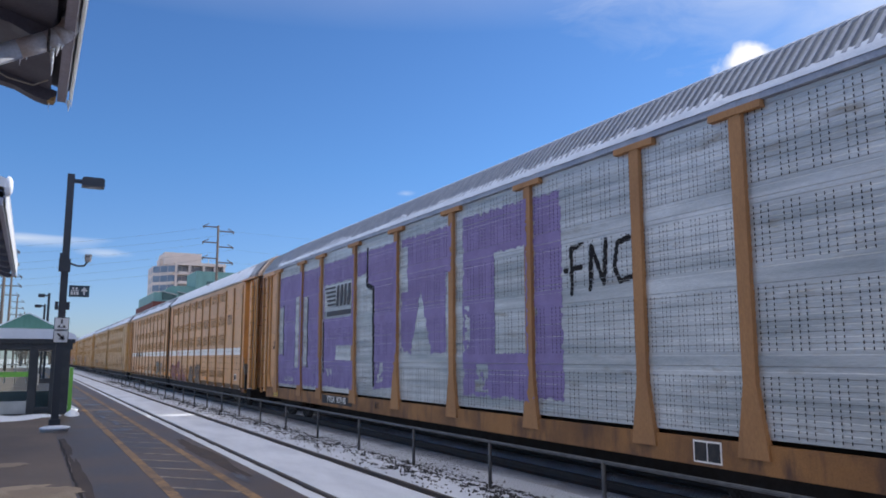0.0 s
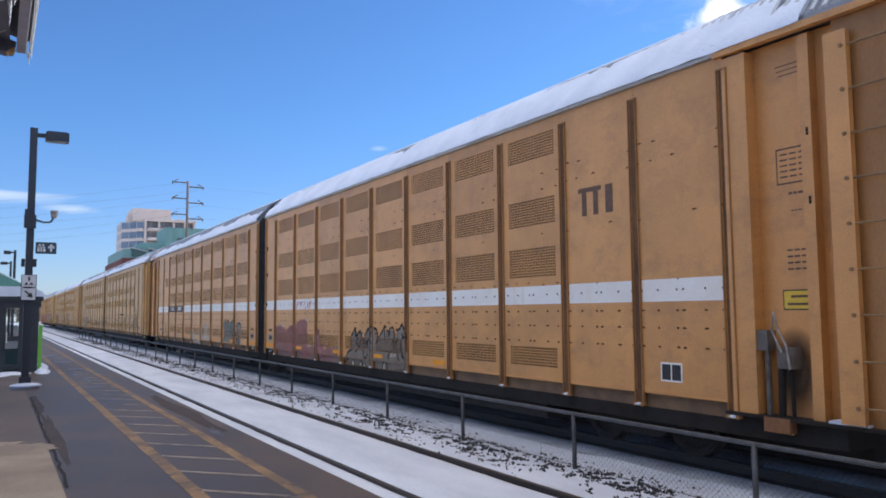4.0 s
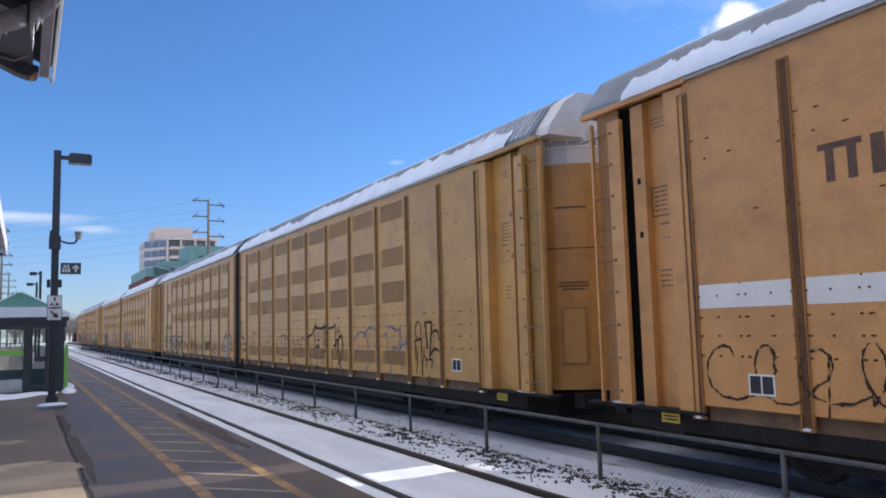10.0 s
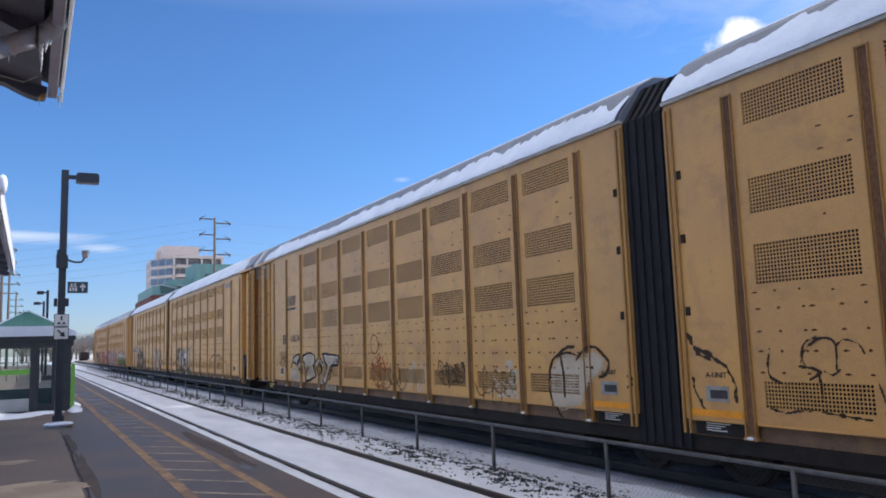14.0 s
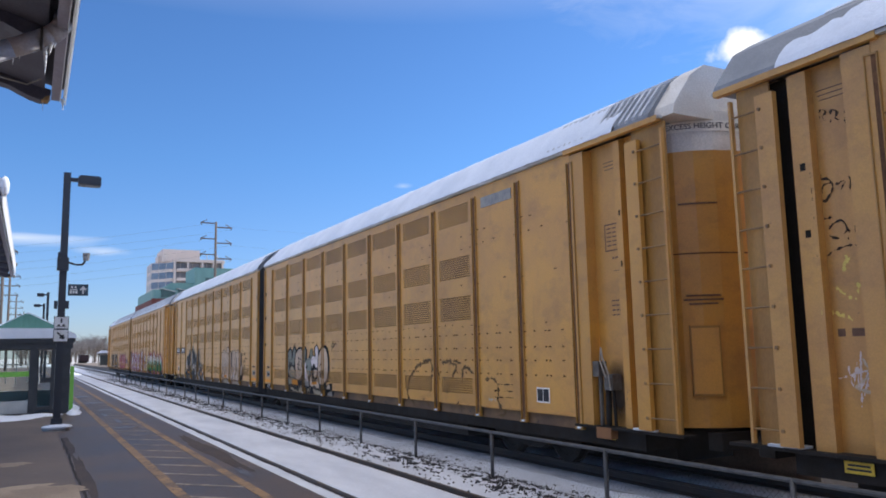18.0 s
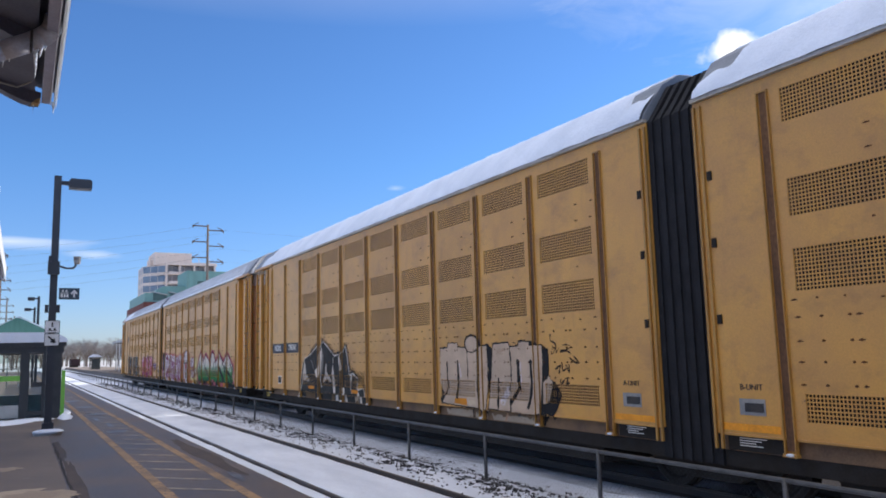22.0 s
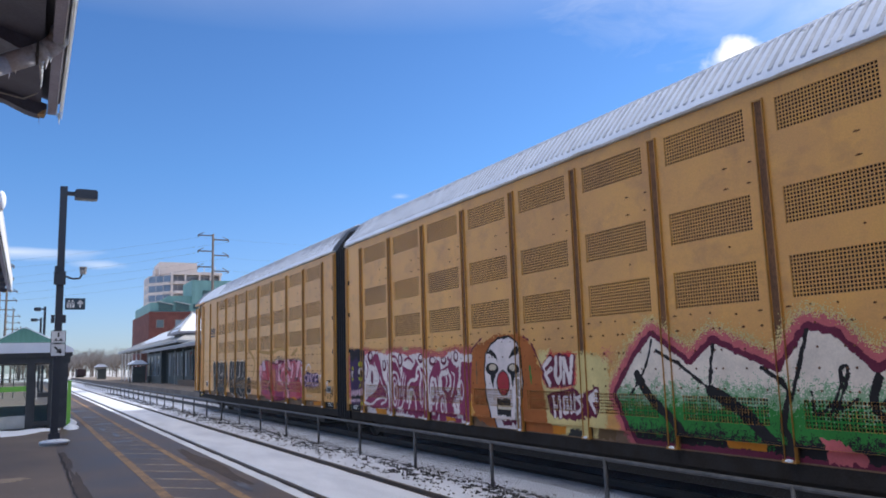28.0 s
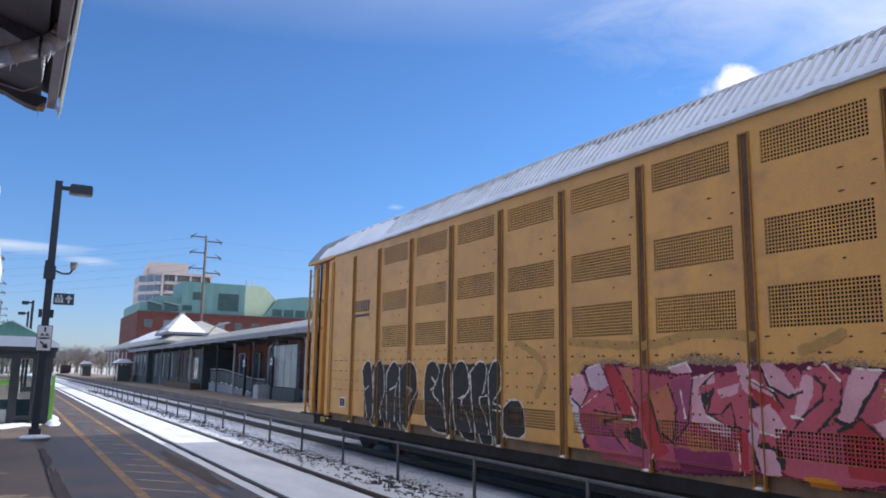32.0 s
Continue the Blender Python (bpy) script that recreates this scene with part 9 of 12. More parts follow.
    w.stroke(curved([(1.07, 1.87), (1.25, 2.00), (1.53, 2.02), (1.87, 1.95)]), 0.05, "blue")
    w.stroke(curved([(0.31, 1.08), (0.30, 1.29), (0.49, 1.41), (0.84, 1.39), (0.98, 1.21)]), 0.04, "blue")
    w.stroke(curved([(1.82, 1.93), (1.78, 1.57), (1.87, 1.25), (1.89, 0.94)]), 0.04, "blue")
    w.stroke(curved([(2.27, 1.81), (2.41, 1.89), (2.50, 1.66), (2.49, 1.29), (2.66, 1.15), (2.66, 0.96), (2.52, 0.83)]), 0.04, "blue")
    w.stroke(curved([(2.56, 1.99), (2.66, 2.05), (2.88, 1.99), (3.06, 1.95), (3.24, 1.98)]), 0.05, "blue")
    w.stroke(curved([(3.24, 1.96), (3.19, 1.68), (3.25, 1.33), (3.30, 1.05)]), 0.04, "blue")
    w.stroke(curved([(2.75, 1.43), (2.94, 1.53), (3.10, 1.51), (3.16, 1.32)]), 0.04, "blue")
    w.poly([(2.45, 1.33), (2.67, 1.30), (2.70, 1.20), (2.49, 1.21)], "blue", 0.12)
    w.poly([(3.24, 1.76), (3.37, 1.81), (3.39, 1.60), (3.26, 1.57)], "blue", 0.15)
    w.poly([(3.45, 1.81), (3.63, 1.84), (3.65, 1.62), (3.47, 1.57)], "blue", 0.15)
    w.stroke([(3.23, 1.58), (3.65, 1.65)], 0.05, "blue")
    w.poly([(0.73, 0.90), (1.30, 0.90), (1.29, 0.78), (0.80, 0.77)], "blue", 0.2)
    w.poly([(2.22, 0.85), (2.64, 0.87), (2.61, 0.77), (2.25, 0.75)], "blue", 0.25)
    w.lay(UNITS[1, -1], D[-1], "faded blue spray tag")
    w = Wall(-16.38, 1.81, 0.72, 2.46)
    w.oval(0.48, 1.94, 0.167, 0.214, "scrawl")
    w.oval(0.48, 1.94, 0.131, 0.181, None)
    w.stroke([(0.31, 1.70), (0.64, 1.75), (0.63, 1.45), (0.66, 0.95)], 0.05, "scrawl")
    w.stroke([(0.30, 1.73), (0.36, 1.37), (0.35, 1.26)], 0.05, "scrawl")
    w.stroke(curved([(0.45, 1.44), (0.42, 1.18), (0.36, 1.00)]), 0.04, "scrawl")
    w.stroke([(0.83, 2.12), (1.15, 2.12)], 0.05, "scrawl")
    w.stroke(curved([(0.84, 2.12), (0.87, 1.83), (0.93, 1.57)]), 0.05, "scrawl")
    w.stroke(curved([(1.15, 2.12), (1.09, 1.71), (1.03, 1.32)]), 0.05, "scrawl")
    w.stroke(curved([(1.10, 1.83), (1.23, 1.92), (1.41, 1.92), (1.51, 1.72)]), 0.05, "scrawl")
    w.stroke(curved([(1.07, 1.40), (1.26, 1.53), (1.44, 1.49)]), 0.05, "scrawl")
    w.stroke([(0.88, 1.28), (1.14, 1.30), (1.11, 1.12)], 0.035, "scrawl")
    w.stroke([(0.76, 1.52), (0.73, 1.21)], 0.035, "scrawl")
    w.stroke(curved([(0.68, 1.39), (0.86, 1.31), (0.86, 1.12)]), 0.03, "scrawl")
    w.stroke(curved([(0.77, 0.84), (0.88, 0.73), (0.99, 0.92), (1.05, 0.75)]), 0.03, "scrawl")
    w.lay(UNITS[1, -1], D[-1], "dark brown spray tag")
    w = Wall(-3.20, 5.45, 0.72, 2.64)
    w.poly([(0.30, 2.10), (0.64, 2.25), (0.86, 2.11), (1.10, 2.34), (1.33, 2.13), (1.63, 2.23), (1.94, 2.21), (2.12, 2.10), (2.28, 2.26), (2.47, 2.10), (2.44, 1.80), (2.64, 1.94), (2.77, 2.13), (2.94, 2.14), (3.07, 1.98), (3.20, 1.93), (3.14, 2.17), (3.39, 2.30), (3.55, 2.21), (3.63, 2.10), (3.94, 2.24), (4.23, 2.25), (4.43, 2.13), (4.55, 1.93), (4.58, 1.66), (4.56, 1.37), (4.46, 1.18), (4.27, 1.06), (4.78, 1.12), (4.81, 0.87), (4.75, 0.64), (4.22, 0.66), (3.71, 0.64), (2.80, 0.61), (2.04, 0.63), (0.31, 0.68), (0.33, 1.36)], "black", 0.01)
    w.poly([(0.38, 2.04), (0.60, 2.16), (0.76, 2.09), (0.84, 1.80), (0.93, 2.05), (1.07, 2.22), (1.23, 2.08), (1.11, 1.80), (1.04, 1.60), (0.87, 1.60), (0.80, 1.71), (0.64, 1.63), (0.60, 1.80), (0.48, 1.62), (0.54, 1.36), (1.12, 1.39), (1.18, 1.17), (0.46, 1.28), (0.38, 1.36)], "sagegreen", 0.01)
    w.poly([(0.47, 1.36), (0.72, 1.58), (0.99, 1.56), (1.15, 1.39), (1.16, 1.19), (0.54, 1.24)], "sage", 0.02)
    w.poly([(0.40, 1.17), (0.84, 1.26), (1.11, 1.17), (1.17, 0.99), (0.46, 0.93)], "tealgrey", 0.02)
    w.poly([(1.27, 2.01), (1.51, 2.12), (1.78, 2.17), (1.95, 2.07), (2.03, 1.80), (2.03, 1.46), (1.86, 1.27), (1.66, 1.14), (1.29, 1.13), (1.22, 1.39), (1.16, 1.80)], "bone", 0.01)
    w.stroke(curved([(1.69, 1.83), (1.82, 1.77), (1.87, 1.61), (1.79, 1.46), (1.68, 1.47)]), 0.045, "black")
    w.stroke([(1.51, 1.85), (1.62, 1.74), (1.45, 1.64), (1.65, 1.61)], 0.04, "black")
    w.stroke(curved([(1.44, 1.54), (1.53, 1.46), (1.64, 1.51)]), 0.04, "black")
    w.stroke([(1.60, 1.86), (1.56, 1.54)], 0.03, "black")
    w.poly([(0.78, 1.12), (1.43, 1.14), (1.49, 0.95), (0.85, 0.97)], "orange", 0.004)
    w.poly([(0.45, 0.86), (1.52, 0.86), (1.82, 1.01), (1.90, 0.72), (1.39, 0.66), (0.50, 0.75)], "sage", 0.03)
    w.poly([(0.82, 0.89), (1.04, 0.87), (1.36, 0.85), (1.42, 0.71), (1.17, 0.77), (0.88, 0.78)], "black", 0.02)
    w.poly([(2.12, 2.06), (2.23, 2.17), (2.33, 2.11), (2.28, 1.80), (2.16, 1.53), (2.10, 1.37), (2.09, 1.72)], "sagegreen", 0.01)
    w.poly([(2.19, 1.65), (2.36, 1.80), (2.47, 1.65), (2.35, 1.43), (2.50, 1.36), (2.62, 0.97), (2.37, 1.01), (2.23, 1.20), (2.17, 1.42)], "chalk", 0.02)
    w.poly([(2.27, 1.73), (2.54, 1.88), (2.73, 1.85), (2.89, 1.63), (2.78, 1.37), (2.64, 1.23), (2.40, 1.35), (2.31, 1.43), (2.38, 1.53)], "sagegreen", 0.01)
    w.poly([(2.26, 1.56), (2.54, 1.66), (2.43, 1.47)], "black", 0.01)
    w.poly([(2.15, 1.16), (2.31, 1.19), (2.66, 1.05), (2.61, 0.93), (2.31, 0.93)], "ashgrey", 0.02)
    w.poly([(2.22, 0.88), (2.59, 0.88), (2.54, 0.75), (2.27, 0.74)], "sage", 0.03)
    w.oval(2.89, 1.98, 0.182, 0.181, "black")
    w.oval(2.87, 1.98, 0.128, 0.152, "tealgrey")
    w.poly([(2.78, 1.80), (2.95, 1.89), (3.13, 1.93), (3.25, 1.83), (3.29, 1.94), (3.19, 2.13), (3.37, 2.25), (3.48, 2.18), (3.53, 2.06), (3.45, 1.55), (3.35, 1.53), (3.27, 1.57), (3.16, 1.65), (3.04, 1.65), (2.94, 1.52), (2.89, 1.63)], "chalk", 0.01)
    w.poly([(2.73, 1.22), (2.86, 1.45), (2.90, 1.23), (3.02, 1.07), (3.33, 1.12), (3.46, 1.29), (3.65, 0.91), (3.18, 0.92), (2.67, 0.99)], "bone", 0.02)
    w.poly([(3.07, 1.45), (3.20, 1.51), (3.40, 1.50), (3.43, 1.32), (3.19, 1.21), (3.09, 1.24)], "bone", 0.03)
    w.poly([(2.88, 1.08), (3.36, 1.12), (3.41, 1.03), (2.93, 1.01)], "orange", 0.004)
    w.poly([(3.02, 1.02), (3.29, 0.98), (3.34, 0.88), (3.19, 0.86)], "black", 0.01)
    w.poly([(2.79, 0.90), (3.72, 0.83), (3.73, 0.68), (2.99, 0.67)], "sage", 0.03)
    w.stroke([(3.48, 1.29), (3.61, 1.01), (3.72, 0.82)], 0.04, "black")
    w.poly([(3.54, 1.93), (3.72, 2.07), (3.98, 2.17), (4.21, 2.13), (4.35, 1.98), (4.42, 1.78), (4.42, 1.51), (4.33, 1.27), (4.15, 1.11), (3.97, 1.04), (3.67, 1.04), (3.48, 1.30), (3.50, 1.67)], "bone", 0.01)
    w.poly([(4.10, 2.07), (4.25, 2.04), (4.37, 1.81), (4.37, 1.50), (4.16, 1.49), (4.07, 1.74)], "cream", 0.08)
    w.poly([(3.61, 1.51), (3.69, 1.66), (3.83, 1.71), (3.96, 1.63), (3.84, 1.65), (3.71, 1.59)], "black", 0.01)
    w.poly([(3.62, 1.44), (3.76, 1.48), (3.83, 1.23), (3.71, 1.26)], "black", 0.01)
    w.poly([(3.88, 1.47), (4.08, 1.50), (4.08, 1.26), (3.96, 1.17), (3.91, 1.29)], "black", 0.01)
    w.poly([(3.69, 1.03), (3.85, 0.97), (4.11, 0.97), (4.24, 1.11), (4.27, 1.03), (4.15, 0.90), (4.01, 0.79), (3.87, 0.86)], "black", 0.02)
    w.poly([(4.35, 1.05), (4.58, 1.06), (4.60, 0.94), (4.30, 0.91)], "bone", 0.01)
    w.poly([(4.18, 0.82), (4.61, 0.88), (4.64, 0.69), (4.21, 0.70)], "ashgrey", 0.02)
    w.stroke(curved([(4.77, 2.07), (4.76, 2.22), (4.89, 2.29), (4.97, 2.25), (4.89, 2.17), (4.82, 2.19)]), 0.03, "scrawl")
    w.stroke(curved([(4.98, 2.21), (5.07, 2.29), (5.15, 2.24)]), 0.03, "scrawl")
    w.lay(UNITS[2, -1], D[-1], "pale silver bubble piece with heavy black outlines")
    w = Wall(7.27, 4.85, 0.72, 2.67)
    w.poly([(3.00, 2.19), (3.25, 2.13), (3.31, 2.21), (3.65, 2.21), (3.93, 2.12), (4.04, 2.12), (4.22, 2.03), (4.22, 1.71), (4.23, 1.54), (4.37, 1.49), (4.55, 1.27), (4.42, 1.04), (4.24, 0.82), (4.12, 0.91), (3.92, 0.68), (3.88, 0.89), (4.03, 2.08)], "black", 0.01)
    w.poly([(1.76, 2.35), (1.97, 2.25), (2.03, 2.12), (2.25, 2.18), (2.44, 2.06), (2.34, 1.44), (2.23, 1.16), (2.25, 1.82)], "black", 0.01)
    w.halo([(0.34, 2.10), (0.67, 2.11), (0.70, 2.20), (1.08, 2.20), (1.11, 2.11), (1.48, 2.10), (1.52, 2.04), (1.84, 2.06), (1.84, 1.34), (1.87, 0.91), (0.38, 0.96), (0.33, 1.04), (0.41, 1.08)], 0.022, "black", 0.004)
    w.poly([(0.34, 2.10), (0.67, 2.11), (0.70, 2.20), (1.08, 2.20), (1.11, 2.11), (1.48, 2.10), (1.52, 2.04), (1.84, 2.06), (1.84, 1.34), (1.87, 0.91), (0.38, 0.96), (0.50, 1.16), (0.30, 1.38)], "bone", 0.006)
    w.poly([(0.94, 1.09), (1.41, 1.08), (1.42, 0.94), (0.91, 0.97)], "orange", 0.004)
    w.poly([(1.47, 1.06), (1.77, 1.07), (1.80, 0.93), (1.46, 0.94)], "cream", 0.02)
    w.stroke([(0.63, 1.81), (0.64, 1.48), (0.68, 1.30), (0.53, 1.12), (0.38, 0.98)], 0.045, "black")
    w.stroke([(1.08, 1.82), (1.10, 1.40), (1.02, 1.10)], 0.075, "black")
    w.stroke([(1.15, 1.77), (1.21, 1.52)], 0.04, "chalk")
    w.stroke([(1.47, 2.04), (1.48, 1.74), (1.48, 1.46)], 0.025, "black")
    w.stroke([(1.85, 2.03), (1.83, 1.42), (1.86, 0.94)], 0.03, "black")
    w.oval(1.66, 2.18, 0.289, 0.188, "black")
    w.oval(1.65, 2.17, 0.232, 0.155, "bone")
    w.halo([(1.94, 2.12), (2.22, 2.13), (2.24, 1.82), (2.23, 1.36), (2.12, 0.85), (1.91, 0.89)], 0.02, "black", 0.004)
    w.poly([(1.94, 2.12), (2.22, 2.13), (2.24, 1.82), (2.23, 1.36), (2.12, 0.85), (1.91, 0.89)], "bone", 0.006)
    w.poly([(1.99, 1.74), (2.18, 1.74), (2.15, 1.43), (1.96, 1.43)], "peach", 0.12)
    w.halo([(2.45, 2.15), (2.98, 2.17), (3.02, 2.08), (3.29, 2.10), (3.32, 2.18), (3.64, 2.17), (3.65, 2.11), (4.02, 2.10), (4.03, 1.81), (3.99, 1.42), (3.89, 0.92), (3.69, 0.89), (2.23, 0.93), (2.35, 1.44)], 0.024, "black", 0.004)
    w.poly([(2.45, 2.15), (2.98, 2.17), (3.02, 2.08), (3.29, 2.10), (3.32, 2.18), (3.64, 2.17), (3.65, 2.11), (4.02, 2.10), (4.03, 1.81), (3.99, 1.42), (3.89, 0.92), (3.69, 0.89), (2.23, 0.93), (2.35, 1.44)], "bone", 0.006)
    w.poly([(2.54, 2.07), (2.93, 2.08), (2.88, 1.96), (2.59, 1.95)], "peach", 0.1)
    w.poly([(3.84, 1.74), (4.00, 1.74), (3.97, 1.48), (3.83, 1.48)], "peach", 0.1)
    w.poly([(2.58, 1.06), (2.90, 1.38), (3.04, 1.46), (3.03, 1.24), (2.79, 1.00)], "chalk", 0.04)
    w.stroke([(3.02, 2.06), (3.05, 1.74), (3.04, 1.46), (2.97, 1.30)], 0.035, "black")
    w.stroke([(2.61, 1.49), (2.57, 0.95)], 0.05, "black")
    w.stroke([(3.27, 1.81), (3.29, 1.46), (3.30, 1.35), (3.15, 1.20), (3.01, 1.07)], 0.095, "black")
    w.stroke([(3.35, 1.80), (3.36, 1.40)], 0.025, "chalk")
    w.stroke([(3.67, 1.81), (3.69, 1.47), (3.65, 1.23), (3.56, 1.02)], 0.075, "black")
    w.stroke([(3.75, 1.77), (3.76, 1.44)], 0.025, "chalk")
    w.stroke([(3.00, 1.07), (3.00, 0.88)], 0.035, "black")
    w.poly([(4.02, 1.48), (4.14, 1.54), (4.15, 1.67), (4.23, 1.54), (4.31, 1.48), (4.25, 1.30), (4.19, 1.13), (4.00, 1.08)], "bone", 0.01)
    w.poly([(4.04, 1.26), (4.21, 1.27), (4.17, 1.14), (4.04, 1.13)], "peach", 0.08)
    w.poly([(0.42, 0.88), (1.55, 0.87), (1.57, 0.65), (0.51, 0.67)], "ash", 0.03)
    w.poly([(1.64, 0.83), (2.11, 0.82), (2.10, 0.71), (1.64, 0.65)], "ash", 0.03)
    w.poly([(2.22, 0.84), (3.78, 0.84), (3.81, 0.65), (2.33, 0.67)], "ash", 0.03)
    w.stroke([(1.57, 0.87), (1.58, 0.66)], 0.03, "black")
    w.stroke([(2.79, 0.85), (2.70, 0.69)], 0.05, "peach")
    w.poly([(3.87, 0.68), (4.09, 0.68), (4.13, 0.64), (3.91, 0.63)], "chalk", 0.02)
    w.lay(UNITS[2, 1], D[1], "square grey-white block shapes with black shadows")
    w = Wall(3.29, 1.36, 0.72, 2.56)
    w.stroke(curved([(0.30, 2.26), (0.30, 2.18), (0.44, 2.11), (0.41, 2.00), (0.32, 1.96), (0.36, 2.07)]), 0.025, "scrawl")
    w.stroke(curved([(0.44, 1.96), (0.59, 2.08), (0.79, 2.09), (0.81, 2.04), (0.58, 1.98), (0.50, 2.04)]), 0.025, "scrawl")
    w.stroke(curved([(0.58, 2.01), (0.78, 1.98), (0.96, 1.87), (1.05, 1.79), (0.89, 1.83), (0.80, 1.89)]), 0.025, "scrawl")
    w.stroke([(0.41, 1.69), (0.55, 1.76), (0.51, 1.63)], 0.025, "scrawl")
    w.stroke([(0.59, 1.80), (0.61, 1.66), (0.75, 1.72)], 0.025, "scrawl")
    w.stroke([(0.69, 1.77), (0.77, 1.66), (0.78, 1.76)], 0.025, "scrawl")
    w.stroke(curved([(0.60, 1.56), (0.53, 1.50), (0.56, 1.46), (0.64, 1.51)]), 0.03, "scrawl")
    w.stroke([(0.67, 1.54), (0.74, 1.56), (0.68, 1.44), (0.75, 1.47)], 0.03, "scrawl")
    w.lay(UNITS[2, 1], D[1], "small black signatures")
    w = Wall(16.80, 6.17, 0.72, 2.71)
    w.halo([(1.49, 2.04), (1.98, 2.25), (2.06, 1.87), (2.27, 2.15), (2.54, 2.37), (3.50, 1.95), (3.78, 1.99), (4.19, 2.09), (4.36, 2.20), (4.50, 1.83), (4.64, 1.48), (4.85, 1.48), (5.21, 1.36)], 0.12, "coal", 0.05)
    w.poly([(5.27, 1.49), (5.53, 1.56), (5.86, 1.54), (5.88, 1.44), (5.65, 1.40), (5.84, 1.20), (5.85, 0.96), (5.66, 1.01), (5.42, 1.24), (5.24, 1.24)], "scrawl", 0.2)
    w.halo([(0.53, 1.31), (0.70, 1.74), (0.87, 1.91), (1.50, 2.06), (1.99, 2.27), (2.06, 2.11), (2.10, 1.82), (2.27, 2.19), (2.54, 2.41), (2.96, 2.24), (3.50, 1.97), (3.78, 2.01), (3.82, 1.82), (3.92, 2.03), (4.19, 2.10), (4.36, 2.23), (4.44, 2.04), (4.53, 1.76), (4.64, 1.47), (4.70, 1.43), (4.85, 1.50), (5.23, 1.37), (5.19, 1.09), (5.26, 1.06), (5.61, 1.12), (5.76, 0.67), (4.84, 0.66), (4.01, 0.68), (2.48, 0.68), (0.46, 0.73)], 0.03, "white", 0.004)
    w.poly([(0.53, 1.31), (0.70, 1.74), (0.87, 1.91), (1.50, 2.06), (1.99, 2.27), (2.06, 2.11), (2.10, 1.82), (2.27, 2.19), (2.54, 2.41), (2.96, 2.24), (3.50, 1.97), (3.78, 2.01), (3.82, 1.82), (3.92, 2.03), (4.19, 2.10), (4.36, 2.23), (4.44, 2.04), (4.53, 1.76), (4.64, 1.47), (4.70, 1.43), (4.85, 1.50), (5.23, 1.37), (5.19, 1.09), (5.26, 1.06), (5.61, 1.12), (5.76, 0.67), (4.84, 0.66), (4.01, 0.68), (2.48, 0.68), (0.46, 0.73)], "coal", 0.004)
    w.poly([(0.63, 1.39), (0.87, 1.87), (0.94, 1.71), (1.02, 1.41), (1.24, 1.33), (1.34, 1.21), (0.82, 1.23), (0.65, 1.28)], "white", 0.01)
    w.poly([(1.79, 1.56), (2.14, 1.73), (2.27, 2.15), (2.48, 2.26), (2.52, 1.86), (2.34, 1.53), (2.17, 1.35), (1.92, 1.31)], "white", 0.02)
    w.poly([(2.47, 2.23), (2.64, 2.02), (2.53, 1.53), (2.28, 1.20), (2.26, 1.45)], "ashgrey", 0.05)
    w.poly([(2.77, 1.76), (2.86, 1.74), (2.85, 1.54), (3.27, 1.28), (3.16, 1.21), (2.87, 1.33), (2.56, 1.18), (2.55, 1.26), (2.71, 1.45)], "white", 0.01)
    w.poly([(3.27, 1.46), (3.39, 1.71), (3.46, 1.45), (3.57, 1.04), (3.57, 0.92), (3.41, 0.92)], "white", 0.01)
    w.poly([(3.80, 1.84), (3.94, 2.04), (4.08, 1.67), (4.03, 1.57), (3.90, 1.54)], "white", 0.01)
    w.poly([(4.06, 1.10), (4.28, 1.13), (4.28, 0.85), (4.39, 0.71), (4.15, 0.69)], "white", 0.02)
    w.poly([(4.67, 1.43), (4.83, 1.47), (4.76, 1.14), (4.70, 1.21)], "white", 0.01)
    w.poly([(5.19, 1.00), (5.31, 1.02), (5.40, 0.66), (5.25, 0.66), (5.20, 0.85)], "white", 0.01)
    w.poly([(3.41, 0.89), (3.63, 0.89), (3.67, 0.66), (3.44, 0.66)], "white", 0.01)
    w.poly([(3.12, 0.89), (3.37, 0.89), (3.34, 0.65), (3.11, 0.66)], "umber", 0.01)
    w.poly([(4.35, 1.74), (4.51, 1.74), (4.46, 1.53), (4.35, 1.55)], "umber", 0.02)
    w.poly([(1.19, 1.09), (1.76, 1.10), (1.75, 1.00), (1.23, 0.99)], "orange", 0.004)
    w.poly([(0.73, 0.91), (1.69, 0.89), (1.69, 0.68), (0.85, 0.70)], "umber", 0.02)
    w.poly([(4.85, 0.92), (5.14, 0.90), (5.16, 0.66), (4.91, 0.73)], "ash", 0.02)
    w.poly([(4.93, 0.77), (5.14, 0.82), (5.11, 0.68), (4.95, 0.69)], "umber", 0.02)
    w.poly([(4.78, 1.08), (5.23, 1.07), (5.22, 0.96), (4.80, 0.97)], "orange", 0.004)
    w.stroke([(0.30, 0.74), (0.49, 0.95), (0.72, 1.33)], 0.04, "white")
    w.stroke([(2.32, 1.35), (2.43, 1.06)], 0.035, "white")
    w.stroke([(3.42, 1.95), (3.30, 1.46)], 0.03, "white")
    w.stroke([(4.83, 1.46), (4.71, 1.15), (4.78, 0.97)], 0.03, "white")
    w.stroke([(5.24, 1.36), (5.16, 1.09)], 0.03, "white")
    w.stroke([(1.48, 1.88), (1.72, 1.61)], 0.03, "ashgrey")
    w.stroke([(1.68, 1.96), (1.85, 1.67)], 0.02, "ashgrey")
    w.stroke(curved([(4.60, 2.09), (4.74, 2.03), (4.77, 1.88), (4.66, 1.75), (4.54, 1.74)]), 0.012, "scrawl")
    w.lay(UNITS[2, 1], D[1], "jagged black and white graffiti piece")
    w = Wall(-11.34, 8.44, 0.72, 2.59)
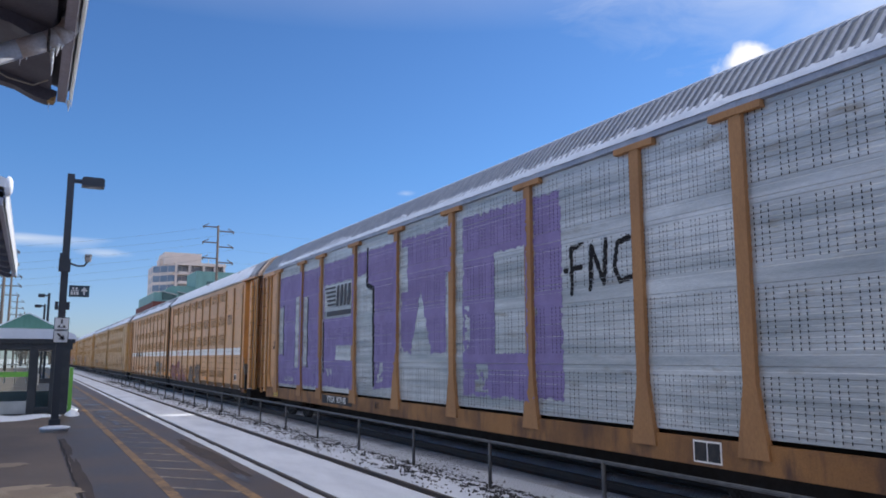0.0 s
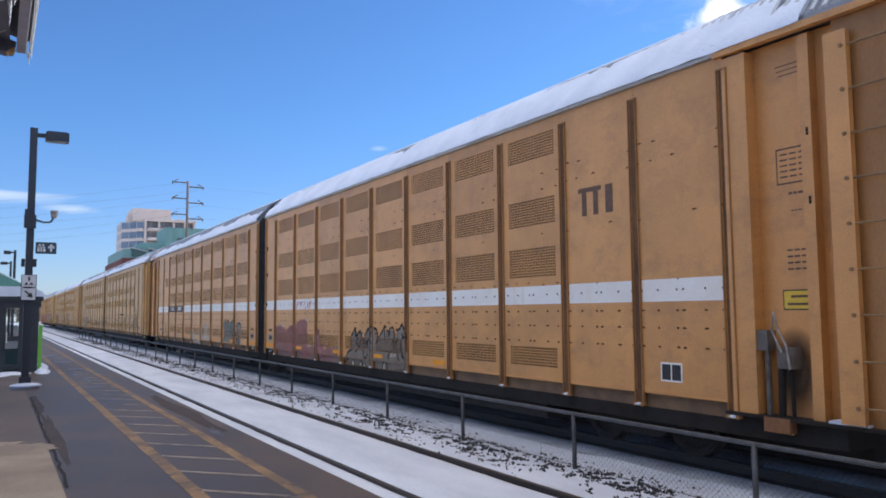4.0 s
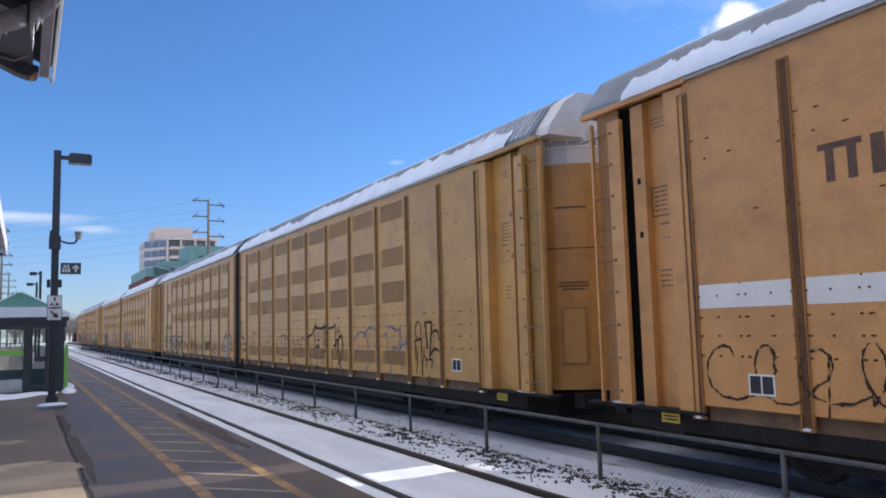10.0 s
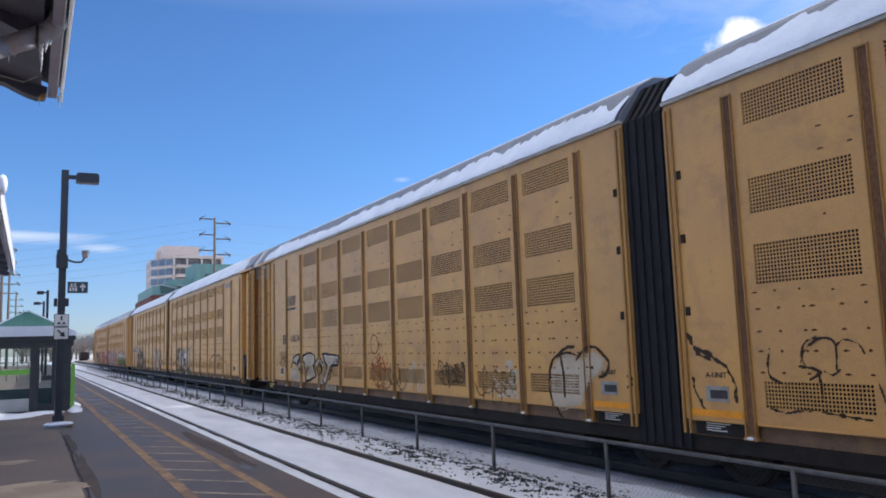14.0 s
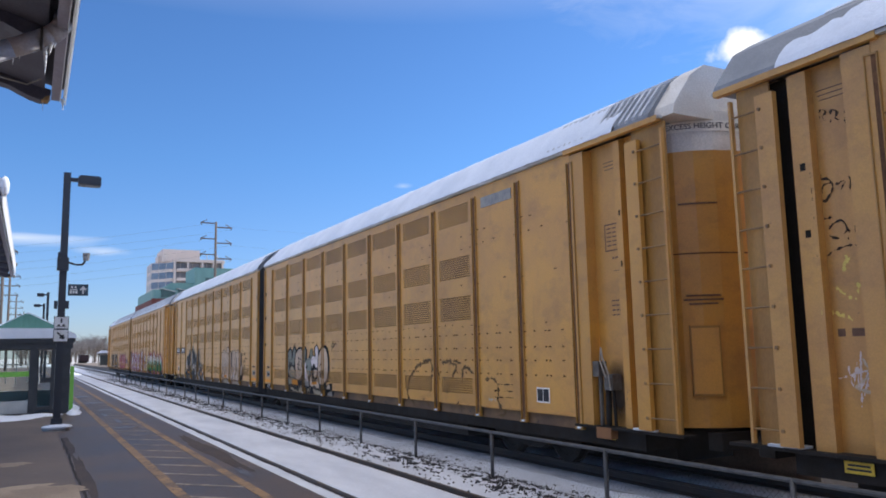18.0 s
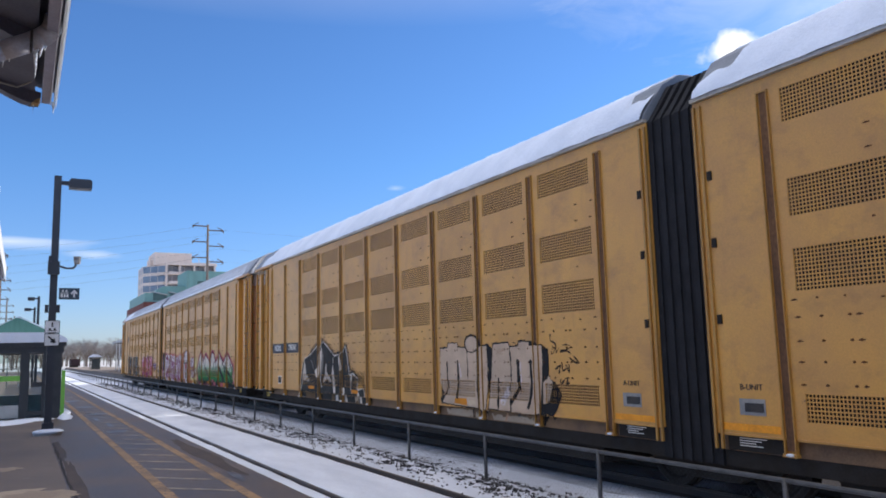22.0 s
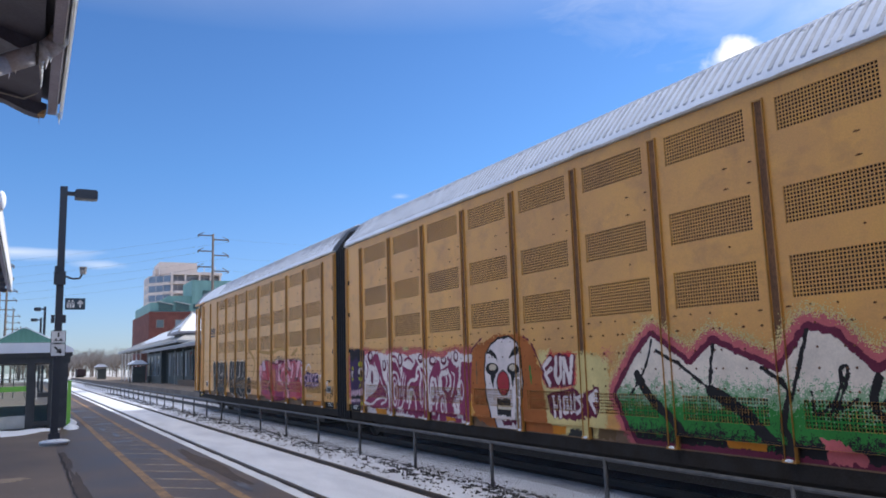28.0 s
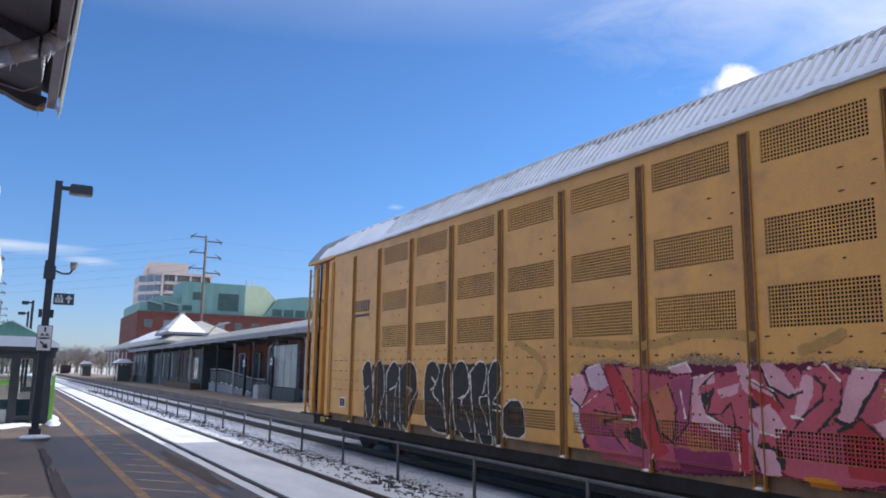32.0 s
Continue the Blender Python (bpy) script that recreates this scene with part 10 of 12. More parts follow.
    w.halo([(0.30, 1.44), (0.76, 1.99), (1.13, 2.29), (1.82, 1.86), (2.25, 2.15), (3.22, 1.76), (3.65, 2.26), (3.98, 2.18), (4.44, 1.74), (5.14, 2.21), (5.38, 2.03), (6.01, 1.76), (6.60, 2.16), (6.88, 2.07), (7.76, 1.56), (7.64, 1.16)], 0.25, "paleyellow", 0.06)
    w.halo([(0.30, 1.44), (0.76, 1.99), (1.13, 2.29), (1.82, 1.86), (2.25, 2.15), (3.22, 1.76), (3.65, 2.26), (3.98, 2.18), (4.44, 1.74), (5.14, 2.21), (5.38, 2.03), (6.01, 1.76), (6.60, 2.16), (6.88, 2.07), (7.76, 1.56), (7.64, 1.15), (7.79, 1.10), (7.77, 0.64), (6.48, 0.72), (4.97, 0.76), (2.99, 0.79), (0.63, 0.78)], 0.18, "pinkred", 0.03)
    w.halo([(0.30, 1.44), (0.76, 1.99), (1.13, 2.29), (1.82, 1.86), (2.25, 2.15), (3.22, 1.76), (3.65, 2.26), (3.98, 2.18), (4.44, 1.74), (5.14, 2.21), (5.38, 2.03), (6.01, 1.76), (6.60, 2.16), (6.88, 2.07), (7.76, 1.56), (7.64, 1.15), (7.79, 1.10), (7.74, 0.64), (6.48, 0.72), (4.97, 0.76), (2.99, 0.79), (0.63, 0.78)], 0.08, "wine", 0.008)
    w.poly([(0.30, 1.44), (0.76, 1.99), (1.13, 2.29), (1.82, 1.86), (2.25, 2.15), (3.22, 1.76), (3.65, 2.26), (3.98, 2.18), (4.44, 1.74), (5.14, 2.21), (5.38, 2.03), (6.01, 1.76), (6.60, 2.16), (6.88, 2.07), (7.76, 1.56), (7.64, 1.15), (7.79, 1.10), (7.74, 0.64), (6.48, 0.72), (4.97, 0.76), (2.99, 0.79), (0.63, 0.78)], "white", 0.01)
    w.shade("white", "mint", 1.58)
    w.shade("mint", "green", 1.36)
    w.shade("green", "black", 0.98)
    w.poly([(3.00, 0.96), (3.73, 0.94), (4.99, 0.91), (6.49, 0.88), (7.67, 0.78), (7.74, 0.64), (4.97, 0.75), (2.99, 0.77)], "black", 0.02)
    w.stroke(curved([(1.13, 2.22), (0.96, 1.82), (0.64, 1.45)]), 0.045, "black")
    w.stroke([(1.21, 2.07), (1.62, 1.88), (2.17, 1.52)], 0.05, "black")
    w.stroke(curved([(0.79, 1.73), (1.04, 1.39), (1.41, 1.13), (1.69, 0.84)]), 0.15, "black")
    w.stroke([(2.25, 2.11), (2.13, 1.52)], 0.05, "black")
    w.stroke(curved([(2.17, 1.52), (2.65, 1.26), (3.00, 0.96)]), 0.17, "black")
    w.stroke(curved([(2.98, 1.81), (3.27, 1.63), (3.37, 1.45)]), 0.06, "black")
    w.stroke([(3.65, 2.25), (3.53, 1.90), (3.38, 1.50)], 0.05, "black")
    w.stroke(curved([(3.35, 1.50), (3.23, 1.11), (3.41, 0.89)]), 0.09, "black")
    w.stroke(curved([(3.84, 1.28), (4.01, 1.64), (4.03, 1.81), (4.11, 1.81), (4.06, 1.62), (3.89, 1.25)]), 0.035, "black")
    w.stroke(curved([(3.64, 1.54), (3.68, 1.28), (3.91, 1.42), (3.99, 1.36), (4.18, 1.47)]), 0.035, "black")
    w.stroke(curved([(4.44, 1.71), (4.36, 1.42), (4.52, 1.22)]), 0.1, "black")
    w.stroke(curved([(4.53, 1.42), (4.78, 1.23), (4.97, 0.99)]), 0.16, "black")
    w.stroke(curved([(5.11, 2.16), (4.91, 1.81), (4.60, 1.56)]), 0.045, "black")
    w.stroke([(4.97, 1.97), (4.81, 1.30)], 0.05, "black")
    w.stroke(curved([(5.16, 1.55), (5.47, 1.37), (5.81, 1.17), (5.90, 0.94)]), 0.22, "black")
    w.stroke(curved([(5.76, 1.75), (6.07, 1.58), (6.14, 1.32), (6.02, 0.95)]), 0.09, "black")
    w.stroke([(5.26, 2.03), (5.40, 1.90)], 0.06, "black")
    w.stroke(curved([(6.55, 2.12), (6.47, 1.83), (6.26, 1.59), (6.35, 1.40)]), 0.1, "black")
    w.stroke(curved([(6.26, 1.59), (6.14, 1.22), (6.04, 0.95)]), 0.07, "black")
    w.stroke(curved([(6.44, 1.57), (6.69, 1.43), (6.97, 1.34), (7.27, 1.21), (7.39, 0.99)]), 0.15, "black")
    w.stroke(curved([(6.33, 1.36), (6.62, 1.24), (6.94, 1.01), (7.38, 0.81)]), 0.09, "black")
    w.stroke(curved([(7.18, 1.74), (7.48, 1.57), (7.63, 1.44), (7.56, 1.17)]), 0.08, "black")
    w.stroke([(6.66, 1.97), (6.83, 1.93)], 0.05, "black")
    w.stroke([(7.64, 1.14), (7.47, 0.92)], 0.05, "black")
    w.poly([(3.68, 1.05), (3.95, 1.01), (4.18, 0.87), (4.24, 0.74), (3.71, 0.72)], "pinkred", 0.02)
    w.poly([(4.97, 0.97), (5.21, 0.91), (5.64, 0.91), (5.62, 0.69), (5.17, 0.70)], "pinkred", 0.02)
    w.poly([(2.29, 0.90), (2.93, 0.90), (2.90, 0.80), (2.31, 0.80)], "orange", 0.004)
    w.poly([(5.68, 0.91), (6.11, 0.90), (6.09, 0.71), (5.64, 0.71)], "orange", 0.004)
    w.poly([(7.66, 1.28), (7.80, 1.22), (7.88, 1.12), (7.88, 0.96), (7.94, 0.64), (7.84, 0.55), (7.83, 0.93), (7.75, 1.13)], "paleyellow", 0.04)
    w.poly([(7.82, 1.99), (8.08, 1.92), (8.01, 1.55), (7.83, 1.45)], "pinkred", 0.25)
    w.stroke(curved([(7.84, 1.93), (7.90, 1.61), (7.83, 1.42)]), 0.03, "red")
    w.stroke(curved([(8.07, 1.86), (7.90, 1.61), (7.96, 1.48)]), 0.03, "red")
    w.stroke(curved([(8.01, 1.31), (7.91, 1.18), (8.06, 1.17), (8.03, 1.29), (8.14, 1.31)]), 0.03, "chalk")
    w.lay(UNITS[3, -1], D[-1], "big white and green peaked graffiti with red and yellow edging")
    w = Wall(-9.31, 2.63, 0.72, 2.49)
    w.poly([(0.31, 2.16), (0.56, 2.17), (0.72, 2.19), (0.77, 2.09), (1.30, 2.12), (1.65, 2.12), (2.02, 2.06), (2.25, 2.01), (2.10, 0.75), (1.73, 0.68), (0.69, 0.69), (0.47, 0.84), (0.47, 1.38), (0.33, 1.79)], "paleyellow", 0.05)
    w.poly([(2.01, 2.19), (2.33, 2.18), (2.29, 1.83), (2.01, 1.89)], "pinkred", 0.3)
    w.poly([(1.08, 0.85), (1.44, 0.85), (1.41, 0.70), (1.15, 0.69), (0.99, 0.72)], "coal", 0.02)
    w.poly([(1.76, 0.91), (2.23, 0.91), (2.20, 0.71), (1.77, 0.72)], "umber", 0.02)
    w.poly([(0.52, 0.87), (0.96, 0.86), (0.95, 0.73), (0.58, 0.70)], "orange", 0.004)
    w.poly([(0.46, 1.92), (0.71, 2.18), (0.81, 2.10), (1.23, 2.13), (1.44, 2.08), (1.41, 1.59), (1.31, 1.48), (0.67, 1.45), (0.48, 1.51), (0.30, 1.81)], "red", 0.05)
    w.poly([(0.32, 1.81), (0.48, 1.92), (0.66, 2.08), (0.80, 2.04), (0.95, 2.10), (1.22, 2.05), (1.41, 2.06), (1.37, 1.78), (1.30, 1.53), (0.78, 1.49), (0.55, 1.50)], "wine", 0.02)
    w.stroke([(0.70, 2.00), (0.47, 1.84), (0.65, 1.56)], 0.085, "chalk")
    w.stroke([(0.54, 1.73), (0.71, 1.81)], 0.07, "chalk")
    w.stroke([(0.86, 2.00), (0.82, 1.70), (0.89, 1.60), (0.98, 1.70), (0.99, 1.99)], 0.08, "chalk")
    w.stroke([(1.05, 1.58), (1.08, 1.99), (1.21, 1.60), (1.30, 2.01)], 0.08, "chalk")
    w.poly([(0.53, 1.37), (0.73, 1.44), (1.16, 1.50), (1.30, 1.53), (1.50, 1.43), (1.70, 1.50), (1.94, 1.59), (1.96, 1.31), (1.87, 1.05), (1.51, 1.00), (1.30, 0.97), (0.74, 0.97), (0.62, 1.06)], "wine", 0.02)
    w.stroke([(0.73, 1.35), (0.76, 1.02)], 0.07, "chalk")
    w.stroke([(0.89, 1.36), (0.91, 1.03)], 0.07, "chalk")
    w.stroke([(0.76, 1.18), (0.90, 1.20)], 0.05, "chalk")
    w.stroke([(1.02, 1.34), (1.02, 1.09), (1.11, 1.11), (1.11, 1.36), (1.02, 1.34)], 0.06, "chalk")
    w.stroke([(1.20, 1.38), (1.21, 1.11), (1.30, 1.14), (1.31, 1.39)], 0.06, "chalk")
    w.stroke(curved([(1.53, 1.40), (1.38, 1.34), (1.50, 1.22), (1.36, 1.10)]), 0.06, "chalk")
    w.stroke([(1.87, 1.47), (1.68, 1.34), (1.86, 1.33)], 0.07, "chalk")
    w.stroke([(1.68, 1.34), (1.82, 1.14)], 0.06, "chalk")
    w.lay(UNITS[3, -1], D[-1], "dark two-word lettering on a yellow ground")
    w = Wall(-6.89, 3.37, 0.72, 2.80)
    w.poly([(0.30, 1.54), (0.41, 2.14), (0.67, 2.33), (0.96, 2.37), (1.38, 2.50), (2.10, 2.49), (2.34, 2.43), (2.56, 2.28), (2.71, 2.07), (2.88, 1.77), (2.90, 1.38), (2.99, 0.91), (3.06, 0.68), (1.19, 0.64), (0.47, 0.82), (0.39, 1.21)], "rust", 0.03)
    w.stroke(curved([(0.32, 1.54), (0.43, 2.14), (0.65, 2.31), (0.88, 2.44)]), 0.035, "wine")
    w.stroke(curved([(2.34, 2.41), (2.56, 2.28), (2.73, 2.04), (2.91, 1.76)]), 0.04, "wine")
    w.stroke(curved([(0.64, 1.96), (0.64, 1.55)]), 0.05, "umber")
    w.stroke(curved([(2.50, 1.86), (2.52, 1.57)]), 0.04, "green")
    w.halo([(1.01, 2.10), (1.23, 2.29), (1.48, 2.39), (1.86, 2.41), (2.09, 2.32), (2.20, 2.18), (2.22, 1.86), (2.25, 1.57), (2.14, 1.12), (2.15, 0.69), (1.27, 0.66), (1.15, 0.91), (0.99, 1.27), (0.95, 1.76)], 0.035, "black", 0.006)
    w.poly([(1.01, 2.10), (1.23, 2.29), (1.48, 2.39), (1.86, 2.41), (2.09, 2.32), (2.20, 2.18), (2.22, 1.86), (2.25, 1.57), (2.14, 1.12), (2.15, 0.69), (1.27, 0.66), (1.15, 0.91), (0.99, 1.27), (0.95, 1.76)], "chalk", 0.006)
    w.poly([(2.05, 1.79), (2.22, 1.79), (2.14, 1.12), (2.15, 0.69), (1.90, 0.67)], "ashgrey", 0.04)
    w.poly([(1.01, 2.13), (1.20, 2.22), (1.37, 2.12), (1.46, 1.95), (1.29, 2.05), (1.12, 2.11)], "black", 0.01)
    w.poly([(1.75, 1.96), (1.91, 2.15), (2.10, 2.26), (2.20, 2.18), (2.12, 2.07), (1.94, 2.06)], "black", 0.01)
    w.oval(1.22, 1.83, 0.232, 0.119, "black")
    w.oval(1.25, 1.86, 0.132, 0.063, "haze")
    w.oval(1.96, 1.82, 0.205, 0.112, "black")
    w.oval(1.95, 1.85, 0.118, 0.060, "haze")
    w.poly([(1.09, 1.78), (1.39, 1.73), (1.29, 1.62), (1.25, 1.43)], "black", 0.01)
    w.poly([(1.84, 1.73), (2.08, 1.76), (1.97, 1.61), (1.93, 1.45)], "black", 0.01)
    w.oval(1.60, 1.56, 0.228, 0.237, "black")
    w.oval(1.60, 1.56, 0.197, 0.214, "crimson")
    w.poly([(1.34, 1.28), (1.84, 1.31), (1.84, 0.94), (1.35, 0.94)], "black", 0.02)
    w.stroke([(1.41, 1.11), (1.80, 1.12)], 0.08, "haze")
    w.poly([(1.38, 0.87), (1.93, 0.92), (1.89, 0.76), (1.66, 0.77), (1.47, 0.75)], "wine", 0.02)
    w.lay(UNITS[3, -1], D[-1], "white oval with dark marks on a rust-brown ground")
    w = Wall(-1.22, 6.48, 0.72, 2.77)
    w.poly([(0.35, 2.47), (1.46, 2.37), (2.43, 2.41), (3.82, 2.37), (4.32, 2.29), (4.63, 2.27), (5.48, 2.35), (6.18, 2.31), (6.11, 1.75), (0.30, 1.91)], "pinkred", 0.1)
    w.poly([(1.59, 2.31), (1.94, 2.40), (1.90, 2.22), (1.65, 2.19)], "paleyellow", 0.08)
    w.poly([(2.86, 2.39), (3.23, 2.40), (3.25, 2.25), (2.91, 2.24)], "paleyellow", 0.06)
    w.poly([(4.53, 2.22), (4.71, 2.33), (4.97, 2.28), (4.91, 2.19), (4.69, 2.19)], "paleyellow", 0.06)
    w.poly([(0.45, 1.91), (0.54, 2.24), (1.25, 2.33), (1.95, 2.21), (2.42, 2.28), (3.14, 2.17), (3.80, 2.22), (4.08, 2.07), (4.30, 2.12), (4.69, 2.12), (4.90, 2.05), (5.19, 2.21), (5.53, 2.24), (5.70, 2.15), (6.16, 2.13), (5.98, 0.70), (4.45, 0.67), (2.69, 0.70), (0.49, 0.69)], "chalk", 0.02)
    w.poly([(0.80, 1.98), (0.95, 2.09), (1.19, 2.24), (1.40, 2.25), (1.56, 2.02), (1.70, 1.65), (1.92, 1.47), (2.03, 1.09), (2.03, 0.88), (0.78, 0.83), (0.43, 0.97), (0.73, 1.13), (1.18, 1.27), (1.40, 1.46), (1.45, 1.65), (1.29, 1.87), (1.02, 1.94)], "maroon", 0.01)
    w.poly([(2.20, 1.66), (2.28, 2.04), (2.48, 2.01), (2.70, 1.82), (2.84, 1.62), (2.86, 1.95), (2.97, 1.89), (3.30, 1.83), (3.52, 1.94), (3.57, 2.09), (3.77, 1.91), (4.02, 1.81), (4.13, 1.61), (4.15, 1.34), (4.19, 1.01), (4.24, 0.71), (3.47, 0.77), (2.70, 0.84), (2.17, 0.86)], "maroon", 0.01)
    w.poly([(4.27, 1.73), (4.49, 1.96), (4.75, 2.02), (4.81, 1.82), (5.09, 1.90), (5.26, 2.09), (5.37, 1.92), (5.61, 1.89), (5.56, 1.40), (5.33, 1.09), (5.36, 0.83), (4.45, 0.73), (4.26, 0.95), (4.17, 1.41)], "maroon", 0.01)
    w.poly([(5.69, 1.98), (6.14, 1.98), (5.99, 0.76), (5.59, 0.77), (5.55, 1.11)], "maroon", 0.01)
    w.poly([(0.50, 0.78), (2.05, 0.81), (4.30, 0.71), (5.53, 0.71), (5.54, 0.83), (4.31, 0.85), (2.05, 0.89)], "maroon", 0.02)
    w.oval(0.90, 2.16, 0.182, 0.152, "wine")
    w.oval(0.92, 2.18, 0.084, 0.080, "chalk")
    w.oval(1.80, 1.93, 0.122, 0.141, "wine")
    w.oval(1.79, 1.95, 0.061, 0.083, "chalk")
    w.oval(2.74, 2.05, 0.137, 0.170, "wine")
    w.oval(2.73, 2.06, 0.074, 0.109, "chalk")
    w.oval(3.84, 2.08, 0.140, 0.113, "wine")
    w.oval(3.84, 2.10, 0.078, 0.056, "chalk")
    w.oval(4.41, 2.01, 0.157, 0.107, "wine")
    w.oval(4.43, 2.03, 0.102, 0.060, "chalk")
    w.oval(4.94, 2.01, 0.127, 0.089, "wine")
    w.oval(4.94, 2.03, 0.078, 0.044, "chalk")
    w.oval(5.48, 2.09, 0.101, 0.120, "wine")
    w.oval(5.48, 2.10, 0.057, 0.072, "chalk")
    w.oval(1.05, 1.64, 0.136, 0.262, "chalk")
    w.oval(1.00, 1.64, 0.082, 0.176, "wine")
    w.stroke(curved([(1.24, 1.91), (1.42, 1.65), (1.30, 1.42), (1.04, 1.28)]), 0.08, "chalk")
    w.stroke(curved([(0.46, 0.99), (0.93, 0.94), (1.34, 1.09), (1.72, 1.14), (1.84, 1.05), (1.58, 0.97)]), 0.06, "chalk")
    w.oval(2.39, 1.30, 0.166, 0.361, "chalk")
    w.oval(2.40, 1.30, 0.121, 0.298, "maroon")
    w.oval(2.40, 1.30, 0.077, 0.219, "chalk")
    w.oval(2.41, 1.30, 0.033, 0.133, "wine")
    w.stroke(curved([(2.24, 1.66), (2.34, 1.77), (2.54, 1.72), (2.67, 1.49)]), 0.07, "chalk")
    w.stroke(curved([(2.94, 1.74), (2.83, 1.44), (2.88, 1.14), (2.77, 0.91)]), 0.05, "chalk")
    w.stroke(curved([(2.80, 1.83), (2.73, 1.51), (2.78, 1.21)]), 0.035, "chalk")
    w.stroke(curved([(3.09, 1.08), (3.12, 1.41), (3.27, 1.57), (3.52, 1.58), (3.66, 1.67)]), 0.09, "chalk")
    w.stroke(curved([(3.59, 1.60), (3.62, 1.80), (3.73, 1.88), (3.84, 1.70), (3.77, 1.42), (3.80, 1.05)]), 0.07, "chalk")
    w.oval(3.31, 1.22, 0.170, 0.188, "chalk")
    w.oval(3.33, 1.22, 0.104, 0.130, "sage")
    w.oval(3.42, 0.95, 0.129, 0.300, "maroon")
    w.stroke(curved([(3.17, 0.94), (3.25, 1.13), (3.40, 1.28), (3.51, 1.17), (3.56, 0.92)]), 0.05, "chalk")
    w.oval(4.40, 1.36, 0.155, 0.316, "chalk")
    w.oval(4.43, 1.34, 0.100, 0.236, "maroon")
    w.oval(4.40, 1.35, 0.070, 0.184, "chalk")
    w.stroke(curved([(4.17, 1.68), (4.16, 1.45), (4.28, 1.08), (4.33, 0.95)]), 0.07, "chalk")
    w.stroke(curved([(4.52, 1.62), (4.60, 1.36), (4.54, 0.97)]), 0.06, "chalk")
    w.stroke(curved([(4.76, 1.34), (4.76, 1.59), (4.86, 1.72), (5.08, 1.77)]), 0.14, "chalk")
    w.stroke(curved([(5.08, 1.77), (5.22, 1.66), (5.20, 1.48), (5.07, 1.40), (4.98, 1.45)]), 0.08, "chalk")
    w.oval(5.03, 1.59, 0.055, 0.099, "chalk")
    w.poly([(4.70, 1.36), (4.96, 1.37), (4.98, 1.15), (4.72, 1.14)], "chalk", 0.02)
    w.oval(4.83, 1.08, 0.128, 0.213, "maroon")
    w.oval(4.83, 1.06, 0.085, 0.163, "chalk")
    w.oval(4.84, 1.02, 0.043, 0.088, "maroon")
    w.stroke(curved([(4.98, 1.15), (4.99, 0.93)]), 0.05, "chalk")
    w.poly([(5.26, 1.09), (5.49, 1.42), (5.56, 1.42), (5.48, 1.05), (5.60, 0.91), (5.37, 0.91)], "chalk", 0.02)
    w.stroke(curved([(5.62, 1.99), (5.61, 1.63), (5.49, 1.40)]), 0.06, "chalk")
    w.oval(5.67, 1.39, 0.096, 0.208, "chalk")
    w.oval(5.68, 1.39, 0.060, 0.150, "maroon")
    w.stroke(curved([(2.50, 0.87), (2.75, 0.93), (2.60, 0.80)]), 0.06, "chalk")
    w.stroke(curved([(2.95, 0.85), (2.82, 0.63)]), 0.05, "chalk")
    w.poly([(3.63, 0.65), (3.77, 0.83), (3.91, 0.79), (3.81, 0.65)], "chalk", 0.02)
    w.stroke(curved([(4.46, 0.67), (4.54, 0.84)]), 0.05, "chalk")
    w.oval(0.75, 0.76, 0.112, 0.105, "chalk")
    w.stroke(curved([(0.61, 2.09), (0.74, 1.87), (0.63, 1.64)]), 0.05, "maroon")
    w.stroke(curved([(1.17, 2.08), (1.43, 1.99), (1.53, 1.73), (1.64, 1.57)]), 0.05, "maroon")
    w.stroke(curved([(1.98, 2.06), (2.06, 1.87), (1.99, 1.65), (2.11, 1.48)]), 0.05, "maroon")
    w.stroke(curved([(2.29, 2.17), (2.53, 2.10), (2.70, 1.86)]), 0.06, "maroon")
    w.stroke(curved([(2.99, 2.04), (3.20, 2.10), (3.42, 2.00)]), 0.06, "maroon")
    w.stroke(curved([(4.03, 1.95), (4.12, 1.80), (4.13, 1.61)]), 0.05, "maroon")
    w.stroke(curved([(4.60, 2.03), (4.74, 1.94), (4.77, 1.81)]), 0.05, "maroon")
    w.stroke(curved([(5.12, 2.07), (5.24, 1.99), (5.32, 2.12)]), 0.05, "maroon")
    w.stroke(curved([(1.52, 1.65), (1.68, 1.44), (1.86, 1.33), (1.91, 1.08)]), 0.045, "chalk")
    w.stroke(curved([(4.00, 1.68), (4.06, 1.47), (4.02, 1.20), (4.05, 0.93)]), 0.04, "chalk")
    w.stroke(curved([(5.28, 1.77), (5.40, 1.69), (5.34, 1.45), (5.22, 1.26)]), 0.04, "chalk")
    w.stroke(curved([(1.16, 1.99), (1.31, 1.80)]), 0.04, "chalk")
    w.stroke(curved([(3.03, 1.67), (2.92, 1.36), (2.95, 1.07)]), 0.035, "chalk")
    w.stroke(curved([(2.57, 1.58), (2.69, 1.28), (2.57, 0.97)]), 0.035, "chalk")
    w.stroke(curved([(3.93, 1.74), (3.94, 1.40), (3.86, 0.99)]), 0.035, "chalk")
    w.stroke(curved([(4.65, 1.68), (4.68, 1.43), (4.62, 1.10)]), 0.035, "chalk")
    w.stroke(curved([(4.82, 1.62), (4.91, 1.67), (5.00, 1.62), (4.96, 1.46), (4.87, 1.41)]), 0.04, "maroon")
    w.stroke(curved([(5.47, 1.36), (5.40, 1.16), (5.45, 1.04)]), 0.035, "maroon")
    w.poly([(1.06, 0.85), (1.72, 0.85), (1.76, 0.72), (1.13, 0.70)], "orange", 0.004)
    w.poly([(4.84, 0.83), (5.24, 0.81), (5.31, 0.74), (4.89, 0.73)], "orange", 0.004)
    w.lay(UNITS[3, -1], D[-1], "maroon and white swirling letters")
